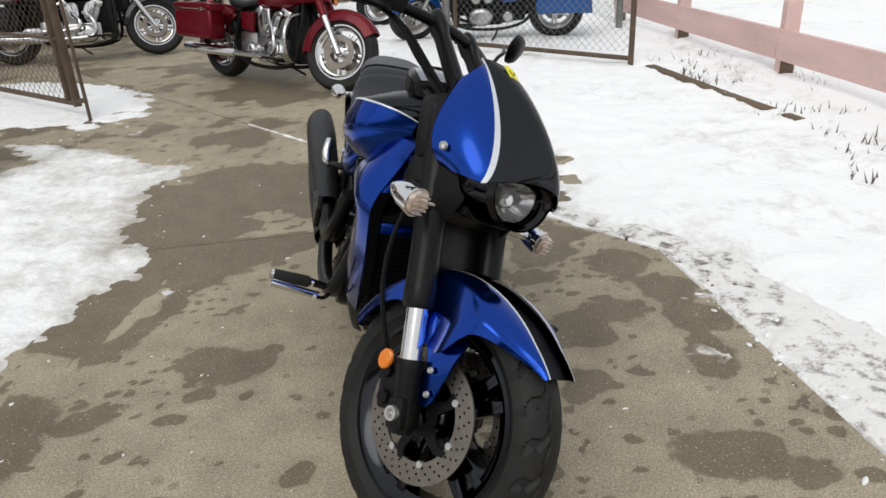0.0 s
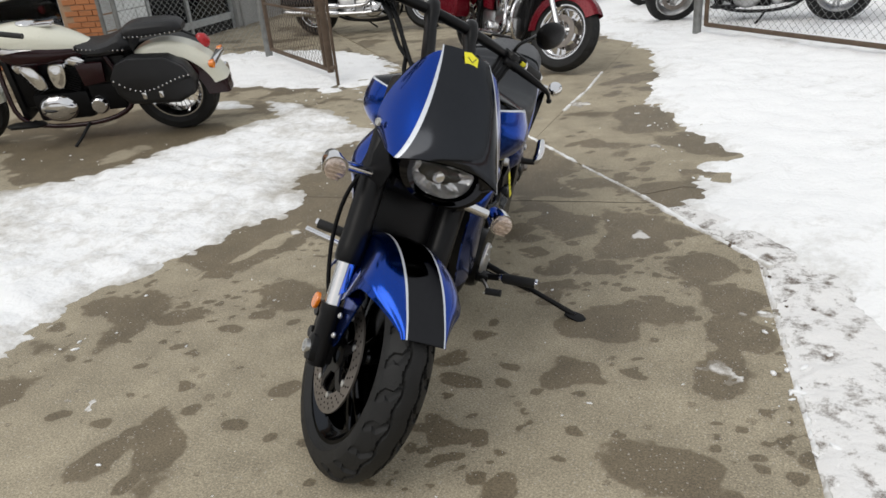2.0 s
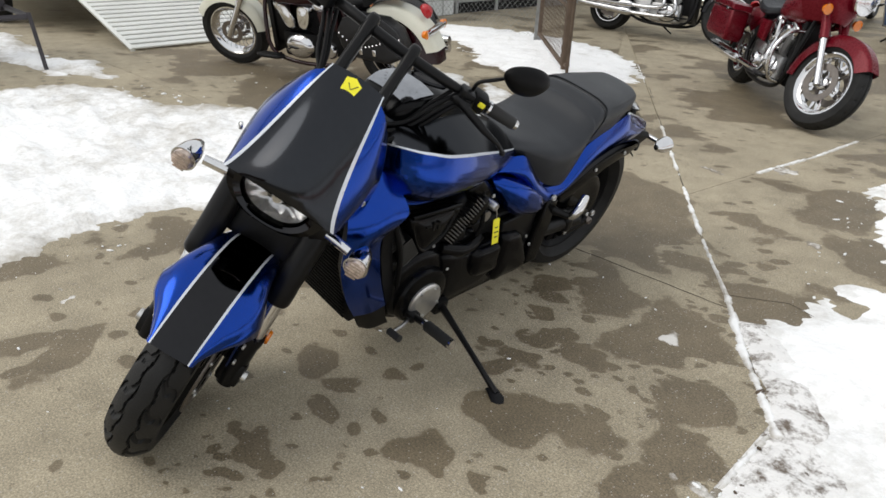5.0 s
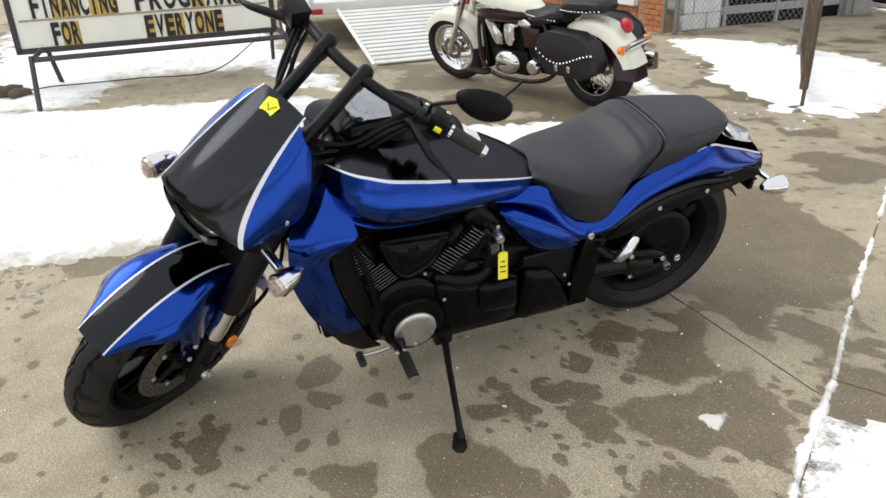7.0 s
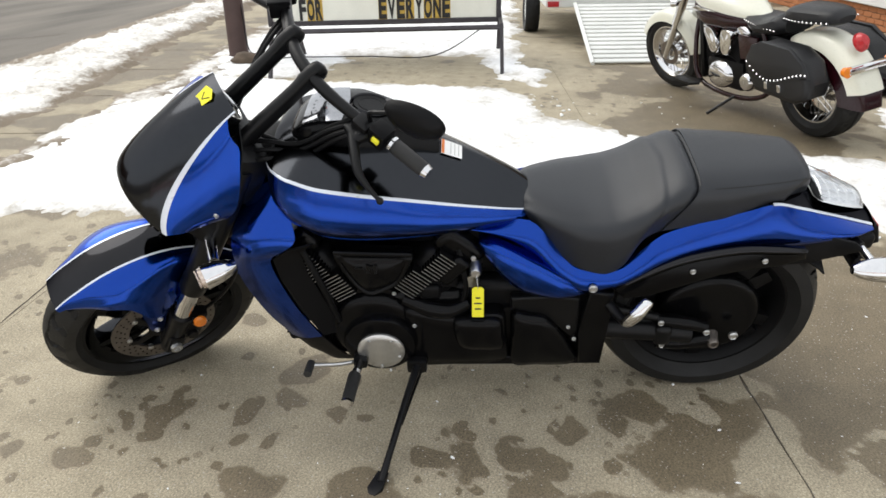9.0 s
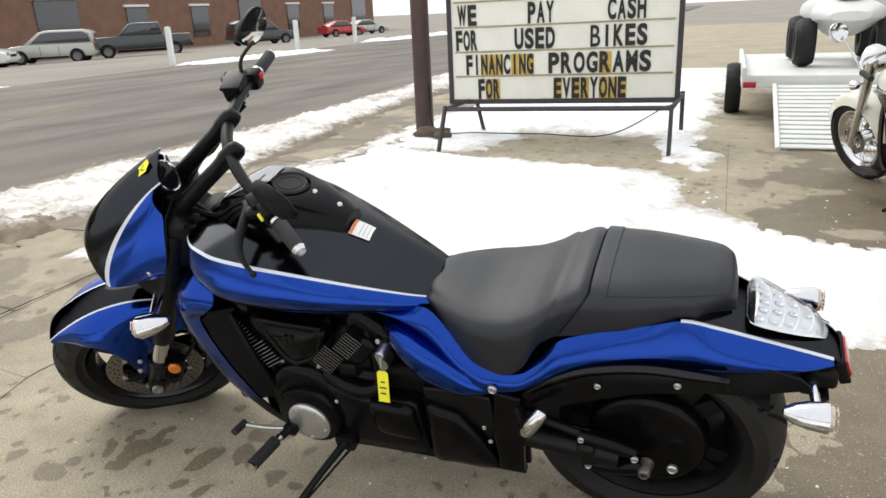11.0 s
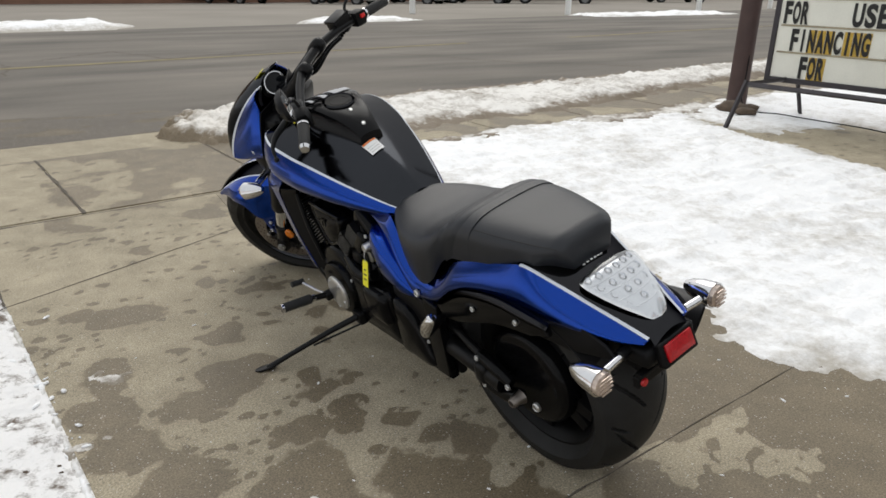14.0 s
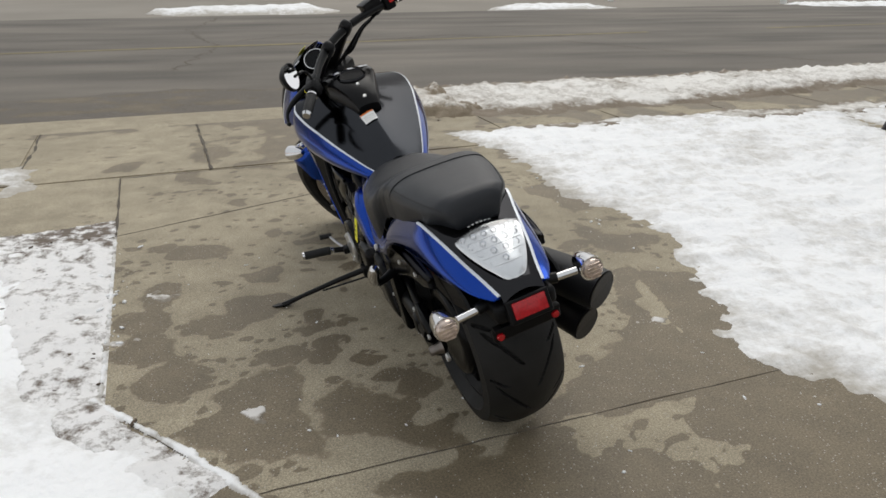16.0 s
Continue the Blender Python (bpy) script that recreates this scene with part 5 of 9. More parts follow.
# lamp body and fork shrouds
bm = B()
rbox(bm, (1.44, 0, 0.77), (0.16, 0.2, 0.12), 0.03, pose(0, 0, 0))
rbox(bm, (1.40, 0, 0.70), (0.1, 0.28, 0.06), 0.015)
rbox(bm, (1.36, 0, 0.77), (0.12, 0.25, 0.15), 0.03)
rbox(bm, (1.33, 0, 0.86), (0.1, 0.29, 0.16), 0.03, Matrix.Translation((1.33, 0, 0.86)) @ pose(0, 0, 0, 0, -28) @ Matrix.Translation((-1.33, 0, -0.86)))
rbox(bm, (1.45, 0, 0.625), (0.03, 0.2, 0.15), 0.012, Matrix.Translation((1.45, 0, 0.625)) @ pose(0, 0, 0, 0, -28) @ Matrix.Translation((-1.45, 0, -0.625)))
front("fork_yoke", bm, SATIN)
for sgn in (-1, 1):
    bm = B()
    skin(bm, [[V(1.50, sgn * 0.12, 0.80), V(1.44, sgn * 0.142, 0.8), V(1.37, sgn * 0.15, 0.81)], [V(1.51, sgn * 0.115, 0.75), V(1.455, sgn * 0.15, 0.75), V(1.40, sgn * 0.155, 0.75)],
              [V(1.49, sgn * 0.11, 0.69), V(1.46, sgn * 0.155, 0.675), V(1.43, sgn * 0.15, 0.68)]])
    thick(bm, 0.006)
    front("fork_shroud", bm, PLASTIC)
    # indicator
    bm = B()
    tube(bm, [(1.46, sgn * 0.14, 0.712), (1.475, sgn * 0.215, 0.713)], [0.015, 0.013], 12)
    front("indicator_stalk", bm, CHROME, "chrome stalk")
    bm = signal_bm()
    bmesh.ops.translate(bm, verts=bm.verts, vec=(1.512, sgn * 0.25, 0.713))
    body = front("indicator", bm, CHROME, "chrome bullet turn signal")
    bm = lens_bm()
    bmesh.ops.translate(bm, verts=bm.verts, vec=(1.514, sgn * 0.25, 0.713))
    part("lens", bm, PEACH, body, "peach-tinted clear lens")

# instrument in the back of the cowl
mi = Matrix.Translation((1.304, 0.006, 1.006)) @ pose(0, 0, 0, 0, -58, 0) @ Matrix.Diagonal((0.6, 0.84, 1, 1))
bm = B()
lathe(bm, [(0.0, -0.045), (0.05, -0.04), (0.068, -0.015), (0.071, 0.0), (0.068, 0.004), (0.062, 0.002)], 36, mi)
front("tachometer_housing", bm, PLASTIC)
bm = B()
lathe(bm, [(0.06, 0.001), (0.0625, 0.006), (0.067, 0.006), (0.068, 0.001)], 36, mi)
front("tachometer_trim", bm, CHROME, "chrome bezel of the tachometer")
bm = B()
lathe(bm, [(0.0, 0.0035), (0.061, 0.0025)], 36, mi)
front("tachometer_dial", bm, DARKGLASS)

# bars
BAR = [(0.971, -0.41, 1.02), (1.017, -0.29, 1.043), (1.078, -0.13, 1.072), (1.108, 0.006, 1.077), (1.09, 0.14, 1.064), (1.017, 0.312, 1.031), (0.975, 0.415, 1.011)]
bm = B()
tube(bm, BAR, [0.011, 0.011, 0.0155, 0.016, 0.0155, 0.011, 0.011], 14, per=6)
front("handlebar", bm, SATIN, "satin black tapered handlebar")
for sgn in (-1, 1):
    # slim oval riser with a rounded clamp over the bar
    a, b = V(1.322, 0.006 + sgn * 0.066, 0.925), V(1.0985, 0.006 + sgn * 0.066, 1.076 - sgn * 0.004)
    d = (b - a).normalized()
    up = d.cross(V(0, 1, 0)).normalized()
    bm = B()
    rings = []
    for f, w_, h_ in ((0.0, 0.017, 0.024), (0.3, 0.016, 0.023), (0.78, 0.015, 0.021), (0.86, 0.0155, 0.0225), (0.9, 0.0175, 0.026), (1.0, 0.0178, 0.027), (1.07, 0.0172, 0.025), (1.11, 0.014, 0.019), (1.125, 0.006, 0.008)):
        c = a.lerp(b, f)
        rings.append([c + V(0, 1, 0) * w_ * math.copysign(abs(math.cos(t)) ** 0.7, math.cos(t)) + up * h_ * math.copysign(abs(math.sin(t)) ** 0.7, math.sin(t)) for t in [2 * math.pi * i / 24 for i in range(24)]])
    skin(bm, rings, True, True, True)
    front("riser", bm, SATIN, "black oval handlebar riser", sharp=50)
    g0, g1 = (V(0.975, 0.415, 1.011), V(1.017, 0.312, 1.031)) if sgn > 0 else (V(0.971, -0.41, 1.018), V(1.017, -0.29, 1.043))
    gd = (g0 - g1).normalized()
    gl = (g0 - g1).length
    bm = B()
    tube(bm, [g1 + gd * 0.012, g1 + gd * 0.016, g1 + gd * (gl - 0.012), g1 + gd * (gl - 0.007)], [0.0165, 0.019, 0.018, 0.0165], 18)
    front("grip", bm, GRIPRUBBER, "ribbed rubber grip")
    bm = B()
    tube(bm, [g1 + gd * 0.004, g1 + gd * 0.012], 0.0205, 18)
    front("grip_collar", bm, CHROME, "chrome grip collar")
    bm = B()
    tube(bm, [g1 + gd * (gl - 0.009), g1 + gd * (gl + 0.004)], [0.018, 0.0175, 0.014], 18)
    front("grip_end", bm, CHROME, "chrome grip end")
    hmx = Matrix.Translation(g1 - gd * 0.03) @ gd.to_track_quat("X", "Z").to_matrix().to_4x4()
    bm = B()
    rbox(bm, (0, 0, 0.0), (0.05, 0.05, 0.055), 0.012, hmx)
    front("switch_housing", bm, PLASTIC)
    bm = B()
    rbox(bm, (0.005, -0.027 * 1, 0.008), (0.02, 0.01, 0.014), 0.003, hmx)
    front("switch_button", bm, REDPLASTIC if sgn < 0 else YELLOW, "red kill switch" if sgn < 0 else "yellow indicator button")
    # lever and perch
    bm = B()
    rbox(bm, (-0.045, 0.012 * -sgn, 0.004), (0.045, 0.04, 0.035), 0.008, hmx)
    piv = g1 - gd * 0.055 + V(0.045, 0, -0.006)
    tube(bm, [g1 - gd * 0.06, piv], 0.012, 8)
    ball = piv + V(0.018, sgn * 0.158, -0.05)
    rbox(bm, (0.0, 0.0, 0.0), (0.05, 0.06, 0.026), 0.01, Matrix.Translation(piv - V(0.012, sgn * 0.012, 0.002)), 3)
    tube(bm, [piv - V(0, sgn * 0.02, 0), piv + V(0.02, sgn * 0.035, -0.006), piv + V(0.036, sgn * 0.085, -0.014), piv + V(0.032, sgn * 0.13, -0.026), ball], [0.012, 0.0125, 0.0105, 0.0065, 0.005], 10, per=4)
    bmesh.ops.create_uvsphere(bm, u_segments=10, v_segments=8, radius=0.009, matrix=Matrix.Translation(ball))
    front("lever", bm, SATIN, "black hand lever")
    shared("lever_bolt", BOLT, bike, STEER @ Matrix.Translation(piv + V(-0.008, 0, 0.012)) @ pose(0, 0, 0, -90) @ Matrix.Scale(0.7, 4))
    # mirror
    bm = B()
    mc = V(0.981, sgn * 0.362, 1.148)
    tube(bm, [g1 - gd * 0.06 + V(0, 0, 0.015), g1 - gd * 0.06 + V(0.005, sgn * 0.002, 0.05), g1 - gd * 0.04 + V(0.0, sgn * 0.01, 0.075), mc + V(0.012, -sgn * 0.04, -0.02)], 0.0055, 8, per=5)
    front("mirror_stem", bm, SATIN)
    mm = Matrix.Translation(mc) @ V(-0.9, -sgn * 0.6, 0.06).to_track_quat("Z", "Y").to_matrix().to_4x4()
    if abs((mm.to_3x3() @ V(1, 0, 0)).y) < 0.5:
        mm = mm @ Matrix.Rotation(math.pi / 2, 4, "Z")
    up_s = 1 if (mm.to_3x3() @ V(0, 1, 0)).z > 0 else -1
    lr_s = 1 if (mm.to_3x3() @ V(1, 0, 0)).y * sgn > 0 else -1
    mm = mm @ Matrix.Diagonal((lr_s, up_s, 1, 1)) @ Matrix.Rotation(radians(-12), 4, "Z")
    bm = B()

    def mring(a, b, z):
        return [mm @ V(a * math.cos(t) + 0.012 * math.sin(t), b * math.sin(t) * (1 + 0.18 * math.cos(t)), z) for t in [2 * math.pi * i / 32 for i in range(32)]]
    skin(bm, [mring(0.068, 0.043, 0.0), mring(0.072, 0.047, -0.002), mring(0.07, 0.046, -0.014), mring(0.055, 0.036, -0.027), mring(0.025, 0.018, -0.034)], True, False, True)
    shell = front("mirror", bm, PLASTIC, "black teardrop mirror")
    bm = B()
    skin(bm, [mring(0.066, 0.041, -0.0005), mring(0.03, 0.02, 0.0), mring(0.004, 0.003, 0.0003)], True, False, True)
    part("mirror_glass", bm, MIRROR, shell, "bright mirror glass")
# front brake reservoir
rm = Matrix.Translation((1.07, -0.205, 1.072))
bm = B()
rbox(bm, (0, 0, 0), (0.055, 0.075, 0.045), 0.008, rm @ pose(0, 0, 0, 0, 0, -20))
rbox(bm, (0, 0, 0.026), (0.06, 0.08, 0.012), 0.004, rm @ pose(0, 0, 0, 0, 0, -20))
front("brake_reservoir", bm, SATIN)
# cables from the bars down into the cowl
for k, (y0, y1) in enumerate(((-0.155, -0.05), (-0.17, -0.03), (-0.14, -0.07), (0.2, 0.05), (0.215, 0.07), (0.185, 0.03), (0.225, 0.09))):
    bm = B()
    s = 1 if y0 > 0 else -1
    tube(bm, [(1.06, y0 * 1.15, 1.04), (1.12, y0 * 0.98, 1.022 - 0.004 * k), (1.19, y0 * 0.75, 0.98 - 0.01 * k), (1.27, y1 * 1.6, 0.93), (1.33, y1, 0.88), (1.3, y1, 0.8)], 0.0062, 8, per=5)
    front("control_cable", bm, PLASTIC)
# sale sticker on the cowl
bm = B()
sm = Matrix.Translation((1.346, 0.004, 1.0395)) @ V(0.5, 0, 0.86).to_track_quat("Z", "X").to_matrix().to_4x4()
prism(bm, [(-0.026, 0.002), (-0.014, 0.017), (0.022, 0.02), (0.03, -0.002), (0.017, -0.024), (-0.012, -0.02)], 0.0012, sm @ Matrix.Translation((0, 0, 0.012)))
sticker = front("price_sticker", bm, YELLOW, "six-sided yellow paper sticker with a tick")
bm = B()
tube(bm, [sm @ V(0.01, 0.008, 0.0138), sm @ V(-0.004, -0.004, 0.0138), sm @ V(0.014, -0.016, 0.0138)], 0.0011, 5)
part("ink_tick", bm, INK, sticker)

# ---- tank ----
TX = [0.535, 0.58, 0.66, 0.75, 0.86, 0.96, 1.05, 1.12, 1.165, 1.19, 1.2]
T_W = [0.085, 0.107, 0.138, 0.17, 0.203, 0.228, 0.238, 0.222, 0.185, 0.13, 0.08]
T_S = [0.69, 0.706, 0.734, 0.766, 0.803, 0.833, 0.856, 0.872, 0.876, 0.868, 0.85]
T_T = [0.725, 0.755, 0.799, 0.84, 0.881, 0.906, 0.916, 0.912, 0.901, 0.886, 0.866]
T_B = [0.655, 0.643, 0.636, 0.634, 0.636, 0.642, 0.654, 0.678, 0.714, 0.752, 0.78]


def tank_pt(x, k):
    """k: 0 top line, 1 stripe, 2 lower edge."""
    q, s = abs(k), 1 if k >= 0 else -1
    w, zs, zt, zb = (table(x, TX, c) for c in (T_W, T_S, T_T, T_B))
    if q <= 1:
        y, z = w * q, zs + (zt - zs) * (1 - q ** 1.45)
    else:
        t = q - 1
        y = w * (1.0 - 0.36 * t ** 2.6) + min(0.03, 0.16 * w) * math.sin(min(1.0, t * 1.1) * math.pi)
        z = zs + (zb - zs) * (t ** 0.9)
    return V(x, s * y, z)


xs_ = [0.535 + (1.2 - 0.535) * (1 - (1 - i / 40) ** 1.35) for i in range(41)]
for name, k0, k1, n, m_, lab in (("tank_top", -0.975, 0.975, 30, GREYBLACK, "gloss black tank top"), ("tank_side", 1.012, 2, 12, BLUE, "metallic blue tank flank"),
                                 ("tank_side", -2, -1.012, 12, BLUE, "metallic blue tank flank"), ("tank_stripe", 0.975, 1.012, 2, SILVER, "silver pinstripe"),
                                 ("tank_stripe", -1.012, -0.975, 2, SILVER, "silver pinstripe")):
    bm = B()
    skin(bm, [[tank_pt(x, k0 + (k1 - k0) * j / n) for j in range(n + 1)] for x in xs_])
    thick(bm, 0.003)
    part(name, bm, m_, bike, lab, sharp=70)
for sgn in (-2, 2):
    bm = B()
    tube(bm, [tank_pt(x, sgn) for x in xs_[2:-4]], 0.007, 8)
    part("tank_seam", bm, BLUE, bike, "rolled blue tank seam")
bm = B()
skin(bm, [[tank_pt(x, 2 - 4 * j / 8) for j in (0, 8)] for x in xs_])
part("tank_underside", bm, PLASTIC, bike)
# console with filler recess
bm = B()
CX = [0.768, 0.8, 0.86, 0.92, 0.98, 1.04, 1.09, 1.125, 1.14]
CW = [0.042, 0.05, 0.068, 0.086, 0.1, 0.102, 0.093, 0.074, 0.05]
CT = [0.868, 0.893, 0.925, 0.944, 0.956, 0.955, 0.944, 0.925, 0.905]
crings = []
for i in range(33):
    x = 0.768 + 0.372 * i / 32
    w, top = table(x, CX, CW), table(x, CX, CT)
    base = table(x, TX, T_T) - 0.03
    crings.append([V(x, -w, base), V(x, -w, top - 0.016), V(x, -w * 0.93, top - 0.005), V(x, -w * 0.8, top), V(x, -w * 0.3, top + 0.004), V(x, w * 0.3, top + 0.004), V(x, w * 0.8, top), V(x, w * 0.93, top - 0.005), V(x, w, top - 0.016), V(x, w, base)])
skin(bm, crings, False, True, True)
part("tank_console", bm, GLOSSCAST, bike, "glossy black tank console", sharp=30)
cz = table(0.936, CX, CT) + 0.005
fm = at(0.936, 0, cz, pose(0, 0, 0, 0, -12))
bm = B()
lathe(bm, [(0.046, 0.002), (0.05, 0.005), (0.055, 0.0), (0.05, -0.004)], 36, fm, True)
part("filler_ring", bm, BLACKGLOSS, bike)
bm = B()
lathe(bm, [(0.0, 0.0002), (0.03, 0.0002), (0.031, 0.0012), (0.034, 0.0012), (0.035, 0.0), (0.047, 0.0012)], 36, fm)
part("filler_cap", bm, PLASTIC, bike, "satin black fuel filler cap")
# instrument glass across the front of the console
bm = B()
rows = []
for i in range(9):
    x = 1.0 + 0.1 * i / 8
    w, top = table(x, CX, CW), table(x, CX, CT)
    rows.append([V(x - 0.012 * (1 - abs(y)) * (1 if i == 0 else 0), y * w * 0.86, top + 0.0075 - 0.006 * abs(y) ** 2.5) for y in np.linspace(-1, 1, 13)])
skin(bm, rows)
speedo = part("speedometer", bm, INSTRUMENT, bike, "pale reflecting speedometer glass", sharp=60)
for k in range(9):
    an = radians(-64 + 16 * k)
    bm = B()
    yy, xx = 0.07 * math.sin(an), 1.015 + 0.066 * math.cos(an)
    rbox(bm, (0, 0, 0), (0.006, 0.001, 0.0006), 0.0001, at(xx, yy, table(xx, CX, CT) + 0.0083 - 0.006 * min(1.0, abs(yy) / (table(xx, CX, CW) * 0.86)) ** 2.5, pose(0, 0, 0, 0, 9, math.degrees(an))))
    part("dial_mark", bm, SATIN, speedo)
for cxx in (0.8, 0.866):
    bm = B()
    lathe(bm, [(0.0, 0.004), (0.006, 0.004), (0.008, 0.0)], 14, at(cxx, 0, table(cxx, CX, CT) + 0.0035, pose(0, 0, 0, 0, -28)))
    part("console_screw", bm, ALU, bike)


def tank_patch(name, x0, x1, k0, k1, material, label="", lift=0.0016, parent=None):
    bm = B()
    rows = []
    for i in range(5):
        row = []
        for j in range(5):
            x, k = x0 + (x1 - x0) * i / 4, k0 + (k1 - k0) * j / 4
            p = tank_pt(x, k)
            nrm = (tank_pt(x + 0.004, k) - p).cross(tank_pt(x, k + 0.01) - p).normalized()
            nrm = nrm if nrm.z > 0 else -nrm
            row.append(p + nrm * (lift + 0.003))
        rows.append(row)
    skin(bm, rows)
    return part(name, bm, material, parent or bike, label)


lab = tank_patch("warning_label", 0.712, 0.765, -0.04, 0.26, WHITELABEL, "white warning label with an orange strip")
tank_patch("label_strip", 0.757, 0.764, -0.03, 0.25, ORANGESTRIP, "", 0.0024, lab)
for i in range(3):
    tank_patch("label_print", 0.72 + 0.01 * i, 0.7215 + 0.01 * i, -0.01, 0.23, GREYWALL, "", 0.0024, lab)

# ---- radiator cowls ----
for sgn in (-1, 1):
    fr = [(1.235, 0.08, 0.8), (1.275, 0.12, 0.74), (1.303, 0.162, 0.678), (1.312, 0.178, 0.637), (1.312, 0.178, 0.59), (1.306, 0.172, 0.51), (1.262, 0.165, 0.385), (1.205, 0.155, 0.285)]
    md = [(1.19, 0.12, 0.802), (1.215, 0.168, 0.745), (1.235, 0.208, 0.69), (1.25, 0.216, 0.647), (1.262, 0.205, 0.6), (1.252, 0.197, 0.525), (1.212, 0.19, 0.405), (1.162, 0.178, 0.297)]
    re = [(1.15, 0.145, 0.78), (1.14, 0.185, 0.728), (1.132, 0.213, 0.685), (1.163, 0.217, 0.655), (1.207, 0.206, 0.615), (1.197, 0.203, 0.54), (1.163, 0.198, 0.43), (1.113, 0.188, 0.315)]
    bm = B()
    cols = [[V(x, sgn * y, z) for x, y, z in c] for c in (fr, md, re)]
    cols = [spline(c, 4) for c in cols]
    rows = []
    for i in range(len(cols[0])):
        rows.append(spline([cols[0][i], cols[1][i], cols[2][i]], 4))
    skin(bm, rows)
    thick(bm, 0.006)
    part("radiator_cowl", bm, BLUE, bike, "metallic blue radiator cowl", sharp=50)
    # black foot of the cowl and its inner return
    bm = B()
    foot = [[(1.204, 0.153, 0.284), (1.162, 0.176, 0.296), (1.113, 0.186, 0.314)], [(1.165, 0.138, 0.215), (1.125, 0.158, 0.222), (1.08, 0.168, 0.24)], [(1.135, 0.12, 0.178), (1.1, 0.14, 0.172), (1.04, 0.15, 0.18)]]
    skin(bm, [spline([V(x, sgn * y, z) for x, y, z in r], 4) for r in foot])
    thick(bm, 0.005)
    part("cowl_foot", bm, PLASTIC, bike)
    bm = B()
    skin(bm, [[V(x, sgn * y, z), V(x - 0.012, sgn * (y - 0.03), z), V(x - 0.05, sgn * (y - 0.045), z)] for x, y, z in fr[2:]])
    thick(bm, 0.004)
    part("cowl_lip", bm, PLASTIC, bike)
    bm = B()
    rows = [[V(x - 0.004, sgn * (y - 0.006), z), V(x - 0.07, sgn * (y - 0.035), z)] for x, y, z in re[3:]]
    skin(bm, rows)
    thick(bm, 0.004)
    part("cowl_inner", bm, PLASTIC, bike)
bm = B()
rbox(bm, (1.225, 0, 0.44), (0.05, 0.3, 0.36), 0.012, Matrix.Translation((1.225, 0, 0.44)) @ pose(0, 0, 0, 0, 10) @ Matrix.Translation((-1.225, 0, -0.44)))
radiator = part("radiator", bm, PLASTIC, bike, "black finned radiator")
bm = B()
rbox(bm, (0, 0, 0), (0.006, 0.27, 0.003), 0)
RFIN = mesh_of("radiator_fin", bm, PLASTIC)
for k in range(22):
    shared("radiator_fin", RFIN, radiator, Matrix.Translation((1.225, 0, 0.44)) @ pose(0, 0, 0, 0, 10) @ Matrix.Translation((0.031, 0, -0.16 + 0.015 * k)))
bm = B()
skin(bm, [[V(1.27, y, 0.665 - 0.05 * abs(y) / 0.15 * 0), V(1.24, y, 0.72), V(1.2, y, 0.76)] for y in np.linspace(-0.16, 0.16, 9)])
thick(bm, 0.006)
part("headstock_cover", bm, BLUE, bike, "blue headstock cover")
bm = B()
rbox(bm, (1.272, 0, 0.575), (0.03, 0.29, 0.034), 0.01, None, 3)
part("radiator_trim", bm, BLUE, bike, "blue bar across the top of the radiator")
bm = B()
tube(bm, [(1.35, 0, 0.72), (1.255, 0, 0.885)], 0.04, 16)
part("headstock", bm, SATIN, bike)
bm = B()
rbox(bm, (1.09, 0, 0.32), (0.11, 0.28, 0.26), 0.03, None, 2)
part("engine_shroud", bm, PLASTIC, bike)
bm = B()
skin(bm, [[V(1.15, y, 0.21), V(1.12, y, 0.176), V(1.0, y * 1.05, 0.165)] for y in np.linspace(-0.11, 0.11, 7)])
thick(bm, 0.01)
part("belly_pan", bm, PLASTIC, bike)

# ---- engine ----
fin = B()
rbox(fin, (0, 0, 0), (0.058, 0.344, 0.0045), 0.0012, None, 1)
for f in fin.faces:
    f.normal_update()
    if abs(f.normal.y) > 0.9:
        f.material_index = 1
FIN = mesh_of("fin", fin, [DARKCAST, mat("fin_edge", (0.33, 0.33, 0.33), 0.4, 0.8, 0.2, 30)], 25)
for nm, c, s, em in (("crankcase", (0.9, 0, 0.32), (0.42, 0.3, 0.26), GLOSSCAST), ("gearbox", (0.57, 0, 0.34), (0.36, 0.26, 0.26), DARKCAST), ("airbox", (0.92, 0, 0.64), (0.36, 0.2, 0.12), DARKCAST),
                     ("battery_box", (0.56, 0, 0.57), (0.3, 0.2, 0.2), DARKCAST), ("inner_panel", (0.37, 0, 0.45), (0.2, 0.27, 0.22), DARKCAST), ("frame_neck", (1.2, 0, 0.81), (0.13, 0.15, 0.14), DARKCAST)):
    bm = B()
    rbox(bm, c, s, 0.035, None, 3)
    part(nm, bm, em, bike)
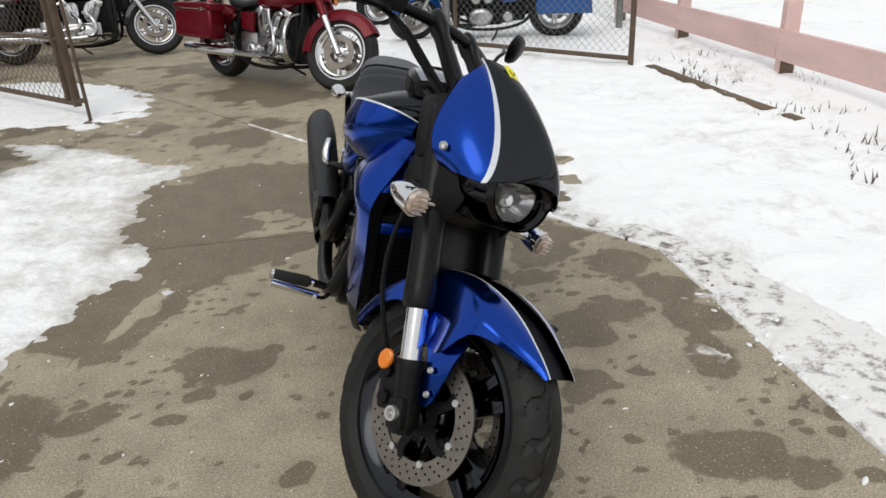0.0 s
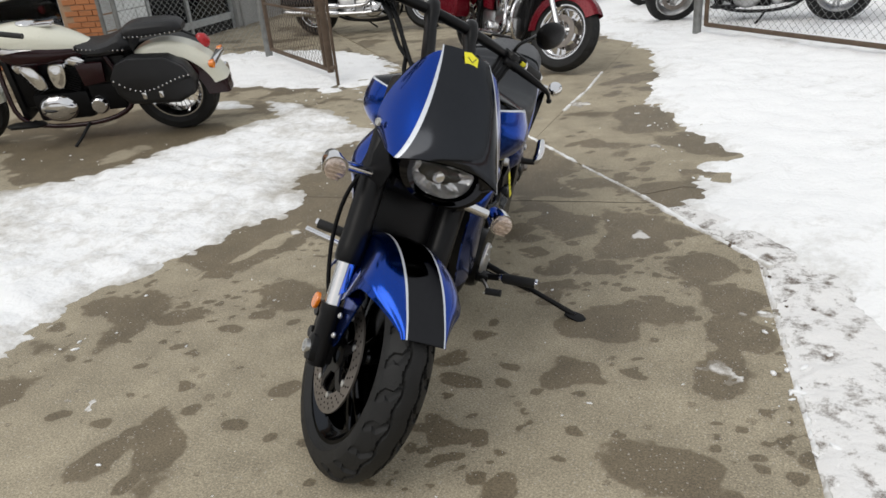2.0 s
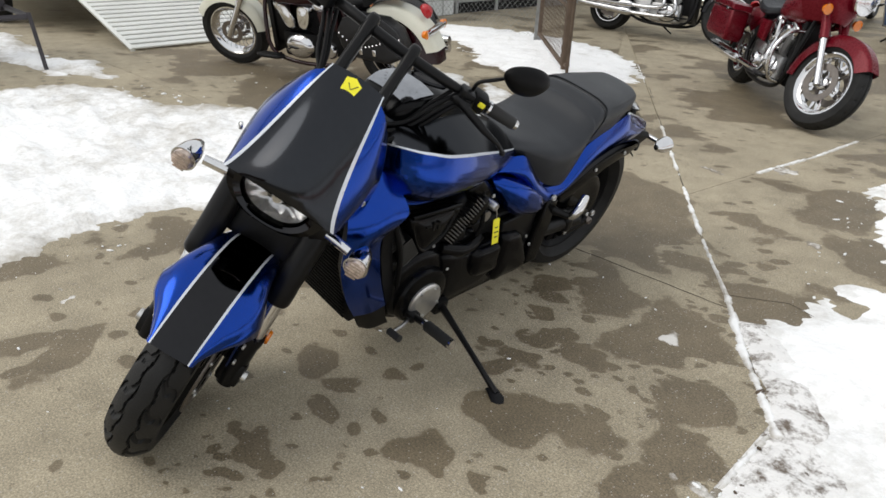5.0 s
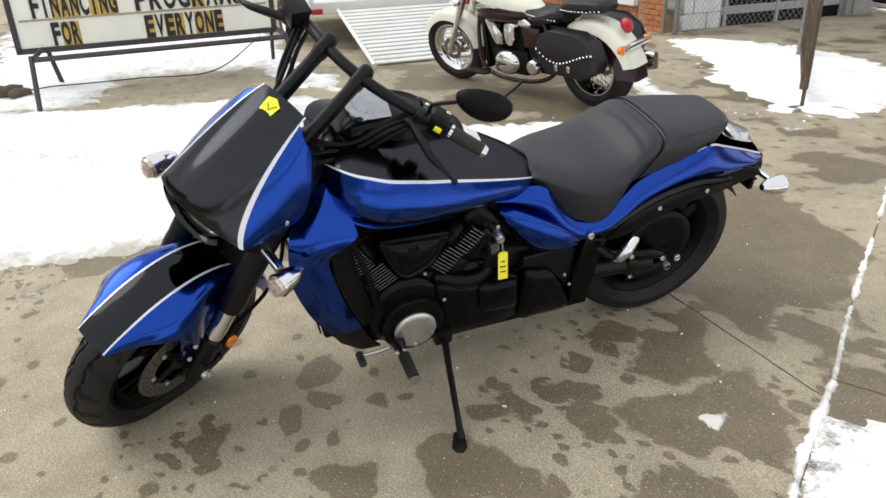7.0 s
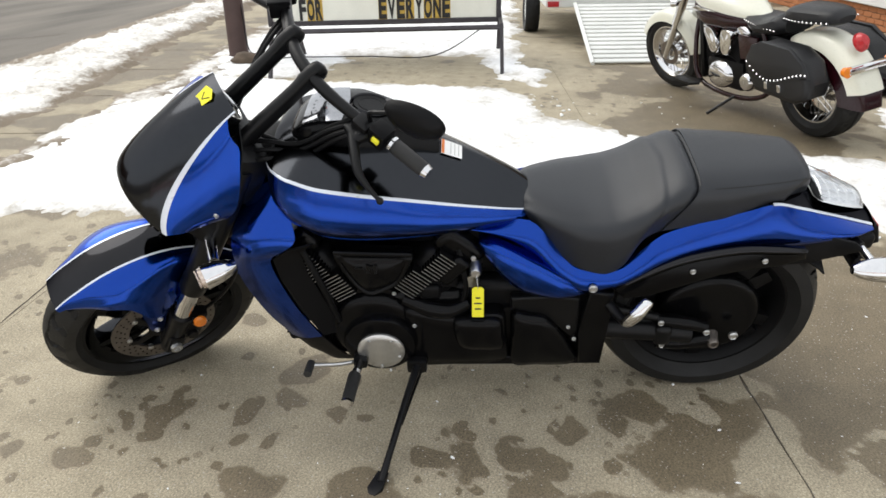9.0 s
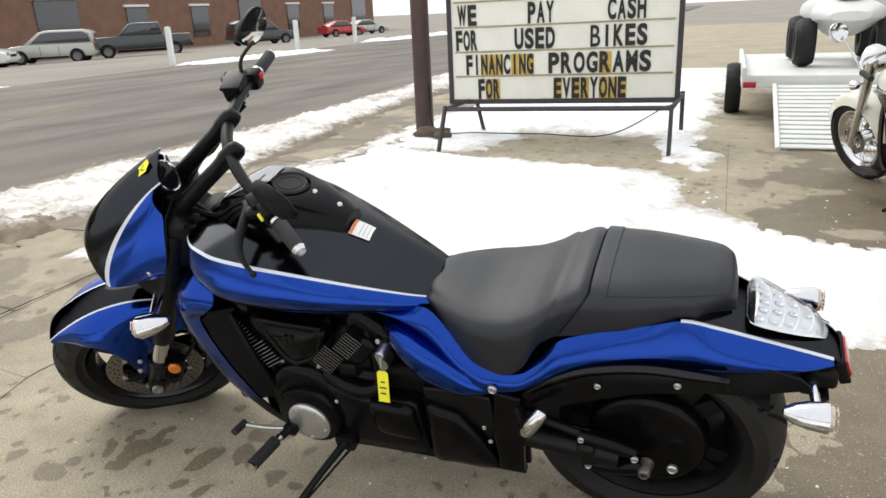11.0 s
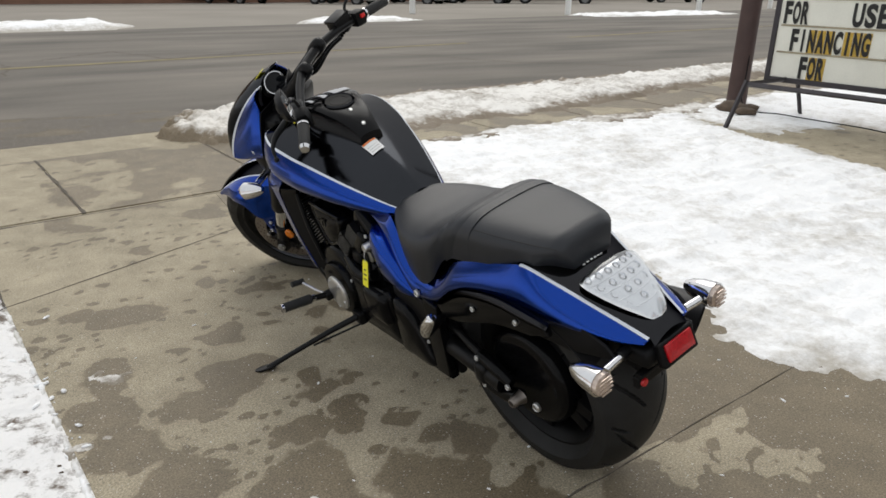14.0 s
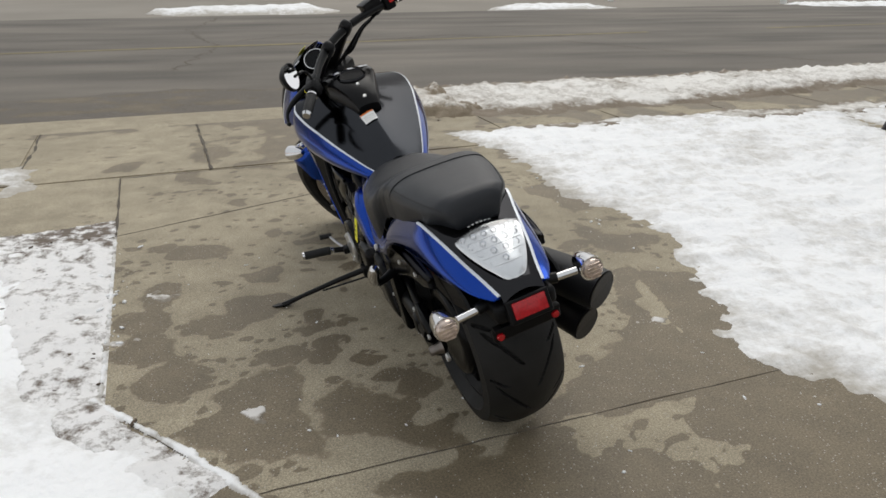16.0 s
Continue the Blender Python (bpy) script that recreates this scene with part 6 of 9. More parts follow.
for bx, bz, tilt, side, nm in ((1.012, 0.39, 33, -1, "front_cylinder"), (0.895, 0.41, -41, 1, "rear_cylinder")):
    m = Matrix.Translation((bx, 0, bz)) @ pose(0, 0, 0, 0, tilt, 0)
    bm = B()
    rbox(bm, (-0.02 * side, 0, 0.12), (0.15, 0.29, 0.2), 0.045, m, 4)
    cyl = part(nm, bm, DARKCAST, bike, "black finned cylinder with bright fin edges")
    for k in range(16):
        shared("fin", FIN, cyl, m @ Matrix.Translation((side * (0.02 if k < 8 else 0.004), -0.004 if k > 7 else 0.0, 0.062 + 0.0112 * k)) @ Matrix.Diagonal((1.15 if k < 8 else 0.95, 1, 1, 1)))
    bm = B()
    rbox(bm, (-0.012 * side, 0, 0.255), (0.14, 0.29, 0.08), 0.03, m, 4)
    head = part("cylinder_head", bm, GLOSSCAST, bike, "gloss black cylinder head")
    for sgn in (-1, 1):
        bm = B()
        rbox(bm, (-0.036 * side, sgn * 0.148, 0.2), (0.05, 0.04, 0.1), 0.015, m, 3)
        part("head_cover", bm, GLOSSCAST, bike)
        shared("head_bolt", BOLT, head, m @ at(-0.05 * side, sgn * 0.156, 0.27) @ (Matrix.Identity(4) if sgn > 0 else pose(0, 0, 0, 180)) @ Matrix.Scale(0.9, 4))
for sgn in (-1, 1):
    face = side_m(0.0) if sgn > 0 else Matrix.Diagonal((1, -1, 1, 1)) @ side_m(0.0)
    turn = Matrix.Identity(4) if sgn > 0 else pose(0, 0, 0, 180)
    # shield-shaped cover in the V of the cylinders
    bm = B()
    pillow(bm, [(1.055, 0.598), (1.0, 0.6), (0.9, 0.597), (0.84, 0.588), (0.85, 0.55), (0.872, 0.5), (0.92, 0.465), (0.968, 0.448), (1.0, 0.472), (1.024, 0.51), (1.045, 0.555)], face,
           [(0.98, 0.12), (1.0, 0.15), (0.97, 0.16), (0.9, 0.167), (0.84, 0.166), (0.8, 0.162), (0.7, 0.166), (0.4, 0.174), (0.1, 0.176)])
    cover = part("intake_cover", bm, GLOSSCAST, bike, "gloss black shield-shaped engine cover", sharp=60)
    for ex, ez, ew, eh in ((0.962, 0.558, 0.008, 0.03), (0.942, 0.558, 0.008, 0.03), (0.952, 0.566, 0.03, 0.006), (0.985, 0.562, 0.02, 0.005)):
        bm = B()
        rbox(bm, (ex, sgn * 0.1755, ez), (ew, 0.004, eh), 0.001)
        part("emblem_bar", bm, SATIN, cover)
    bm = B()
    tube(bm, [(1.05, sgn * 0.162, 0.605), (0.95, sgn * 0.17, 0.607), (0.845, sgn * 0.162, 0.597)], 0.007, 8, per=5)
    part("cover_rail", bm, GLOSSCAST, bike)
    # stepped clutch cover with its offset aluminium plate
    ax_y = AXIS_Y if sgn > 0 else pose(0, 0, 0, 90)
    bm = B()
    lathe(bm, [(0.0, 0.172), (0.1, 0.172), (0.118, 0.168), (0.128, 0.158), (0.132, 0.145), (0.144, 0.142), (0.146, 0.136), (0.144, 0.11)], 56, at(0.962, 0, 0.318, ax_y))
    lathe(bm, [(0.0, 0.198), (0.088, 0.198), (0.1, 0.193), (0.106, 0.18), (0.108, 0.16)], 48, at(0.948, 0, 0.284, ax_y))
    case = part("clutch_cover", bm, GLOSSCAST, bike, "stepped round black engine cover")
    bm = B()
    mm = at(0.945, 0, 0.27, ax_y)
    lathe(bm, [(0.0, 0.212), (0.05, 0.211), (0.064, 0.208), (0.068, 0.204), (0.068, 0.192)], 48, mm)
    for k in range(5):
        a = 2 * math.pi * k / 5 + 0.3
        lathe(bm, [(0.0, 0.214), (0.005, 0.214), (0.006, 0.207)], 8, mm @ at(0.056 * math.cos(a), 0.056 * math.sin(a), 0.0))
    part("cover_plate", bm, ALU if sgn > 0 else DARKCAST, case, "round brushed aluminium plate" if sgn > 0 else "")
    for k in range(8):
        a = radians(38 + 26 * k)
        lug = at(0.962 + 0.138 * math.cos(a), sgn * 0.143, 0.318 + 0.138 * math.sin(a))
        shared("case_bolt", BOLT, case, lug @ turn @ Matrix.Scale(0.75, 4))
    # breather bridge running back from the clutch cover
    bm = B()
    tube(bm, [(0.875, sgn * 0.15, 0.43), (0.8, sgn * 0.165, 0.405), (0.74, sgn * 0.165, 0.4), (0.69, sgn * 0.16, 0.425)], [0.02, 0.026, 0.024, 0.018], 12, per=4)
    part("breather_pipe", bm, GLOSSCAST, bike)
    bm = B()
    rbox(bm, (0.8, sgn * 0.14, 0.455), (0.06, 0.04, 0.05), 0.014, None, 3)
    rbox(bm, (0.745, sgn * 0.13, 0.5), (0.05, 0.05, 0.06), 0.014, None, 3)
    part("starter_housing", bm, DARKCAST, bike)
    # lower side panels with their swollen fields
    bm = B()
    pillow(bm, [(0.872, 0.405), (0.81, 0.4), (0.74, 0.385), (0.66, 0.392), (0.595, 0.386), (0.584, 0.3), (0.578, 0.215), (0.64, 0.19), (0.75, 0.184), (0.838, 0.182), (0.868, 0.21), (0.866, 0.3)], face,
           [(0.99, 0.12), (1.0, 0.16), (0.985, 0.174), (0.95, 0.18), (0.6, 0.183), (0.1, 0.184)])
    part("side_panel", bm, GLOSSCAST, bike, "gloss black lower engine panel", sharp=60)
    bm = B()
    pillow(bm, [(0.73, 0.384), (0.665, 0.388), (0.606, 0.384), (0.595, 0.33), (0.592, 0.275), (0.65, 0.27), (0.715, 0.278), (0.735, 0.33)], face,
           [(1.0, 0.178), (0.96, 0.194), (0.86, 0.203), (0.6, 0.207), (0.1, 0.208)])
    part("panel_bulge", bm, GLOSSCAST, bike, sharp=60)
    bm = B()
    pillow(bm, [(0.57, 0.388), (0.52, 0.39), (0.475, 0.378), (0.43, 0.32), (0.4, 0.265), (0.376, 0.215), (0.4, 0.19), (0.5, 0.188), (0.566, 0.19), (0.572, 0.28)], face,
           [(0.99, 0.12), (1.0, 0.158), (0.985, 0.174), (0.93, 0.184), (0.7, 0.192), (0.1, 0.194)])
    part("side_panel", bm, GLOSSCAST, bike, "gloss black rear engine panel", sharp=60)
    bm = B()
    prism(bm, [(0.575, 0.44), (0.47, 0.45), (0.385, 0.44), (0.372, 0.32), (0.4, 0.275), (0.47, 0.385), (0.575, 0.395)], 0.03, side_m(sgn * 0.148 + 0.015), bev=0.01, seg=3)
    part("shield_panel", bm, SATIN, bike)
    bm = B()
    prism(bm, [(0.86, 0.37), (0.86, 0.188), (0.3, 0.192), (0.3, 0.46), (0.4, 0.46), (0.6, 0.37)], 0.03, side_m(sgn * 0.128 + 0.015), bev=0.01, seg=2)
    part("panel_backing", bm, SATIN, bike)
    bm = B()
    prism(bm, [(0.85, 0.215), (0.835, 0.18), (0.305, 0.19), (0.312, 0.222)], 0.034, side_m(sgn * 0.16 + 0.017), bev=0.008, seg=3)
    part("lower_rail", bm, GLOSSCAST, bike)
    bm = B()
    prism(bm, [(0.366, 0.484), (0.298, 0.472), (0.302, 0.345), (0.306, 0.196), (0.374, 0.194), (0.384, 0.325)], 0.03, side_m(sgn * 0.168 + 0.015), bev=0.011, seg=3)
    part("frame_bracket", bm, GLOSSCAST, bike, "black pressed frame bracket")
    for bx, by, yy in ((0.846, 0.352, 0.178), (0.392, 0.3, 0.178), (0.41, 0.335, 0.166), (0.555, 0.215, 0.176), (0.49, 0.21, 0.18)):
        shared("panel_bolt", BOLT, bike, at(bx, sgn * yy, by) @ turn @ Matrix.Scale(0.8, 4))
# ignition lock and hanging sale tag
bm = B()
lathe(bm, [(0.0, 0.05), (0.012, 0.05), (0.016, 0.044), (0.016, 0.0), (0.022, -0.01)], 16, at(0.675, 0.13, 0.545, AXIS_Y))
lathe(bm, [(0.0, 0.04), (0.02, 0.04), (0.022, 0.0)], 16, at(0.685, 0.12, 0.5, AXIS_Y))
part("ignition_lock", bm, STEEL, bike, "steel ignition lock")
bm = B()
prism(bm, [(-0.016, -0.09), (0.016, -0.09), (0.016, -0.004), (0.01, 0.002), (-0.01, 0.002), (-0.016, -0.004)], 0.0014, at(0.668, 0.19, 0.505) @ pose(0, 0, 0, 14.6, 0, 0) @ side_m(0.0))
tag = part("sale_tag", bm, YELLOW, bike, "yellow paper tag with handwriting")
bm = B()
for k, wd in enumerate((0.012, 0.02, 0.016)):
    rbox(bm, (0, 0.0012, -0.03 - 0.017 * k), (wd, 0.0008, 0.004), 0, at(0.668, 0.19, 0.505) @ pose(0, 0, 0, 14.6, 0, 0))
part("tag_writing", bm, INK, tag)
bm = B()
tube(bm, [(0.672, 0.178, 0.545), (0.67, 0.187, 0.52), (0.668, 0.19, 0.5)], 0.0015, 5)
part("tag_wire", bm, STEEL, tag)
# hoses in the V of the engine
for pts, r in (([(1.13, 0.17, 0.62), (1.09, 0.18, 0.5), (1.06, 0.17, 0.36)], 0.009),
               ([(0.72, 0.14, 0.6), (0.7, 0.16, 0.48), (0.72, 0.16, 0.4)], 0.008), ([(1.15, -0.15, 0.6), (1.08, -0.19, 0.45), (1.0, -0.2, 0.33)], 0.012)):
    bm = B()
    tube(bm, pts, r, 8, per=5)
    part("hose", bm, PLASTIC, bike)

# ---- pegs, stand, pedals ----
for sgn in (-1, 1):
    bm = B()
    tube(bm, [(1.0, sgn * 0.17, 0.235), (1.01, sgn * 0.28, 0.262)], 0.012, 10)
    rbox(bm, (1.005, sgn * 0.21, 0.245), (0.04, 0.05, 0.03), 0.008)
    part("peg_bracket", bm, SATIN, bike)
    bm = B()
    tube(bm, [(1.01, sgn * 0.285, 0.263), (1.012, sgn * 0.29, 0.264), (1.018, sgn * 0.395, 0.279)], [0.014, 0.0185, 0.0175], 14)
    peg = part("foot_peg", bm, GRIPRUBBER, bike, "rubber-covered foot peg")
    bm = B()
    tube(bm, [(1.01, sgn * 0.272, 0.261), (1.01, sgn * 0.286, 0.263)], 0.013, 12)
    part("peg_collar", bm, CHROME, peg)
    bm = B()
    tube(bm, [(1.018, sgn * 0.394, 0.279), (1.0185, sgn * 0.404, 0.2805)], 0.0165, 12)
    part("peg_end", bm, CHROME, peg)
bm = B()
tube(bm, [(0.99, 0.2, 0.235), (1.06, 0.235, 0.25), (1.14, 0.26, 0.272)], 0.006, 8, per=4)
part("shift_lever", bm, STEEL, bike, "steel gear lever")
bm = B()
tube(bm, [(1.14, 0.25, 0.272), (1.142, 0.3, 0.28)], 0.0115, 12)
part("shift_rubber", bm, GRIPRUBBER, bike)
bm = B()
tube(bm, [(0.98, -0.2, 0.24), (1.08, -0.24, 0.25), (1.12, -0.27, 0.27)], 0.007, 8, per=4)
tube(bm, [(1.1, -0.26, 0.265), (1.115, -0.4, 0.3)], 0.012, 10)
part("brake_pedal", bm, CHROME, bike, "chrome brake pedal")
bm = B()
rbox(bm, (0.845, 0.185, 0.2), (0.06, 0.04, 0.05), 0.01)
part("stand_pivot", bm, SATIN, bike)
bm = B()
foot_l = (0.923, 0.552, 0.148)
tube(bm, [(0.842, 0.192, 0.205), (0.87, 0.31, 0.19), (0.905, 0.47, 0.163), foot_l], [0.013, 0.0105, 0.0095, 0.011], 10)
tube(bm, [(0.835, 0.2, 0.175), (0.88, 0.38, 0.165)], 0.004, 6)
fm = at(0.93, 0.555, 0.143, pose(0, 0, 0, 14.6, 0, 70))
prism(bm, [(-0.035, -0.016), (0.02, -0.022), (0.04, -0.01), (0.04, 0.01), (0.02, 0.022), (-0.035, 0.016)], 0.009, fm, bev=0.003)
part("side_stand", bm, SATIN, bike, "black side stand, lowered")

# ---- body behind the tank ----
for sgn in (-1, 1):
    # wing-shaped side cover
    SX = [0.372, 0.40, 0.46, 0.53, 0.60, 0.64, 0.665]
    UP = [0.478, 0.5, 0.543, 0.585, 0.612, 0.62, 0.615]
    LO = [0.466, 0.456, 0.452, 0.466, 0.512, 0.56, 0.6]
    BU = [0.17, 0.19, 0.206, 0.206, 0.19, 0.165, 0.135]
    bm = B()
    rows = []
    for i in range(19):
        x = 0.372 + 0.293 * i / 18
        u, l, b = table(x, SX, UP), table(x, SX, LO), table(x, SX, BU)
        rows.append([V(x, sgn * (b - (0.035 if t < 0.5 else 0.014) * abs(1 - 2 * t) ** 2.5), l + (u + 0.006 - l) * t) for t in [j / 10 for j in range(11)]] + [V(x, sgn * (b - 0.03), u + 0.008), V(x, sgn * (b - 0.06), u + 0.01)])
    skin(bm, rows)
    thick(bm, 0.005)
    part("side_cover", bm, BLUE, bike, "metallic blue side cover", sharp=70)
    # seat rail cowl running back to the tail
    QX = [-0.385, -0.333, -0.275, -0.211, -0.15, -0.073, -0.015, 0.096, 0.19, 0.253, 0.308, 0.381, 0.442, 0.54, 0.62, 0.7]
    QU = [0.618, 0.639, 0.664, 0.689, 0.712, 0.737, 0.722, 0.692, 0.658, 0.596, 0.559, 0.561, 0.592, 0.684, 0.668, 0.652]
    QL = [0.612, 0.603, 0.597, 0.592, 0.59, 0.59, 0.589, 0.58, 0.55, 0.51, 0.483, 0.466, 0.5, 0.59, 0.63, 0.642]
    QY = [0.078, 0.108, 0.127, 0.142, 0.152, 0.161, 0.167, 0.176, 0.184, 0.188, 0.19, 0.19, 0.184, 0.158, 0.135, 0.115]
    QI = [0.06, 0.072, 0.088, 0.103, 0.117, 0.135, 0.14, 0.148, 0.152, 0.155, 0.156, 0.155, 0.15, 0.125, 0.1, 0.09]
    bm = B()
    rows = []
    for i in range(61):
        x = -0.385 + 1.085 * i / 60
        u, l, b, inn = (table(x, QX, c) for c in (QU, QL, QY, QI))
        row = []
        for j in range(13):
            t = j / 12
            y = inn + (b - inn) * math.sin(min(1.0, (1 - t) * 1.6) * math.pi / 2) - 0.02 * max(0, 0.3 - t) / 0.3
            row.append(V(x, sgn * y, l + (u - l) * t))
        rows.append(row)
    skin(bm, rows)
    thick(bm, 0.004)
    part("tail_side", bm, BLUE, bike, "metallic blue tail side running under the seat", sharp=70)
    bm = B()
    rows = []
    for i in range(31):
        x = -0.385 + 0.315 * i / 30
        u, inn = table(x, QX, QU), table(x, QX, QI)
        rows.append([V(x, sgn * (inn + 0.005), u + 0.001), V(x, sgn * (inn + 0.001), u + 0.004), V(x, sgn * (inn - 0.003), u + 0.004)])
    skin(bm, rows)
    thick(bm, 0.003)
    part("tail_stripe", bm, SILVER, bike, "silver pinstripe")
    shared("cover_bolt", BOLT, bike, at(0.362, sgn * 0.192, 0.508) @ (Matrix.Identity(4) if sgn > 0 else pose(0, 0, 0, 180)) @ Matrix.Scale(1.5, 4))
# tail top between the stripes
bm = B()
rows = []
for i in range(25):
    x = -0.4 + 0.34 * i / 24
    u, inn = table(x, QX, QU) - 1.1 * max(0.0, -0.385 - x), table(x, QX, QI) - 0.003
    rows.append([V(x, y * inn, u + 0.003 + 0.02 * (1 - y * y)) for y in np.linspace(-1, 1, 13)])
skin(bm, rows)
thick(bm, 0.004)
part("tail_top", bm, BLACKGLOSS, bike, "gloss black tail centre")
# tail lamp: clear shield-shaped lens over rows of lamps
LX = [-0.374, -0.37, -0.355, -0.305, -0.26, -0.228, -0.215, -0.208, -0.203]
LW = [0.01, 0.022, 0.038, 0.066, 0.083, 0.09, 0.088, 0.078, 0.055]


def tl_pt(x, y, lift):
    w = table(x, LX, LW)
    u = table(x, QX, QU) + 0.016
    return V(x - 0.028 * (1 - y * y) * max(0.0, (x + 0.2) / 0.05) * -1 * 0.6, y * w, u + lift * (1 - 0.55 * y * y))


for nm, li, m_, lb in (("tail_lamp_reflector", 0.026, LAMPBOWL, "silver lamp bowl"), ("tail_lamp_lens", 0.044, TAILLENS, "clear shield-shaped tail lamp lens")):
    bm = B()
    skin(bm, [[tl_pt(-0.374 + 0.171 * i / 24, -1 + 2 * j / 12, li * math.sin(min(1.0, (i + 1) / 6) * math.pi / 2) * math.sin(min(1.0, (25 - i) / 5) * math.pi / 2)) for j in range(13)] for i in range(25)])
    if nm.endswith("lens"):
        thick(bm, 0.002)
    ob = part(nm, bm, m_, bike, lb, sharp=60)
    if nm.endswith("lens"):
        ob.visible_shadow = False
bulb = B()
lathe(bulb, [(0.0, -0.0035), (0.004, -0.0025), (0.0078, 0.001), (0.0092, 0.0022), (0.0105, 0.0)], 18)
LED = mesh_of("led", bulb, CHROME)
for x, n in ((-0.238, 6), (-0.268, 5), (-0.298, 4), (-0.328, 3)):
    w = table(x, LX, LW) - 0.019
    for i in range(n):
        y = -w + 2 * w * i / (n - 1)
        m = at(x + 0.012 * (y / w) ** 2, y, table(x + 0.012 * (y / w) ** 2, QX, QU) + 0.0432 - 0.0095 * (y / w) ** 2, pose(0, 0, 0, 0, -21)) @ Matrix.Diagonal((1.0, 0.82, 1, 1))
        shared("led", LED, bike, m)
for x in (-0.253, -0.283, -0.313, -0.343):
    bm = B()
    w = table(x, LX, LW)
    tube(bm, [(x + 0.012 * q * q, w * 0.93 * q, table(x + 0.012 * q * q, QX, QU) + 0.0425 - 0.011 * q * q) for q in np.linspace(-1, 1, 11)], 0.0013, 6)
    part("lens_rib", bm, LAMPBOWL, bike)
# smoked band along the top of the lens
bm = B()
skin(bm, [[tl_pt(-0.219 + 0.015 * i / 4, -0.96 + 1.92 * j / 12, 0.024 - 0.003 * i) for j in range(13)] for i in range(5)])
part("lens_band", bm, PLASTIC, bike, "smoked upper edge of the tail lamp")
# brand lettering stays as plain bars
for i in range(6):
    bm = B()
    rbox(bm, (0, 0, 0), (0.01, 0.0075, 0.0005), 0.0001, at(-0.178 + 0.004 * abs(i - 2.5) / 2.5, -0.03 + 0.012 * i, table(-0.178, QX, QU) + 0.0272 - 0.004 * ((i - 2.5) / 2.5) ** 2, pose(0, 0, 0, 0, -20)))
    part("letter_bar", bm, WHITELABEL, bike)

# inner rear fender and tail hardware
for sgn in (-1, 1):
    bm = B()
    prism(bm, [(0.32, 0.5), (0.18, 0.6), (0.0, 0.66), (-0.15, 0.66), (-0.32, 0.61), (-0.35, 0.585), (-0.2, 0.54), (0.0, 0.53), (0.2, 0.46), (0.32, 0.44)], 0.01, side_m(sgn * 0.128 + 0.005), bev=0.003)
    part("tail_inner", bm, PLASTIC, bike)
bm = B()
rows = []
for i in range(21):
    th = math.pi - radians(42 + 95 * i / 20)
    r = 0.36
    rows.append([V(r * math.cos(th), y * 0.135, 0.33 + r * math.sin(th) * 0.86 - 0.03 * abs(y) ** 3) for y in np.linspace(-1, 1, 9)])
skin(bm, rows)
thick(bm, 0.004)
part("rear_fender", bm, PLASTIC, bike, "black plastic rear fender")
for sgn in (-1, 1):
    bm = B()
    prism(bm, [(0.3, 0.485), (0.224, 0.55), (0.136, 0.602), (0.06, 0.626), (0.0, 0.634), (-0.1, 0.63), (-0.172, 0.622), (-0.18, 0.592), (-0.12, 0.572), (-0.03, 0.556), (0.03, 0.54), (0.1, 0.51), (0.2, 0.462), (0.27, 0.45)],
          0.022, side_m(sgn * 0.166 + 0.011), bev=0.008, seg=3)
    strut = part("fender_strut", bm, GLOSSCAST, bike, "gloss black fender strut")
    bm = B()
    tube(bm, [(0.27, sgn * 0.176, 0.505), (0.2, sgn * 0.18, 0.56), (0.12, sgn * 0.182, 0.602), (0.0, sgn * 0.18, 0.627), (-0.1, sgn * 0.175, 0.622), (-0.176, sgn * 0.168, 0.612)], [0.008, 0.012, 0.013, 0.013, 0.012, 0.008], 10, per=4)
    part("strut_rail", bm, BLACKGLOSS, strut)
    bm = B()
    rbox(bm, (0.008, sgn * 0.14, 0.537), (0.056, 0.012, 0.011), 0.003, None)
    part("side_marker", bm, REDLENS, bike, "red side marker")
    for bx, bz in ((0.105, 0.556), (-0.072, 0.592)):
        shared("strut_bolt", BOLT, bike, at(bx, sgn * 0.18, bz) @ (Matrix.Identity(4) if sgn > 0 else pose(0, 0, 0, 180)))
    # rear indicators
    bm = B()
    tube(bm, [(-0.335, sgn * 0.07, 0.585), (-0.345, sgn * 0.115, 0.583)], 0.015, 12)
    part("indicator_base", bm, SATIN, bike)
    bm = B()
    tube(bm, [(-0.345, sgn * 0.11, 0.583), (-0.35, sgn * 0.17, 0.582)], 0.0105, 12)
    part("indicator_stalk", bm, CHROME, bike, "chrome stalk")
    bm = signal_bm()
    bmesh.ops.rotate(bm, verts=bm.verts, cent=(0, 0, 0), matrix=Matrix.Rotation(math.pi, 3, "Z"))
    bmesh.ops.translate(bm, verts=bm.verts, vec=(-0.368, sgn * 0.205, 0.582))
    body = part("indicator", bm, CHROME, bike, "chrome bullet turn signal")
    bm = lens_bm()
    bmesh.ops.rotate(bm, verts=bm.verts, cent=(0, 0, 0), matrix=Matrix.Rotation(math.pi, 3, "Z"))
    bmesh.ops.translate(bm, verts=bm.verts, vec=(-0.37, sgn * 0.205, 0.582))
    part("lens", bm, PEACH, body, "peach-tinted clear lens")
    bm = B()
    lathe(bm, [(0.0, 0.004), (0.009, 0.003), (0.0105, 0.0), (0.0105, -0.008)], 18, at(-0.381, sgn * 0.078, 0.504, pose(0, 0, 0, 0, -90)))
    part("reflector_dot", bm, REDLENS, bike, "small round red reflector")
    # passenger pegs
    bm = B()
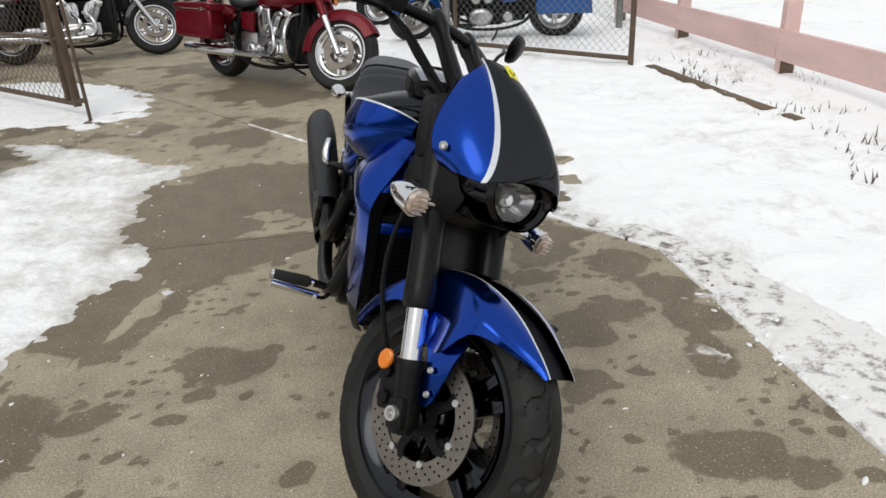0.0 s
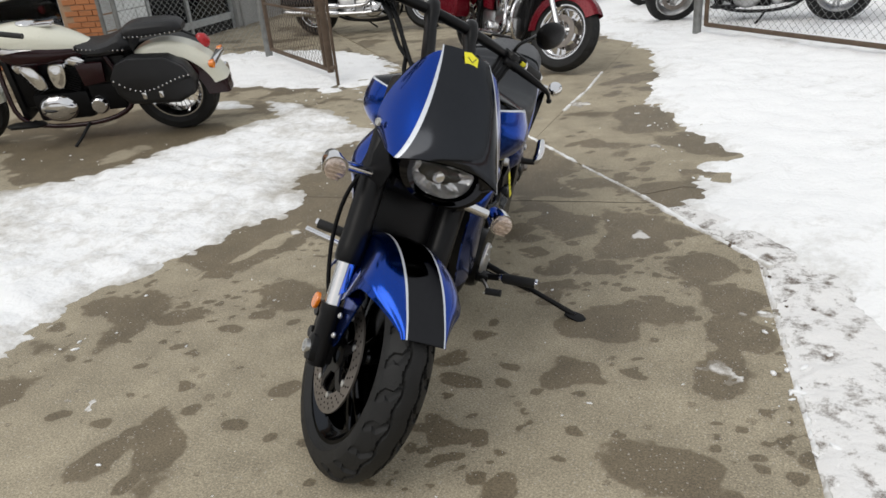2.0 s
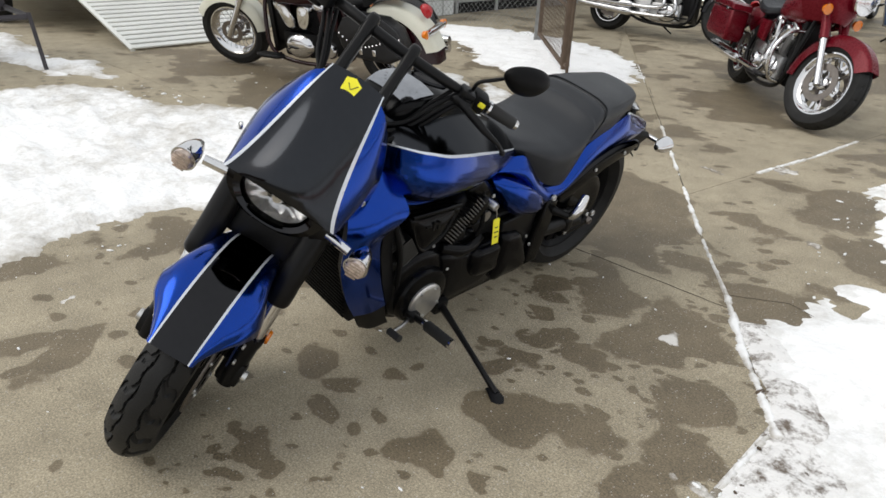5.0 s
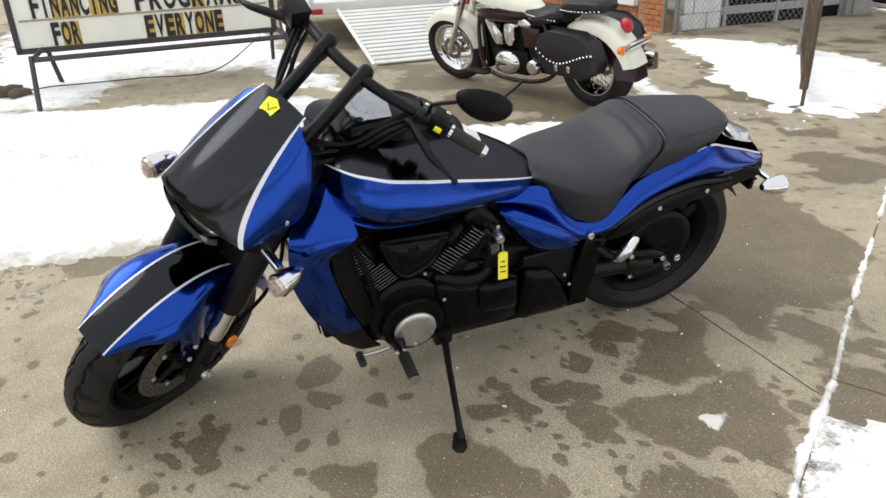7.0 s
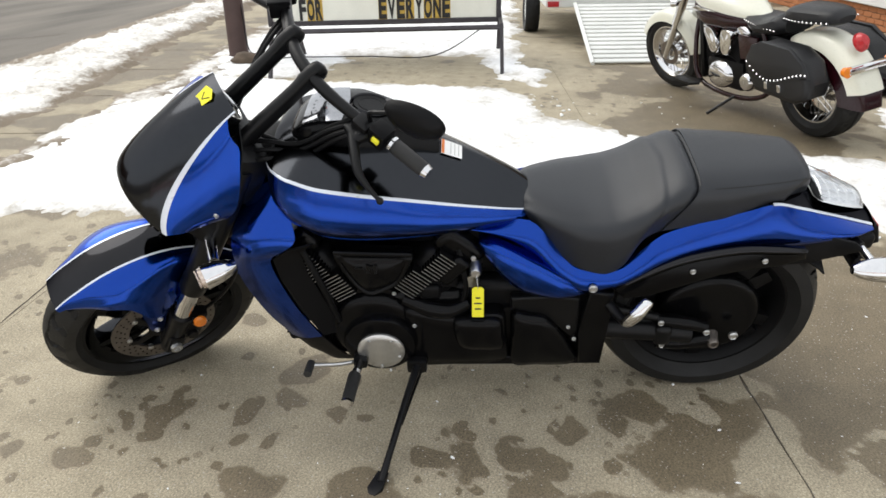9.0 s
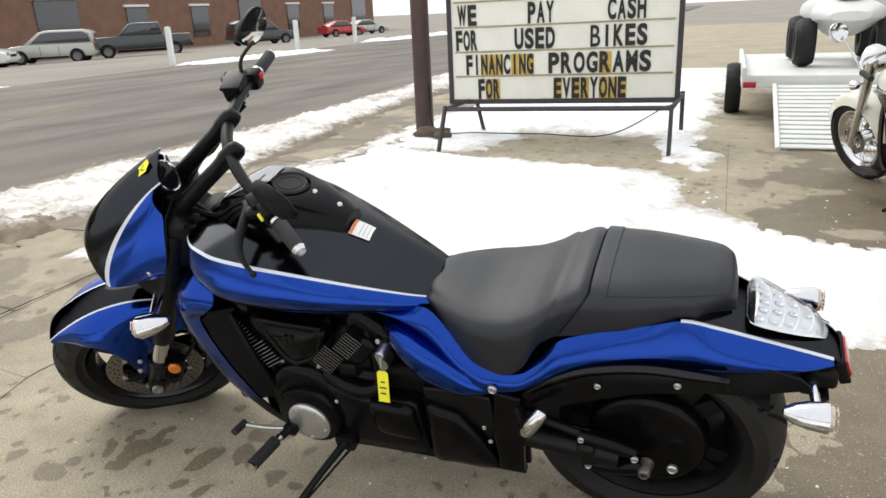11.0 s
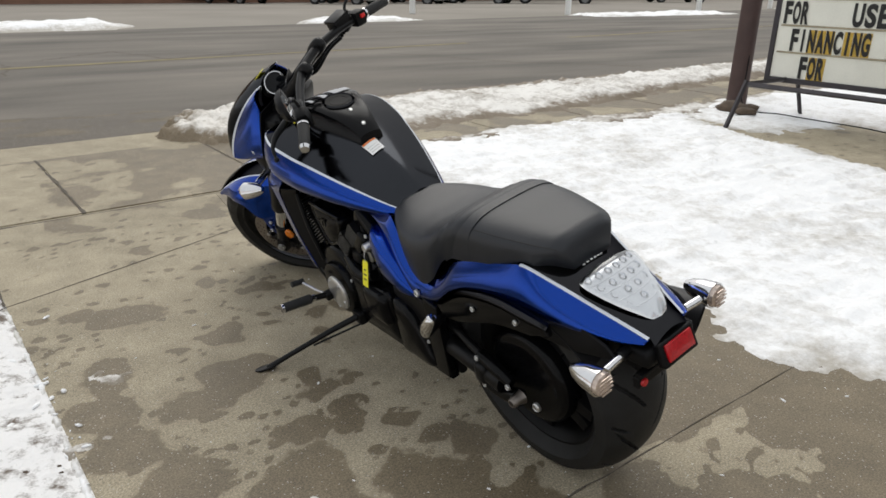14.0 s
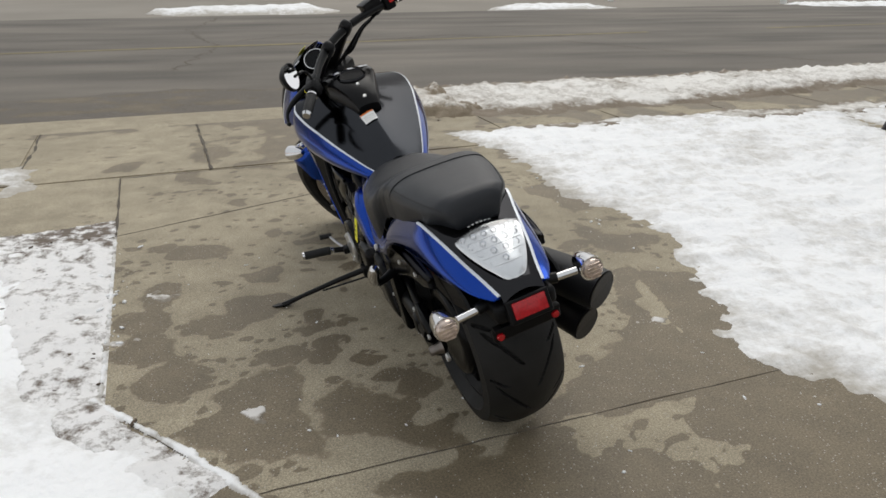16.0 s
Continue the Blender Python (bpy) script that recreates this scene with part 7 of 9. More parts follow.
    tube(bm, [(0.278, sgn * 0.235, 0.423), (0.268, sgn * 0.246, 0.438), (0.25, sgn * 0.25, 0.468), (0.226, sgn * 0.243, 0.503), (0.222, sgn * 0.241, 0.509)], [0.011, 0.018, 0.02, 0.016, 0.009], 12, per=3)
    part("passenger_peg", bm, CHROME, bike, "folded chrome passenger peg")
    bm = B()
    tube(bm, [(0.31, sgn * 0.165, 0.43), (0.29, sgn * 0.205, 0.425), (0.275, sgn * 0.238, 0.425)], [0.018, 0.014, 0.012], 10, per=3)
    part("peg_bracket", bm, SATIN, bike)
bm = B()
rbox(bm, (-0.34, 0, 0.572), (0.12, 0.17, 0.05), 0.016, None, 3)
rbox(bm, (-0.30, 0, 0.53), (0.12, 0.12, 0.05), 0.015)
rbox(bm, (-0.352, 0, 0.535), (0.05, 0.12, 0.07), 0.014, None, 3)
part("plate_bracket", bm, PLASTIC, bike, "black number plate bracket without plate")
rf = at(-0.408, 0, 0.578, pose(0, 0, 0, 0, 20))
bm = B()
rbox(bm, (0, 0, 0), (0.024, 0.116, 0.062), 0.006, rf, 3)
holder = part("reflector_holder", bm, PLASTIC, bike)
bm = B()
rbox(bm, (-0.0135, 0, 0.002), (0.006, 0.09, 0.042), 0.002, rf)
part("rear_reflector", bm, REDLENS, holder, "rectangular red reflector")
bm = B()
rbox(bm, (-0.368, 0, 0.506), (0.02, 0.19, 0.036), 0.007, None, 3)
rbox(bm, (-0.376, 0, 0.528), (0.022, 0.185, 0.01), 0.004, None, 2)
part("plate_bar", bm, PLASTIC, bike, "black plate carrier bar")

# ---- seats ----
ZX = [-0.181, -0.176, -0.164, -0.138, -0.06, 0.03, 0.11, 0.155, 0.2, 0.26, 0.33, 0.4, 0.47, 0.53, 0.56, 0.572]
ZT = [0.768, 0.79, 0.805, 0.814, 0.815, 0.817, 0.816, 0.808, 0.783, 0.74, 0.713, 0.706, 0.71, 0.713, 0.704, 0.692]
ZW = [0.064, 0.081, 0.096, 0.112, 0.134, 0.152, 0.16, 0.165, 0.174, 0.188, 0.194, 0.184, 0.152, 0.11, 0.08, 0.055]
ZB = [0.722, 0.72, 0.72, 0.724, 0.728, 0.7, 0.672, 0.652, 0.62, 0.574, 0.548, 0.56, 0.605, 0.665, 0.685, 0.69]


def seat_ring(x, fat=1.0, dz=0.0, n=48, pad=False):
    t, w, b = (table(x, ZX, c) for c in (ZT, ZW, ZB))
    t += dz
    out = []
    for j in range(n + 1):
        u = -1 + 2 * j / n
        y = abs(u)
        # proud centre panel of the rider seat inside a rolled rim
        din = min((0.755 - y) * 0.32, (x - 0.187 - 0.02 * y) * 0.9) if pad else -1
        up = 0.005 * min(1.0, max(0.0, din / 0.012)) ** 0.6 if din > 0 else 0.0
        sg = 1 if u >= 0 else -1
        if y <= 0.62:
            q = y / 0.62
            out.append(V(x, sg * w * fat * 0.86 * q, t - 0.008 * q ** 2.4 - 0.01 * q ** 6 + up))
        else:
            q = (y - 0.62) / 0.38
            a = q * math.pi / 2
            out.append(V(x, sg * w * fat * (0.86 + 0.14 * math.sin(min(1.0, q * 2.2) * math.pi / 2) - 0.06 * q ** 3) + sg * up, t - 0.018 + up * (1 - q) - (t - 0.018 - b) * q ** 1.35))
    sh = 0.6 * (max(0.0, 1 - (0.12 - x) / 0.07) if x < 0.12 else math.exp(-((x - 0.12) / 0.13) ** 2))
    if x < -0.1:
        sh = 1.05 * (-0.1 - x) / 0.085
    return [V(p.x + sh * max(0.0, t - p.z - 0.02), p.y, p.z) for p in out]


for nm, x0, x1, dz, lb in (("rider_seat", 0.129, 0.572, 0.002, "black vinyl rider seat with a rolled rim"), ("passenger_seat", -0.181, 0.124, 0.0, "black vinyl passenger seat")):
    bm = B()
    n = 84
    rings = []
    for i in range(n + 1):
        x = x0 + (x1 - x0) * i / n
        e = min(1.0, min(i, n - i) / 4)
        sq = math.sin(e * math.pi / 2)
        joint = (i < n / 2) == (nm == "rider_seat")
        rg = seat_ring(x, (0.975 if joint else 0.93) + (0.025 if joint else 0.07) * sq, dz - (0.007 if joint else 0.018) * (1 - sq), pad=nm == "rider_seat")
        rings.append(rg)
    skin(bm, rings, False, True, True)
    part(nm, bm, VINYL, bike, lb, sharp=60)
bm = B()
skin(bm, [seat_ring(0.086 + 0.036 * i / 6, 1.005, 0.0025) for i in range(7)], False)
thick(bm, 0.004)
part("seat_strap", bm, VINYL, bike, "black vinyl strap across the passenger seat", sharp=60)
bm = B()
skin(bm, [seat_ring(0.1 + 0.07 * i / 6, 0.955, -0.012) for i in range(7)], False)
thick(bm, 0.004)
part("seat_base", bm, VINYL, bike)
for k in (8, 40):
    bm = B()
    tube(bm, [seat_ring(-0.165 + 0.25 * i / 14)[k] for i in range(15)], 0.0014, 6)
    part("seat_seam", bm, RUBBER, bike)

# ---- rear wheel, swingarm, drive ----
bm = tyre_bm(0.325, 0.25, 0.04, 0.229, tread_rear, 620, 96)
bmesh.ops.translate(bm, verts=bm.verts, vec=(0, 0, 0.325))
part("rear_tyre", bm, RUBBER, bike, "very wide black rear tyre", sharp=30)
bm = rim_bm(0.229, 0.24, 0.06, 0.2)
bmesh.ops.translate(bm, verts=bm.verts, vec=(0, 0, 0.325))
part("rear_rim", bm, DARKCAST, bike, "black cast wheel rim")
spoke_r = mesh_of("rear_spoke", spoke_bm(0.03, 0.2, 0.032, 0.02, 0.15), DARKCAST)
for k in range(5):
    for d in (-9, 9):
        shared("rear_spoke", spoke_r, bike, at(0, 0, 0.325) @ pose(0, 0, 0, 0, 72 * k + d + 10))
bm = B()
lathe(bm, [(0.0, 0.112), (0.1, 0.115), (0.128, 0.118), (0.14, 0.112), (0.147, 0.1), (0.149, 0.06)], 56, at(0.0, 0, 0.325, AXIS_Y))
part("wheel_hub", bm, GLOSSCAST, bike, "gloss black rear wheel hub")
bm = B()
pillow(bm, [(0.1, 0.345), (0.05, 0.372), (-0.02, 0.385), (-0.08, 0.365), (-0.11, 0.325), (-0.105, 0.275), (-0.06, 0.235), (-0.005, 0.222), (0.045, 0.24), (0.09, 0.272)], side_m(0.0),
       [(0.95, 0.1), (1.0, 0.13), (0.98, 0.142), (0.92, 0.149), (0.8, 0.152), (0.72, 0.149), (0.4, 0.151), (0.1, 0.152)])
fd = part("final_drive", bm, GLOSSCAST, bike, "black shaft drive housing", sharp=60)
bm = B()
tube(bm, [(0.16, 0.15, 0.35), (0.08, 0.158, 0.345), (0.02, 0.158, 0.325)], [0.02, 0.022, 0.018], 12, per=4)
tube(bm, [(0.15, 0.152, 0.262), (0.08, 0.156, 0.262), (0.0, 0.156, 0.284)], [0.02, 0.02, 0.026], 12, per=4)
part("drive_rib", bm, GLOSSCAST, fd)
bm = B()
lathe(bm, [(0.008, 0.19), (0.012, 0.191), (0.015, 0.186), (0.0165, 0.168), (0.022, 0.15)], 20, at(-0.004, 0, 0.286, AXIS_Y))
lathe(bm, [(0.0, 0.182), (0.008, 0.182), (0.0085, 0.188)], 6, at(-0.004, 0, 0.286, AXIS_Y))
part("axle_end", bm, DISCSTEEL, fd, "dark steel axle end")
for bx, bz, yy, s_ in ((-0.068, 0.288, 0.15, 1.7), (0.02, 0.322, 0.172, 1.2)):
    shared("drive_bolt", BOLT, fd, at(bx, yy, bz) @ Matrix.Scale(s_, 4))
for sgn in (-1, 1):
    bm = B()
    tube(bm, [(0.36, sgn * 0.14, 0.315), (0.25, sgn * 0.147, 0.31), (0.15, sgn * 0.15, 0.305), (0.06, sgn * 0.15, 0.3)], [0.034, 0.031, 0.03, 0.034], 14)
    rbox(bm, (0.14, sgn * 0.152, 0.306), (0.05, 0.064, 0.07), 0.018, None, 3)
    part("swingarm", bm, SATIN, bike, "black swingarm")
    bm = B()
    tube(bm, [(0.3, sgn * 0.135, 0.385), (0.17, sgn * 0.15, 0.36), (0.07, sgn * 0.148, 0.34)], 0.013, 10, per=3)
    part("torque_arm", bm, SATIN, bike)
    for bx, bz in ((0.152, 0.354), (0.136, 0.264)):
        shared("swingarm_bolt", BOLT, bike, at(bx, sgn * 0.168, bz) @ (Matrix.Identity(4) if sgn > 0 else pose(0, 0, 0, 180)) @ Matrix.Scale(1.1, 4))
bm = disc_bm(0.09, 0.135, 0.006)
bmesh.ops.translate(bm, verts=bm.verts, vec=(0, -0.135, 0.325))
part("rear_brake_disc", bm, [DISCSTEEL, BLACKGLOSS], bike, "drilled rear brake disc")
# exhaust, two stacked silencers
for nm, pts, rr in (("silencer", [(0.42, -0.23, 0.30), (0.1, -0.248, 0.372), (-0.16, -0.262, 0.423), (-0.275, -0.27, 0.44)], [0.045, 0.062, 0.064, 0.06]),
                    ("silencer", [(0.5, -0.22, 0.205), (0.2, -0.232, 0.245), (-0.08, -0.243, 0.283), (-0.2, -0.245, 0.298)], [0.042, 0.056, 0.058, 0.054])):
    bm = B()
    p = spline(pts, 6)
    tube(bm, p, rr, 28, False)
    d = (p[-1] - p[-2]).normalized()
    tube(bm, [p[-1], p[-1] + d * 0.006, p[-1] - d * 0.002, p[-1] - d * 0.06], [rr[-1], rr[-1] * 0.94, rr[-1] * 0.7, rr[-1] * 0.66], 28, False)
    tube(bm, [p[-1] - d * 0.059, p[-1] - d * 0.062], rr[-1] * 0.66, 28)
    up = V(0, 0.75, 0.85) - d * (d.z * 0.85 + d.y * 0.75)
    for v in bm.verts:
        k = min(1.0, max(0.0, ((v.co - p[-1]).dot(d) + 0.07) / 0.06))
        v.co += d * 0.6 * k * (v.co - p[-1]).dot(up)
    part(nm, bm, SILENCER, bike, "matt black stacked exhaust silencer")
for pts in ([(0.44, -0.23, 0.296), (0.62, -0.225, 0.27), (0.78, -0.22, 0.36), (0.83, -0.19, 0.5)], [(0.52, -0.22, 0.203), (0.8, -0.225, 0.2), (1.03, -0.21, 0.26), (1.09, -0.17, 0.42), (1.1, -0.14, 0.52)]):
    bm = B()
    tube(bm, pts, 0.026, 12, per=6)
    part("exhaust_pipe", bm, SATIN, bike)
bm = B()
prism(bm, [(0.45, 0.34), (0.72, 0.33), (0.78, 0.42), (0.74, 0.45), (0.6, 0.36), (0.46, 0.37)], 0.02, side_m(-0.265), bev=0.006)
part("heat_shield", bm, SATIN, bike, "black exhaust heat shield")
# ---- other motorcycles in the yard ----
def body_rings(xs, W, T, Bm, n=16, sharpness=0.75):
    out = []
    for x, w, t, b in zip(xs, W, T, Bm):
        c, h = (t + b) / 2, (t - b) / 2
        ring = []
        for j in range(n):
            a = 2 * math.pi * j / n
            ca, sa = math.cos(a), math.sin(a)
            ring.append(V(x, w * math.copysign(abs(ca) ** sharpness, ca), c + h * math.copysign(abs(sa) ** sharpness, sa)))
        out.append(ring)
    return out


def loft_x(xs, W, T, Bm, steps=18, n=16, sharpness=0.75):
    xx = [xs[0] + (xs[-1] - xs[0]) * i / steps for i in range(steps + 1)]
    bm = B()
    skin(bm, body_rings(xx, [table(x, xs, W) for x in xx], [table(x, xs, T) for x in xx], [table(x, xs, Bm) for x in xx], n, sharpness), True, True, True)
    return bm


def plain_tread(a, s):
    q = abs(s)
    return 1.0 if (q < 0.06 or (0.2 < q < 0.9 and ((a * 20 / (2 * math.pi) + 0.5 * q) % 1) < 0.12)) else 0.0


TYRE_CACHE = {}


def wheel(parent, x, R, w, rim_r, style, m=None, metal=CHROME, side="front"):
    key = (R, w, rim_r)
    if key not in TYRE_CACHE:
        TYRE_CACHE[key] = mesh_of("tyre", tyre_bm(R, w, 0.03, rim_r, plain_tread, 120, 20), RUBBER, 30)
    base = (m or Matrix.Identity(4)) @ at(x, 0, R)
    shared(side + "_tyre", TYRE_CACHE[key], parent, base)
    part(side + "_rim", rim_bm(rim_r, w, 0.045, 0.13), metal, parent, "", base)
    if style == "wire":
        bm = B()
        for k in range(32):
            a = 2 * math.pi * k / 32
            b = a + (0.35 if k % 2 else -0.35)
            yy = 0.04 if k % 4 < 2 else -0.04
            tube(bm, [(0.05 * math.cos(b), yy, 0.05 * math.sin(b)), ((rim_r - 0.03) * math.cos(a), yy * 0.2, (rim_r - 0.03) * math.sin(a))], 0.0025, 4, False)
        ob = part(side + "_spokes", bm, metal, parent, "", base)
        ob["kind"] = "stuff"
    else:
        me = mesh_of("spoke", spoke_bm(0.03, rim_r - 0.03, 0.02, 0.012, 0.026), metal)
        for k in range(5):
            for d in (-8, 8):
                shared(side + "_spoke", me, parent, base @ pose(0, 0, 0, 0, 72 * k + d + 12))
    for sg in (-1, 1) if side == "front" else (-1,):
        bm = disc_bm(0.06, 0.1, 0.005, False) if style == "wire" else disc_bm(0.09, 0.14, 0.005, False)
        bmesh.ops.translate(bm, verts=bm.verts, vec=(0, sg * 0.07, 0))
        part(side + "_brake_disc", bm, DISCSTEEL, parent, "", base)


def arc_fender(cx, cz, r, a0, a1, half, depth, t=0.004, n=22, flare=0.0):
    bm = B()
    rows = []
    for i in range(n + 1):
        a = radians(a0 + (a1 - a0) * i / n)
        fl = flare * (i / n) ** 3
        row = []
        for y in np.linspace(-1, 1, 13):
            rr = r + fl - depth * max(0.0, (abs(y) - 0.55) / 0.45) ** 1.7
            row.append(V(cx + rr * math.cos(a), y * half * (1 if abs(y) < 0.9 else 1.0), cz + rr * math.sin(a)))
        rows.append(row)
    skin(bm, rows)
    thick(bm, t)
    return bm


def bag(bm, x0, x1, y0, y1, z0, z1, bev=0.04, slant=0.05):
    pts = [(x0, z0 + 0.03), (x0 + slant, z0), (x1 - slant * 0.4, z0), (x1, z0 + 0.06), (x1 - 0.02, z1), (x0 + 0.01, z1)]
    prism(bm, pts, abs(y1 - y0), side_m(max(y0, y1)), bev=bev, seg=4)


def cruiser(label, m, main, second, metal=CHROME, steer=0.0, wb=1.62, front_style="wire", fr=0.32, rr=0.32, fw=0.13, rw=0.17,
            bags="leather", fairing=False, seat_m=LEATHER, windshield=False, lid=True, engine=DARKCAST, fork_m=CHROME, lamp=True, rack=False, stripe=None):
    b = thing("motorcycle", m, label, "motorcycle", "parked motorcycles")
    ax = V(-math.sin(radians(31)), 0, math.cos(radians(31)))
    hub = V(wb, 0, fr)
    pt = hub + ax * 0.3 - V(0.05, 0, 0)
    ST = Matrix.Translation(pt) @ Matrix.Rotation(radians(steer), 4, ax) @ Matrix.Translation(-pt)
    # wheels
    wheel(b, 0.0, rr, rw, 0.21 if rr < 0.33 else 0.23, "wire" if front_style == "wire" else "cast", None, metal, "rear")
    wheel(b, wb, fr, fw, fr - 0.1, front_style, ST, metal, "front")
    # fork
    for sg in (-1, 1):
        bm = B()
        tube(bm, [hub + V(0.0, sg * 0.1, 0) - ax * 0.03, hub + V(0, sg * 0.1, 0) + ax * 0.33], 0.027, 14)
        part("fork_lower", bm, fork_m, b, "", ST)
        bm = B()
        tube(bm, [hub + V(0, sg * 0.1, 0) + ax * 0.32, hub + V(0, sg * 0.1, 0) + ax * 0.72], 0.035, 14)
        part("fork_upper", bm, metal if not fairing else main, b, "", ST)
    bm = arc_fender(wb, fr, fr + 0.03, 32 if fairing else 30, 186 if fairing else 176, fw * 0.64, 0.1 if fairing else 0.075)
    part("front_fender", bm, main, b, "", ST)
    drop = 0.0 if fairing else -0.075
    bm = arc_fender(0, rr, rr + 0.045, 50, 186 if not fairing else 184, rw * 0.64, 0.15, flare=0.055)
    part("rear_fender", bm, second, b, "")
    bm = arc_fender(0.005, rr + 0.003, rr + 0.056, 58, 172, rw * 0.6, 0.085, flare=0.05)
    part("fender_top", bm, main, b, "")
    # tank and seat
    tx = [0.5, 0.62, 0.8, 0.98, 1.14, 1.22]
    bm = loft_x(tx, [0.05, 0.115, 0.165, 0.175, 0.14, 0.07], [0.73, 0.795, 0.87, 0.905, 0.895, 0.85], [0.68, 0.66, 0.645, 0.65, 0.69, 0.76])
    part("fuel_tank", bm, main, b, "")
    if second is not main:
        bm = loft_x(tx, [0.053, 0.122, 0.175, 0.185, 0.149, 0.074], [0.715, 0.755, 0.8, 0.83, 0.845, 0.835], [0.66, 0.63, 0.61, 0.61, 0.65, 0.72])
        part("tank_lower", bm, second, b, "")
        for sg in (-1, 1):
            bm = B()
            prism(bm, [(1.12, 0.765), (1.06, 0.785), (1.02, 0.772), (0.84, 0.76), (1.02, 0.755), (1.06, 0.742)], 0.012, side_m(sg * 0.183 + 0.006), bev=0.003)
            part("tank_badge", bm, metal, b, "chrome tank badge")
    bm = B()
    lathe(bm, [(0.0, 0.02), (0.05, 0.016), (0.065, 0.004), (0.065, -0.01)], 24, at(0.92, 0, 0.9, pose(0, 0, 0, 0, -6)))
    rbox(bm, (0.83, 0, 0.885), (0.2, 0.08, 0.03), 0.012, None)
    part("tank_console", bm, metal, b, "chrome tank console")
    sx = [0.2, 0.26, 0.36, 0.46, 0.56, 0.63, 0.66]
    bm = loft_x(sx, [0.12, 0.16, 0.175, 0.165, 0.13, 0.09, 0.05], [0.76, 0.79, 0.755, 0.735, 0.745, 0.76, 0.75], [0.66, 0.64, 0.64, 0.64, 0.66, 0.69, 0.71])
    rs = part("rider_seat", bm, seat_m, b, "black rider seat")
    px = [-0.18, -0.14, 0.0, 0.12, 0.22, 0.26]
    bm = loft_x(px, [0.06, 0.1, 0.125, 0.13, 0.11, 0.05], [0.8, 0.835, 0.85, 0.85, 0.83, 0.8], [0.76, 0.745, 0.74, 0.735, 0.74, 0.77])
    part("passenger_seat", bm, seat_m, b, "black passenger pad")
    if bags == "leather":
        bm = B()
        for sg in (-1, 1):
            for i in range(12):
                q = i / 11
                for pt3 in (V(-0.14 + 0.36 * q, sg * (0.1 + 0.028 * math.sin(q * math.pi)), 0.775 - 0.01 * q), V(0.24 + 0.36 * q, sg * (0.16 - 0.055 * q ** 2), 0.695 + 0.02 * q)):
                    bmesh.ops.create_icosphere(bm, subdivisions=1, radius=0.007, matrix=Matrix.Translation(pt3 + V(0, sg * 0.012, 0)))
        st = part("seat_studs", bm, CHROME, b, "row of chrome studs")
        st["kind"] = "stuff"
    # frame, engine
    bm = B()
    for sg in (-1, 1):
        tube(bm, [(1.17, sg * 0.03, 0.82), (1.2, sg * 0.1, 0.5), (1.12, sg * 0.13, 0.2), (0.6, sg * 0.14, 0.16), (0.3, sg * 0.13, 0.3), (0.4, sg * 0.12, 0.65)], 0.018, 10, per=5)
    part("frame", bm, SATIN if second is not MAROON else MAROON, b, "tubular cradle frame")
    # the spine box is oversized: added dark fill for the gap under the tank
    for nm, c, s, em in (("crankcase", (0.82, 0, 0.3), (0.42, 0.26, 0.22), engine), ("gearbox", (0.48, 0, 0.34), (0.26, 0.24, 0.22), engine), ("dark_spine_fill", (0.74, 0, 0.5), (0.8, 0.16, 0.42), DARKCAST),
                         ("battery_box", (0.42, 0, 0.52), (0.3, 0.2, 0.24), SATIN), ("down_tube_cover", (1.14, 0, 0.45), (0.05, 0.2, 0.5), SATIN)):
        bm = B()
        rbox(bm, c, s, 0.04 if em is engine else 0.02)
        part(nm, bm, em, b)
    for bx, tilt in ((0.9, 25), (0.74, -25)):
        mm = Matrix.Translation((bx, 0, 0.38)) @ pose(0, 0, 0, 0, tilt)
        bm = B()
        rbox(bm, (0, 0, 0.13), (0.1, 0.2, 0.2), 0.01, mm)
        cyl = part("cylinder", bm, engine, b, "finned cylinder", sharp=25)
        for k in range(9):
            shared("fin", BFIN[engine.name], cyl, mm @ Matrix.Translation((0, 0, 0.05 + 0.019 * k)))
        bm = B()
        rbox(bm, (0, 0, 0.27), (0.15, 0.25, 0.09), 0.035, mm, 3)
        part("rocker_cover", bm, metal, b, "chrome rocker cover")
    for sg in (-1, 1):
        # polished covers over the two cylinders
        face = side_m(0.0) if sg > 0 else Matrix.Diagonal((1, -1, 1, 1)) @ side_m(0.0)
        for pts in ([(1.02, 0.63), (0.93, 0.64), (0.87, 0.55), (0.865, 0.46), (0.93, 0.45), (0.985, 0.54)], [(0.8, 0.64), (0.7, 0.63), (0.7, 0.54), (0.745, 0.45), (0.81, 0.46), (0.825, 0.56)]):
            bm = B()
            pillow(bm, pts, face, [(1.0, 0.1), (0.97, 0.15), (0.88, 0.163), (0.8, 0.162), (0.5, 0.17), (0.1, 0.172)], 3)
            part("cylinder_cover", bm, metal, b, "polished cylinder cover", sharp=60)
        bm = B()
        lathe(bm, [(0.0, 0.18), (0.06, 0.175), (0.09, 0.16), (0.105, 0.13)], 28, at(0.86, 0, 0.29, (AXIS_Y if sg > 0 else pose(0, 0, 0, 90))) @ Matrix.Diagonal((1.35, 1, 1, 1)))
        part("engine_cover", bm, metal, b, "polished engine cover")
        bm = B()
        lathe(bm, [(0.0, 0.17), (0.05, 0.165), (0.065, 0.15), (0.07, 0.12)], 24, at(0.55, 0, 0.29, AXIS_Y if sg > 0 else pose(0, 0, 0, 90)))
        part("gearbox_cover", bm, metal, b, "polished gearbox cover")
        if fairing:
            bm = B()
            prism(bm, [(0.86, 0.66), (0.76, 0.66), (0.75, 0.54), (0.8, 0.5), (0.87, 0.52)], 0.06, side_m(sg * 0.15 + 0.03), bev=0.016, seg=3)
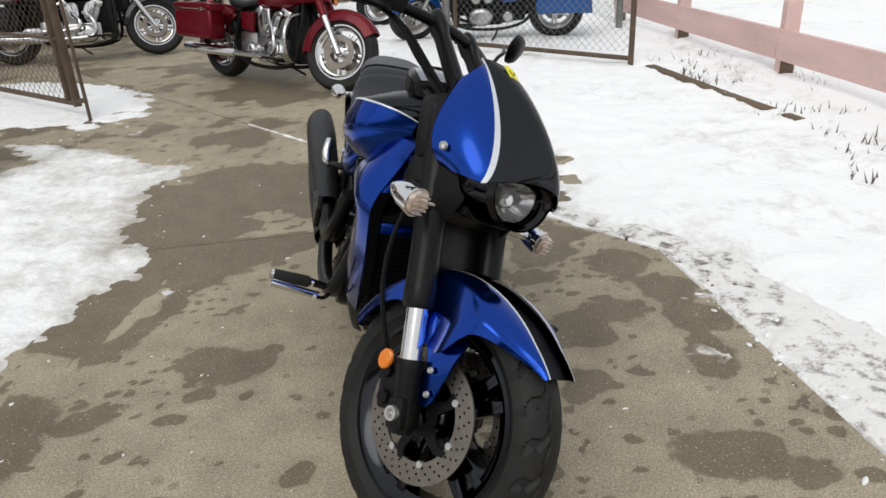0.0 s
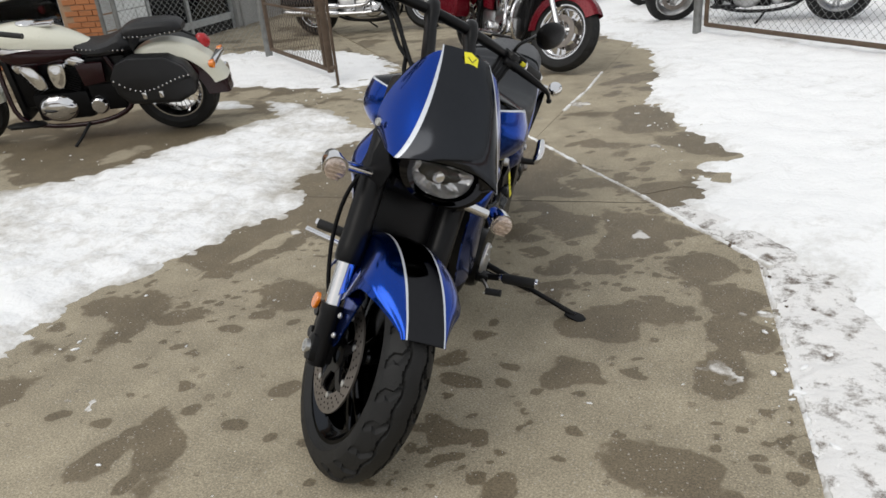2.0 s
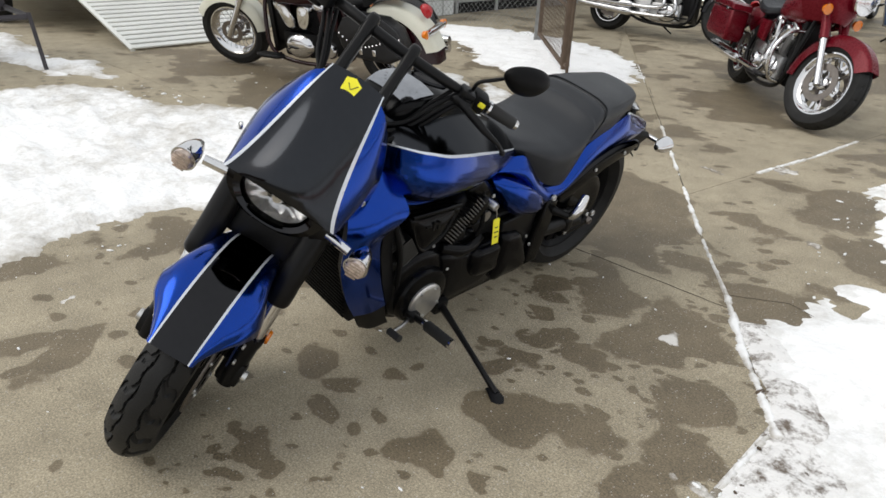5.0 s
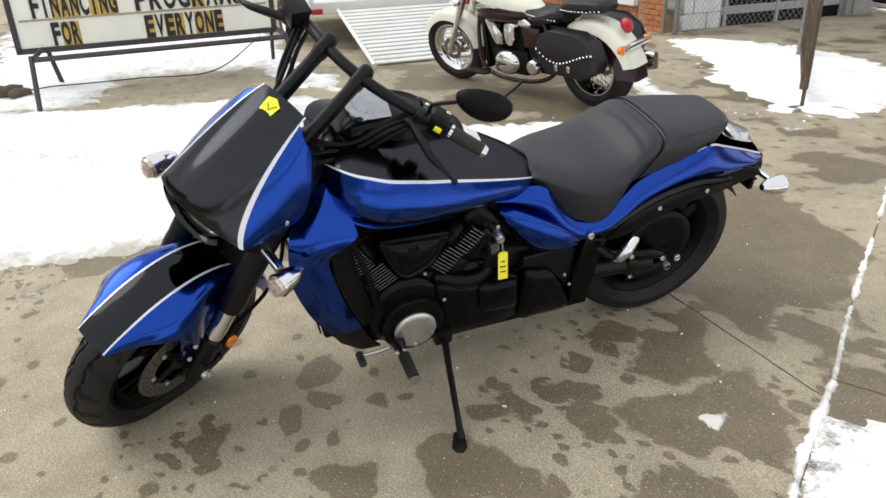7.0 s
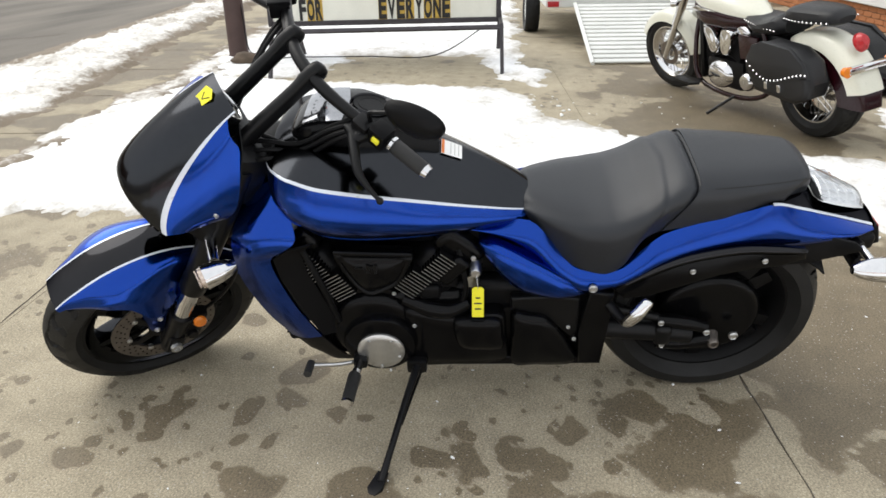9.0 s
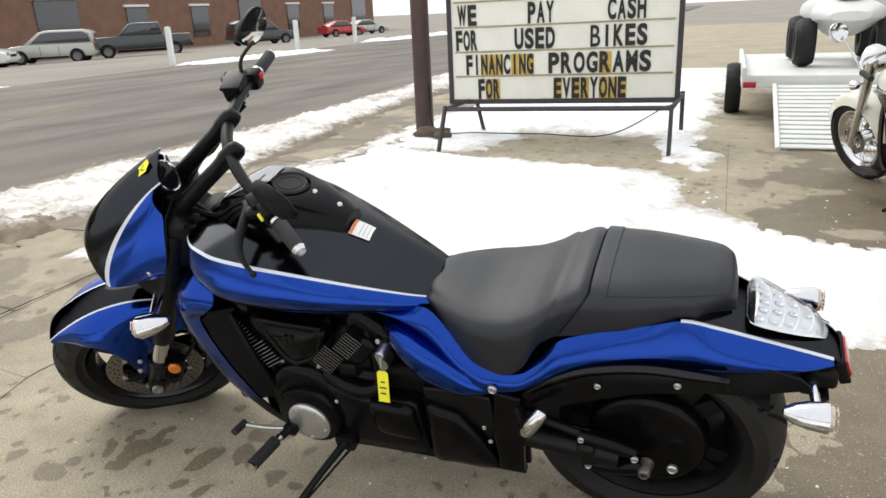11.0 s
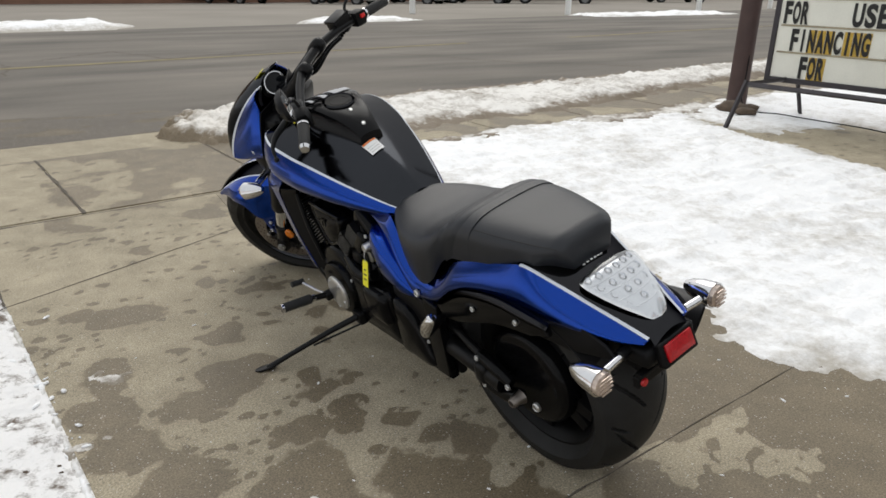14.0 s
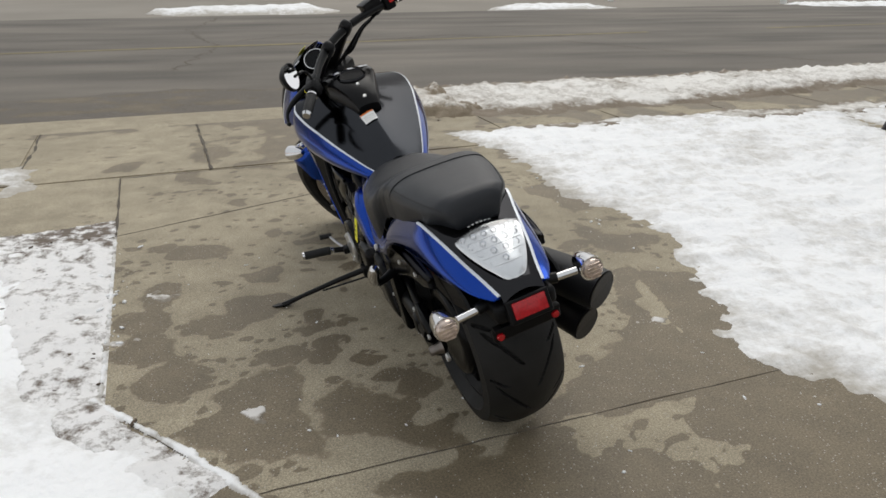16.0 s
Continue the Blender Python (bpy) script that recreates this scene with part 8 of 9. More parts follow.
            part("air_cleaner", bm, metal, b, "chrome air cleaner cover")
        bm = B()
        prism(bm, [(0.62, 0.62), (0.42, 0.62), (0.44, 0.47), (0.6, 0.45)], 0.03, side_m(sg * 0.145 + 0.015), bev=0.012)
        part("side_cover", bm, second, b)
        bm = B()
        prism(bm, [(1.15, -0.05), (1.2, 0.0), (1.15, 0.05), (0.95, 0.05), (0.9, 0.0), (0.95, -0.05)], 0.018, at(0, sg * 0.29, 0.24), bev=0.004)
        tube(bm, [(1.05, sg * 0.16, 0.22), (1.05, sg * 0.28, 0.235)], 0.012, 8)
        part("footboard", bm, SATIN, b, "oval footboard")
    # exhausts on the right
    for k, (z0, z1) in enumerate(((0.24, 0.3), (0.33, 0.36)) if not fairing else ((0.25, 0.27),)):
        bm = B()
        tube(bm, [(0.86 - 0.12 * k, -0.14, 0.52), (0.98 - 0.15 * k, -0.22, 0.42), (0.95 - 0.15 * k, -0.225, z0 + 0.02), (0.6, -0.22, z0), (0.3, -0.225, z0 + 0.01)], 0.024, 12, per=5)
        part("exhaust_pipe", bm, metal, b, "chrome exhaust pipe")
        bm = B()
        tube(bm, [(0.42, -0.225, z0 + 0.005), (0.38, -0.225, z0 + 0.008), (-0.3, -0.235, z1 - 0.005), (-0.36, -0.237, z1)], [0.03, 0.046, 0.046, 0.036], 18)
        part("silencer", bm, metal, b, "chrome silencer")
    if fairing:
        bm = B()
        tube(bm, [(0.42, 0.225, 0.26), (0.38, 0.225, 0.26), (-0.3, 0.235, 0.27), (-0.36, 0.237, 0.27)], [0.03, 0.046, 0.046, 0.036], 18)
        part("silencer", bm, metal, b, "chrome silencer")
        for sg in (-1, 1):
            bm = B()
            tube(bm, [(1.12, sg * 0.1, 0.22), (1.2, sg * 0.25, 0.26), (1.22, sg * 0.3, 0.45), (1.18, sg * 0.2, 0.6), (1.17, sg * 0.06, 0.63)], 0.016, 10, per=6)
            part("crash_bar", bm, metal, b, "chrome crash bar")
    # bags
    for sg in (-1, 1):
        bm = B()
        if bags == "leather":
            prism(bm, [(0.33, 0.42), (0.345, 0.52), (0.28, 0.63), (0.18, 0.665), (-0.07, 0.65), (-0.19, 0.58), (-0.245, 0.46), (-0.22, 0.37), (-0.1, 0.31), (0.26, 0.33)], 0.17, side_m(max(sg * 0.14, sg * 0.31)), bev=0.05, seg=4)
            bg = part("saddlebag", bm, LEATHER, b, "black studded leather saddlebag")
            bm = B()
            prism(bm, [(0.335, 0.49), (0.335, 0.54), (0.275, 0.64), (0.18, 0.675), (-0.07, 0.66), (-0.185, 0.585), (-0.235, 0.5), (-0.12, 0.495), (0.05, 0.455), (0.2, 0.43), (0.27, 0.44)], 0.03, side_m(sg * 0.302 + 0.015), bev=0.012)
            part("bag_flap", bm, LEATHER, bg, "leather flap")
            bm = B()
            for i in range(17):
                q = i / 16
                zz = 0.525 - 0.09 * math.sin(q ** 1.5 * math.pi) + 0.0 * q
                bmesh.ops.create_icosphere(bm, subdivisions=1, radius=0.008, matrix=Matrix.Translation((-0.215 + 0.53 * q, sg * 0.318, zz)))
            sd = part("bag_studs", bm, CHROME, bg, "row of chrome studs")
            sd["kind"] = "stuff"
            for bx in (-0.04, 0.08):
                bm = B()
                rbox(bm, (bx + 0.05, sg * 0.312, 0.4), (0.03, 0.02, 0.05), 0.005)
                part("bag_buckle", bm, CHROME, bg, "chrome buckle")
        elif bags == "hard":
            bag(bm, -0.36, 0.24, sg * 0.19, sg * 0.36, 0.36, 0.62, 0.035, 0.07)
            bg = part("saddlebag", bm, main, b, "painted hard saddlebag")
            bm = B()
            prism(bm, [(-0.37, 0.625), (0.245, 0.625), (0.235, 0.67), (0.18, 0.685), (-0.3, 0.68), (-0.36, 0.66)], 0.18, side_m(max(sg * 0.19, sg * 0.365)), bev=0.02, seg=3)
            part("bag_lid", bm, main, bg, "painted bag lid")
            bm = B()
            rbox(bm, (0.1, sg * 0.366, 0.622), (0.05, 0.008, 0.03), 0.004)
            part("bag_latch", bm, metal, bg)
    # lights, bars
    top = hub + ax * 0.72
    if lamp and not fairing:
        bm = B()
        lathe(bm, [(0.0, -0.12), (0.05, -0.1), (0.085, -0.05), (0.095, 0.0), (0.1, 0.01), (0.09, 0.015)], 28, at(top.x + 0.12, 0, top.z - 0.02, AXIS_X))
        hl = part("headlamp", bm, metal, b, "round chrome headlamp", ST)
        bm = B()
        lathe(bm, [(0.088, 0.01), (0.06, 0.025), (0.0, 0.032)], 24, at(top.x + 0.12, 0, top.z - 0.02, AXIS_X))
        part("lens", bm, REFLECTOR, hl)
    if fairing:
        fx = top.x + 0.06
        bm = B()
        rows = []
        for i in range(13):
            q = i / 12
            z = 0.74 + 0.42 * q
            w = 0.14 + 0.2 * math.sin(min(1.0, q * 1.25) * math.pi / 2) - 0.06 * max(0, q - 0.7) / 0.3
            rows.append([V(fx + 0.16 * (1 - abs(u) ** 2.2) * (0.8 + 0.4 * math.sin(q * math.pi)) - 0.12 * q - 0.1 * abs(u) ** 3, u * w, z - 0.06 * abs(u) ** 2 * (1 - q)) for u in np.linspace(-1, 1, 15)])
        skin(bm, rows)
        thick(bm, 0.008)
        part("fairing", bm, main, b, "painted handlebar fairing", ST)
        bm = B()
        lathe(bm, [(0.0, -0.05), (0.085, -0.03), (0.092, 0.0), (0.085, 0.012), (0.05, 0.025), (0.0, 0.03)], 28, at(fx + 0.205, 0, 0.92, AXIS_X))
        part("headlamp", bm, REFLECTOR, b, "round headlamp", ST)
        for sg in (-1, 1):
            bm = B()
            lathe(bm, [(0.0, -0.04), (0.03, -0.03), (0.04, 0.0), (0.0, 0.01)], 16, at(fx + 0.1, sg * 0.17, 0.79, AXIS_X))
            part("indicator", bm, AMBER, b, "amber turn signal", ST)
        bm = B()
        rows = [[V(fx + 0.1 * (1 - u * u) - 0.06 * q, u * (0.26 - 0.05 * q), 1.13 + 0.14 * q - 0.05 * u * u) for u in np.linspace(-1, 1, 9)] for q in (0, 0.5, 1)]
        skin(bm, rows)
        thick(bm, 0.004)
        part("windscreen", bm, DARKGLASS, b, "smoked short windscreen", ST)
    bm = B()
    tube(bm, [(top.x - 0.42, -0.4, top.z + 0.08 + drop), (top.x - 0.28, -0.36, top.z + 0.1 + drop), (top.x - 0.06, -0.2, top.z + 0.12 + drop), (top.x, 0, top.z + 0.04),
              (top.x - 0.06, 0.2, top.z + 0.12 + drop), (top.x - 0.28, 0.36, top.z + 0.1 + drop), (top.x - 0.42, 0.4, top.z + 0.08 + drop)], 0.013, 10, per=5)
    part("handlebar", bm, metal, b, "chrome handlebar", ST)
    for sg in (-1, 1):
        bm = B()
        tube(bm, [(top.x - 0.28, sg * 0.362, top.z + 0.1 + drop), (top.x - 0.42, sg * 0.402, top.z + 0.08 + drop)], 0.019, 12)
        part("grip", bm, GRIPRUBBER, b, "black grip", ST)
        bm = B()
        tube(bm, [(top.x - 0.24, sg * 0.34, top.z + 0.11 + drop), (top.x - 0.2, sg * 0.4, top.z + 0.27)], 0.006, 8)
        mm = at(top.x - 0.2, sg * 0.42, top.z + 0.3, pose(0, 0, 0, 0, -80))
        lathe(bm, [(0.0, -0.03), (0.04, -0.022), (0.062, 0.0), (0.06, 0.004)], 22, mm)
        part("mirror", bm, metal, b, "round chrome mirror", ST)
        if not fairing:
            bm = B()
            tube(bm, [(top.x + 0.08, sg * 0.1, top.z - 0.14), (top.x + 0.08, sg * 0.17, top.z - 0.14)], 0.009, 8)
            lathe(bm, [(0.0, -0.06), (0.025, -0.04), (0.034, 0.0), (0.0, 0.01)], 16, at(top.x + 0.1, sg * 0.19, top.z - 0.14, AXIS_X))
            part("indicator", bm, metal, b, "chrome turn signal", ST)
        bm = B()
        lathe(bm, [(0.0, -0.05), (0.026, -0.035), (0.034, 0.0), (0.0, 0.012)], 16, at(-0.37, sg * 0.15, 0.53, pose(0, 0, 0, 0, -90)))
        part("rear_indicator", bm, AMBER, b, "amber rear turn signal")
    bm = B()
    lathe(bm, [(0.0, 0.045), (0.03, 0.038), (0.046, 0.012), (0.052, 0.0), (0.052, -0.03)], 24, at(-0.3, 0, 0.665, pose(0, 0, 0, 0, -58)) @ Matrix.Diagonal((1.1, 0.8, 0.8, 1)))
    part("tail_lamp", bm, REDLENS, b, "red tail lamp")
    bm = B()
    rbox(bm, (-0.36, 0, 0.53), (0.05, 0.3, 0.04), 0.012)
    part("lamp_bar", bm, metal, b)
    bm = B()
    tube(bm, [(0.66, 0.16, 0.17), (0.7, 0.28, 0.11), (0.74, 0.345, 0.068)], 0.012, 8)
    part("side_stand", bm, SATIN, b, "lowered side stand")
    return b


BFIN = {}
for em in (DARKCAST, STEEL):
    bm = B()
    rbox(bm, (0, 0, 0), (0.125, 0.24, 0.008), 0.002, None, 1)
    BFIN[em.name] = mesh_of("fin", bm, em, 25)


def stand_at(rear, front_pt, lean=-11.0):
    d = V(front_pt[0] - rear[0], front_pt[1] - rear[1], 0)
    return pose(rear[0], rear[1], 0.004, lean, 0, math.degrees(math.atan2(d.y, d.x)))


cruiser("cream and maroon cruiser with studded leather saddlebags, on its stand", stand_at((-3.27, 4.27), (-4.75, 3.54)), CREAM, MAROON, steer=10, wb=1.64, fw=0.15, rw=0.19)
cruiser("deep red touring motorcycle with hard saddlebags and fairing", stand_at((-2.03, 7.28), (-0.79, 6.22), -9), REDPAINT, REDPAINT, steer=24, wb=1.6, front_style="cast", fr=0.33, rr=0.31, fw=0.13,
        bags="hard", fairing=True, engine=STEEL, seat_m=VINYL)
cruiser("black touring motorcycle with hard saddlebags and chrome pipes", stand_at((-4.86, 8.68), (-3.38, 8.92), -9), BLACKGLOSS, BLACKGLOSS, steer=12, wb=1.6, front_style="cast", fr=0.33, rr=0.31,
        bags="hard", engine=STEEL, seat_m=VINYL, lamp=True)
cruiser("slate blue touring motorcycle with hard saddlebags", stand_at((-1.95, 10.95), (-2.6, 12.4), -9), NAVY, NAVY, wb=1.6, front_style="cast", bags="hard", fairing=True, engine=STEEL, seat_m=VINYL)
cruiser("black and red touring motorcycle seen past the others", stand_at((-1.75, 12.0), (-2.2, 13.5), -9), REDPAINT, BLACKGLOSS, wb=1.6, front_style="cast", bags="hard", fairing=True, engine=STEEL, seat_m=VINYL)
cruiser("bright blue cruiser with hard bags behind the chain-link gate", stand_at((1.45, 8.75), (-0.2, 8.95), -9), SKYBLUE, SKYBLUE, steer=32, wb=1.66, front_style="cast", fr=0.31, fw=0.17, bags="hard", engine=DARKCAST, seat_m=VINYL, metal=STEEL, fork_m=STEEL)
cruiser("white-fendered motorcycle parked behind the blue one", stand_at((0.9, 10.2), (-0.7, 10.35), -9), WHITEPAINT, NAVY, steer=28, wb=1.6, front_style="cast", bags="none", engine=DARKCAST, seat_m=VINYL)
cruiser("red cruiser parked behind the black tourer", stand_at((-5.6, 10.9), (-4.1, 11.3), -9), REDPAINT, BLACKGLOSS, wb=1.6, front_style="cast", bags="none", engine=STEEL, seat_m=VINYL)
cruiser("orange motorcycle standing far back in the yard", stand_at((-1.6, 14.6), (-1.9, 16.1), -9), mat("orange_paint", (0.5, 0.1, 0.02), 0.3, 0.1, 0.1, 4, coat=0.6), BLACKGLOSS, wb=1.6, front_style="cast", bags="hard", engine=STEEL, seat_m=VINYL)
cruiser("dark red motorcycle standing against the back of the yard", stand_at((-3.6, 12.6), (-3.9, 14.1), -9), REDPAINT, BLACKGLOSS, wb=1.6, front_style="cast", bags="hard", engine=STEEL, seat_m=VINYL)
# ---- shop building ----
BC = V(-6.55, 6.63, 0)
BW, BE = V(-0.989, -0.147, 0), V(-0.147, 0.989, 0)      # along the street front, along the yard side


def wall_m(o, d, n):
    """x along the wall, y up, z outwards."""
    return Matrix(((d.x, 0, n.x, o.x), (d.y, 0, n.y, o.y), (0, 1, 0, o.z), (0, 0, 0, 1)))


NS, NE = V(0.147, -0.989, 0), V(0.989, 0.147, 0)
SW, EW = wall_m(BC, BW, NS), wall_m(BC, BE, NE)


def slab_on(bm, m, x0, x1, y0, y1, z0, z1, bev=0.0):
    rbox(bm, ((x0 + x1) / 2, (y0 + y1) / 2, (z0 + z1) / 2), (abs(x1 - x0), abs(y1 - y0), abs(z1 - z0)), bev, m, 1)


bm = B()
slab_on(bm, SW, 0.0, 14, -0.02, 0.28, -0.3, -0.012)
slab_on(bm, SW, 0.0, 0.57, 0.28, 4.0, -0.3, -0.012)
slab_on(bm, SW, 0.57, 14, 2.6, 4.0, -0.3, -0.012)
wall_s = structure("wall_south", bm, MORTAR, "orange brick street front with large display windows")
bm = B()
slab_on(bm, EW, 0.3, 0.9, -0.02, 4.0, -0.3, -0.012)
slab_on(bm, EW, 0.9, 3.1, 2.3, 4.0, -0.3, -0.012)
slab_on(bm, EW, 3.1, 9.0, -0.02, 4.0, -0.3, 0.0)
wall_e = structure("wall_east", bm, GREYWALL, "white and grey yard wall of the shop")
bm = B()
slab_on(bm, EW, 0.3, 14, 3.9, 4.1, -14, 0.1)
structure("roof", bm, GREYWALL, "flat grey roof")
bm = B()
slab_on(bm, SW, 0.3, 14, -0.02, 4.0, -9.0, -8.8)
slab_on(bm, SW, 13.8, 14, -0.02, 4.0, -8.8, -0.3)
structure("wall_back", bm, GREYWALL, "plain inner back wall")
# display windows
win = structure("window_1", B(), FRAMEALU, "long display window with dark reflections")
bm = B()
slab_on(bm, SW, 0.57, 14, 0.28, 0.385, -0.2, 0.06, 0.01)
part("window_sill", bm, WHITEPAINT, win, "chipped white sill")
for x in (0.6, 2.04, 3.58, 5.1, 6.7, 8.3):
    bm = B()
    slab_on(bm, SW, x - 0.025, x + 0.025, 0.385, 2.6, -0.14, -0.06, 0.004)
    part("window_frame", bm, FRAMEALU, win)
PANE = glass_mat("shop_window_glass", (0.5, 0.53, 0.55), 0.01, 1.4)
for x0, x1 in ((0.63, 2.01), (2.07, 3.55), (3.61, 5.07), (5.13, 6.67), (6.73, 8.27), (8.33, 13.9)):
    bm = B()
    slab_on(bm, SW, x0, x1, 0.39, 2.58, -0.104, -0.098)
    ob = part("pane", bm, PANE, win)
    ob.visible_shadow = False
# showroom with machines behind the glass; its dimness is put into the floor colour
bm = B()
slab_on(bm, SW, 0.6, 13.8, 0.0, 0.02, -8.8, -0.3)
structure("showroom_floor", bm, mat("dimmed_floor", (0.03, 0.03, 0.035), 0.95, 0, 0.2, 4), "dark showroom floor")
# added near-black sheet at window height, standing in for the unlit depth
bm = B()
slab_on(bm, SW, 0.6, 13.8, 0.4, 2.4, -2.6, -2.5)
part("dark_backdrop", bm, mat("backdrop_near_black", (0.025, 0.025, 0.03), 0.8, 0, 0.5, 2), wall_s, "near-black backdrop panel added behind the windows")
for k, (x, cm, cs) in enumerate(((1.6, BLACKGLOSS, NAVY), (2.9, SKYBLUE, BLACKGLOSS), (4.3, BLACKGLOSS, MAROON), (5.6, MAROON, BLACKGLOSS))):
    p0 = SW @ V(x, 0, -1.0)
    p1 = SW @ V(x + 0.9, 0, -2.1)
    cruiser("dark motorcycle on show behind the shop window", stand_at((p0.x, p0.y), (p1.x, p1.y), -9), cm, cs, wb=1.45, front_style="cast", bags="none", engine=STEEL, seat_m=VINYL)
bm = B()
rbox(bm, (1.15, 0.5, -0.35), (0.7, 0.22, 0.22), 0.05, SW @ pose(0, 0, 0, 0, 0, -14))
new_box = new("display_box", mesh_of("display_box", bm, WHITEPAINT))
tagged(new_box, "white boxes on the ledge behind the window", "box")
# bricks of the corner pier and the plinth
brick_bm = B()
rbox(brick_bm, (0, 0, 0), (0.194, 0.057, 0.016), 0.003, None, 1)
BRICK_ME = mesh_of("brick", brick_bm, BRICK)
half_bm = B()
rbox(half_bm, (0, 0, 0), (0.094, 0.057, 0.016), 0.003, None, 1)
HALF_ME = mesh_of("brick", half_bm, BRICK)


def bricks(parent, m, x0, x1, y0, y1, n_max=400):
    row, y = 0, y0 + 0.034
    count = 0
    while y < y1 - 0.02:
        x = x0 + (0.1 if row % 2 == 0 else 0.0)
        if row % 2:
            shared("brick", HALF_ME, parent, m @ Matrix.Translation((x0 + 0.05, y, -0.004)))
            x = x0 + 0.204
        while x < x1 - 0.02:
            if x + 0.1 <= x1 + 0.01:
                shared("brick", BRICK_ME, parent, m @ Matrix.Translation((x, y, -0.004)))
            x += 0.204
            count += 1
        row += 1
        y += 0.067


# ---- yard side: white block, glazed door, grey wall ----
for r in range(12):
    for c, (x0, x1) in enumerate(((0.02, 0.44), (0.46, 0.88)) if r % 2 else ((0.02, 0.22), (0.24, 0.66), (0.68, 0.88))):
        bm = B()
        slab_on(bm, EW, x0, x1, 0.01 + 0.2 * r, 0.2 + 0.2 * r, -0.02, 0.0, 0.004)
        part("block", bm, WHITEBLOCK, wall_e)
bm = B()
slab_on(bm, EW, -0.012, 0.02, 0.0, 2.6, -0.02, 0.02)
part("corner_trim", bm, GALV, wall_e, "grey metal corner strip")
door = structure("door_1", B(), FRAMEALU, "aluminium framed glazed shopfront door")
bm = B()
for x in (0.93, 1.02, 1.9, 3.06):
    slab_on(bm, EW, x - 0.03, x + 0.03, 0.0, 2.3, -0.14, -0.06, 0.004)
for y in (0.2, 0.74, 2.26):
    slab_on(bm, EW, 0.93, 3.06, y - 0.05, y + 0.05, -0.135, -0.065, 0.004)
part("door_frame", bm, FRAMEALU, door)
bm = B()
slab_on(bm, EW, 0.93, 3.06, 0.0, 0.15, -0.12, -0.08)
part("kick_panel", bm, PLASTIC, door, "dark kick panel")
for x0, x1, y0, y1 in ((1.05, 1.87, 0.25, 0.69), (1.93, 3.03, 0.25, 0.69), (1.05, 1.87, 0.79, 2.2), (1.93, 3.03, 0.79, 2.2)):
    bm = B()
    slab_on(bm, EW, x0, x1, y0, y1, -0.104, -0.096)
    part("pane", bm, DARKGLASS, door, "dark glass pane")
for r in range(3):
    bm = B()
    slab_on(bm, EW, 3.2 + 1.4 * r, 3.24 + 1.4 * r, 0, 3.9, 0.0, 0.03, 0.004)
    part("wall_rib", bm, GREYWALL, wall_e)


# ---- chain-link fence and gates ----
def chain_link(parent, a, b, z0, z1, pitch=0.075, r=0.0018, wire=GALV, label="galvanised chain-link mesh"):
    """Woven diamonds between two plan points."""
    d = V(b[0] - a[0], b[1] - a[1], 0)
    L = d.length
    d.normalize()
    H = z1 - z0
    bm = B()
    s = V(-d.y, d.x, 0)
    n = int((L + H) / pitch)
    for k in range(n + 1):
        u = k * pitch
        for sg in (1, -1):
            lo = max(0.0, u - H)
            hi = min(L, u)
            if hi - lo < 0.02:
                continue
            if sg > 0:
                p, q = (lo, u - lo), (hi, u - hi)
            else:
                p, q = (L - lo, u - lo), (L - hi, u - hi)
            P = V(a[0], a[1], z0 + p[1]) + d * p[0] + s * r * sg
            Q = V(a[0], a[1], z0 + q[1]) + d * q[0] + s * r * sg
            tube(bm, [P, Q], r, 3, False)
    ob = part("chain_link_mesh", bm, wire, parent, label)
    ob["kind"] = "stuff"
    return ob


def pipe(parent, name, pts, r, material, label="", n=12):
    bm = B()
    tube(bm, pts, r, n)
    return part(name, bm, material, parent, label)


fence = thing("chain_link_fence", Matrix.Identity(4), "galvanised chain-link fence against the shop wall", "fence")
pipe(fence, "post", [(-6.38, 6.7, 0), (-6.38, 6.7, 1.9)], 0.03, GALV)
pipe(fence, "post", [(-4.48, 7.02, 0), (-4.48, 7.02, 1.95)], 0.042, GALV, "thick galvanised gate post")
pipe(fence, "top_rail", [(-6.38, 6.7, 1.85), (-4.48, 7.02, 1.85)], 0.021, GALV)
chain_link(fence, (-6.36, 6.703), (-4.5, 7.017), 0.06, 1.83)
gate_l = thing("metal_gate", Matrix.Identity(4), "rusty open gate leaf with torn wire mesh", "gate")
ga, gb = V(-4.36, 6.93, 0), V(-2.86, 5.78, 0)
pipe(gate_l, "hinge_stile", [ga + V(0, 0, 0.1), ga + V(0, 0, 1.8)], 0.024, RUSTY)
pipe(gate_l, "end_stile", [gb + V(0, 0, 0.1), gb + V(0, 0, 1.8)], 0.033, RUSTY)
pipe(gate_l, "end_stile", [gb - V(0.1, -0.08, 0) + V(0, 0, 0.12), gb - V(0.1, -0.08, 0) + V(0, 0, 1.8)], 0.024, RUSTY)
pipe(gate_l, "bottom_rail", [ga + V(0, 0, 0.12), gb + V(0, 0, 0.12)], 0.022, RUSTY)
pipe(gate_l, "mid_rail", [ga + V(0, 0, 0.62), gb + V(0, 0, 0.62)], 0.014, RUSTY)
pipe(gate_l, "mid_rail", [ga + V(0, 0, 1.2), gb + V(0, 0, 1.2)], 0.014, RUSTY)
pipe(gate_l, "top_rail", [ga + V(0, 0, 1.78), gb + V(0, 0, 1.78)], 0.022, RUSTY)
pipe(gate_l, "drop_rod", [(-2.75, 5.7, 0.0), (-2.75, 5.7, 1.2)], 0.014, RUSTY, "dark drop rod standing on the ground")
pipe(gate_l, "rod_bracket", [gb + V(0, 0, 0.14), V(-2.75, 5.7, 0.16)], 0.02, RUSTY)
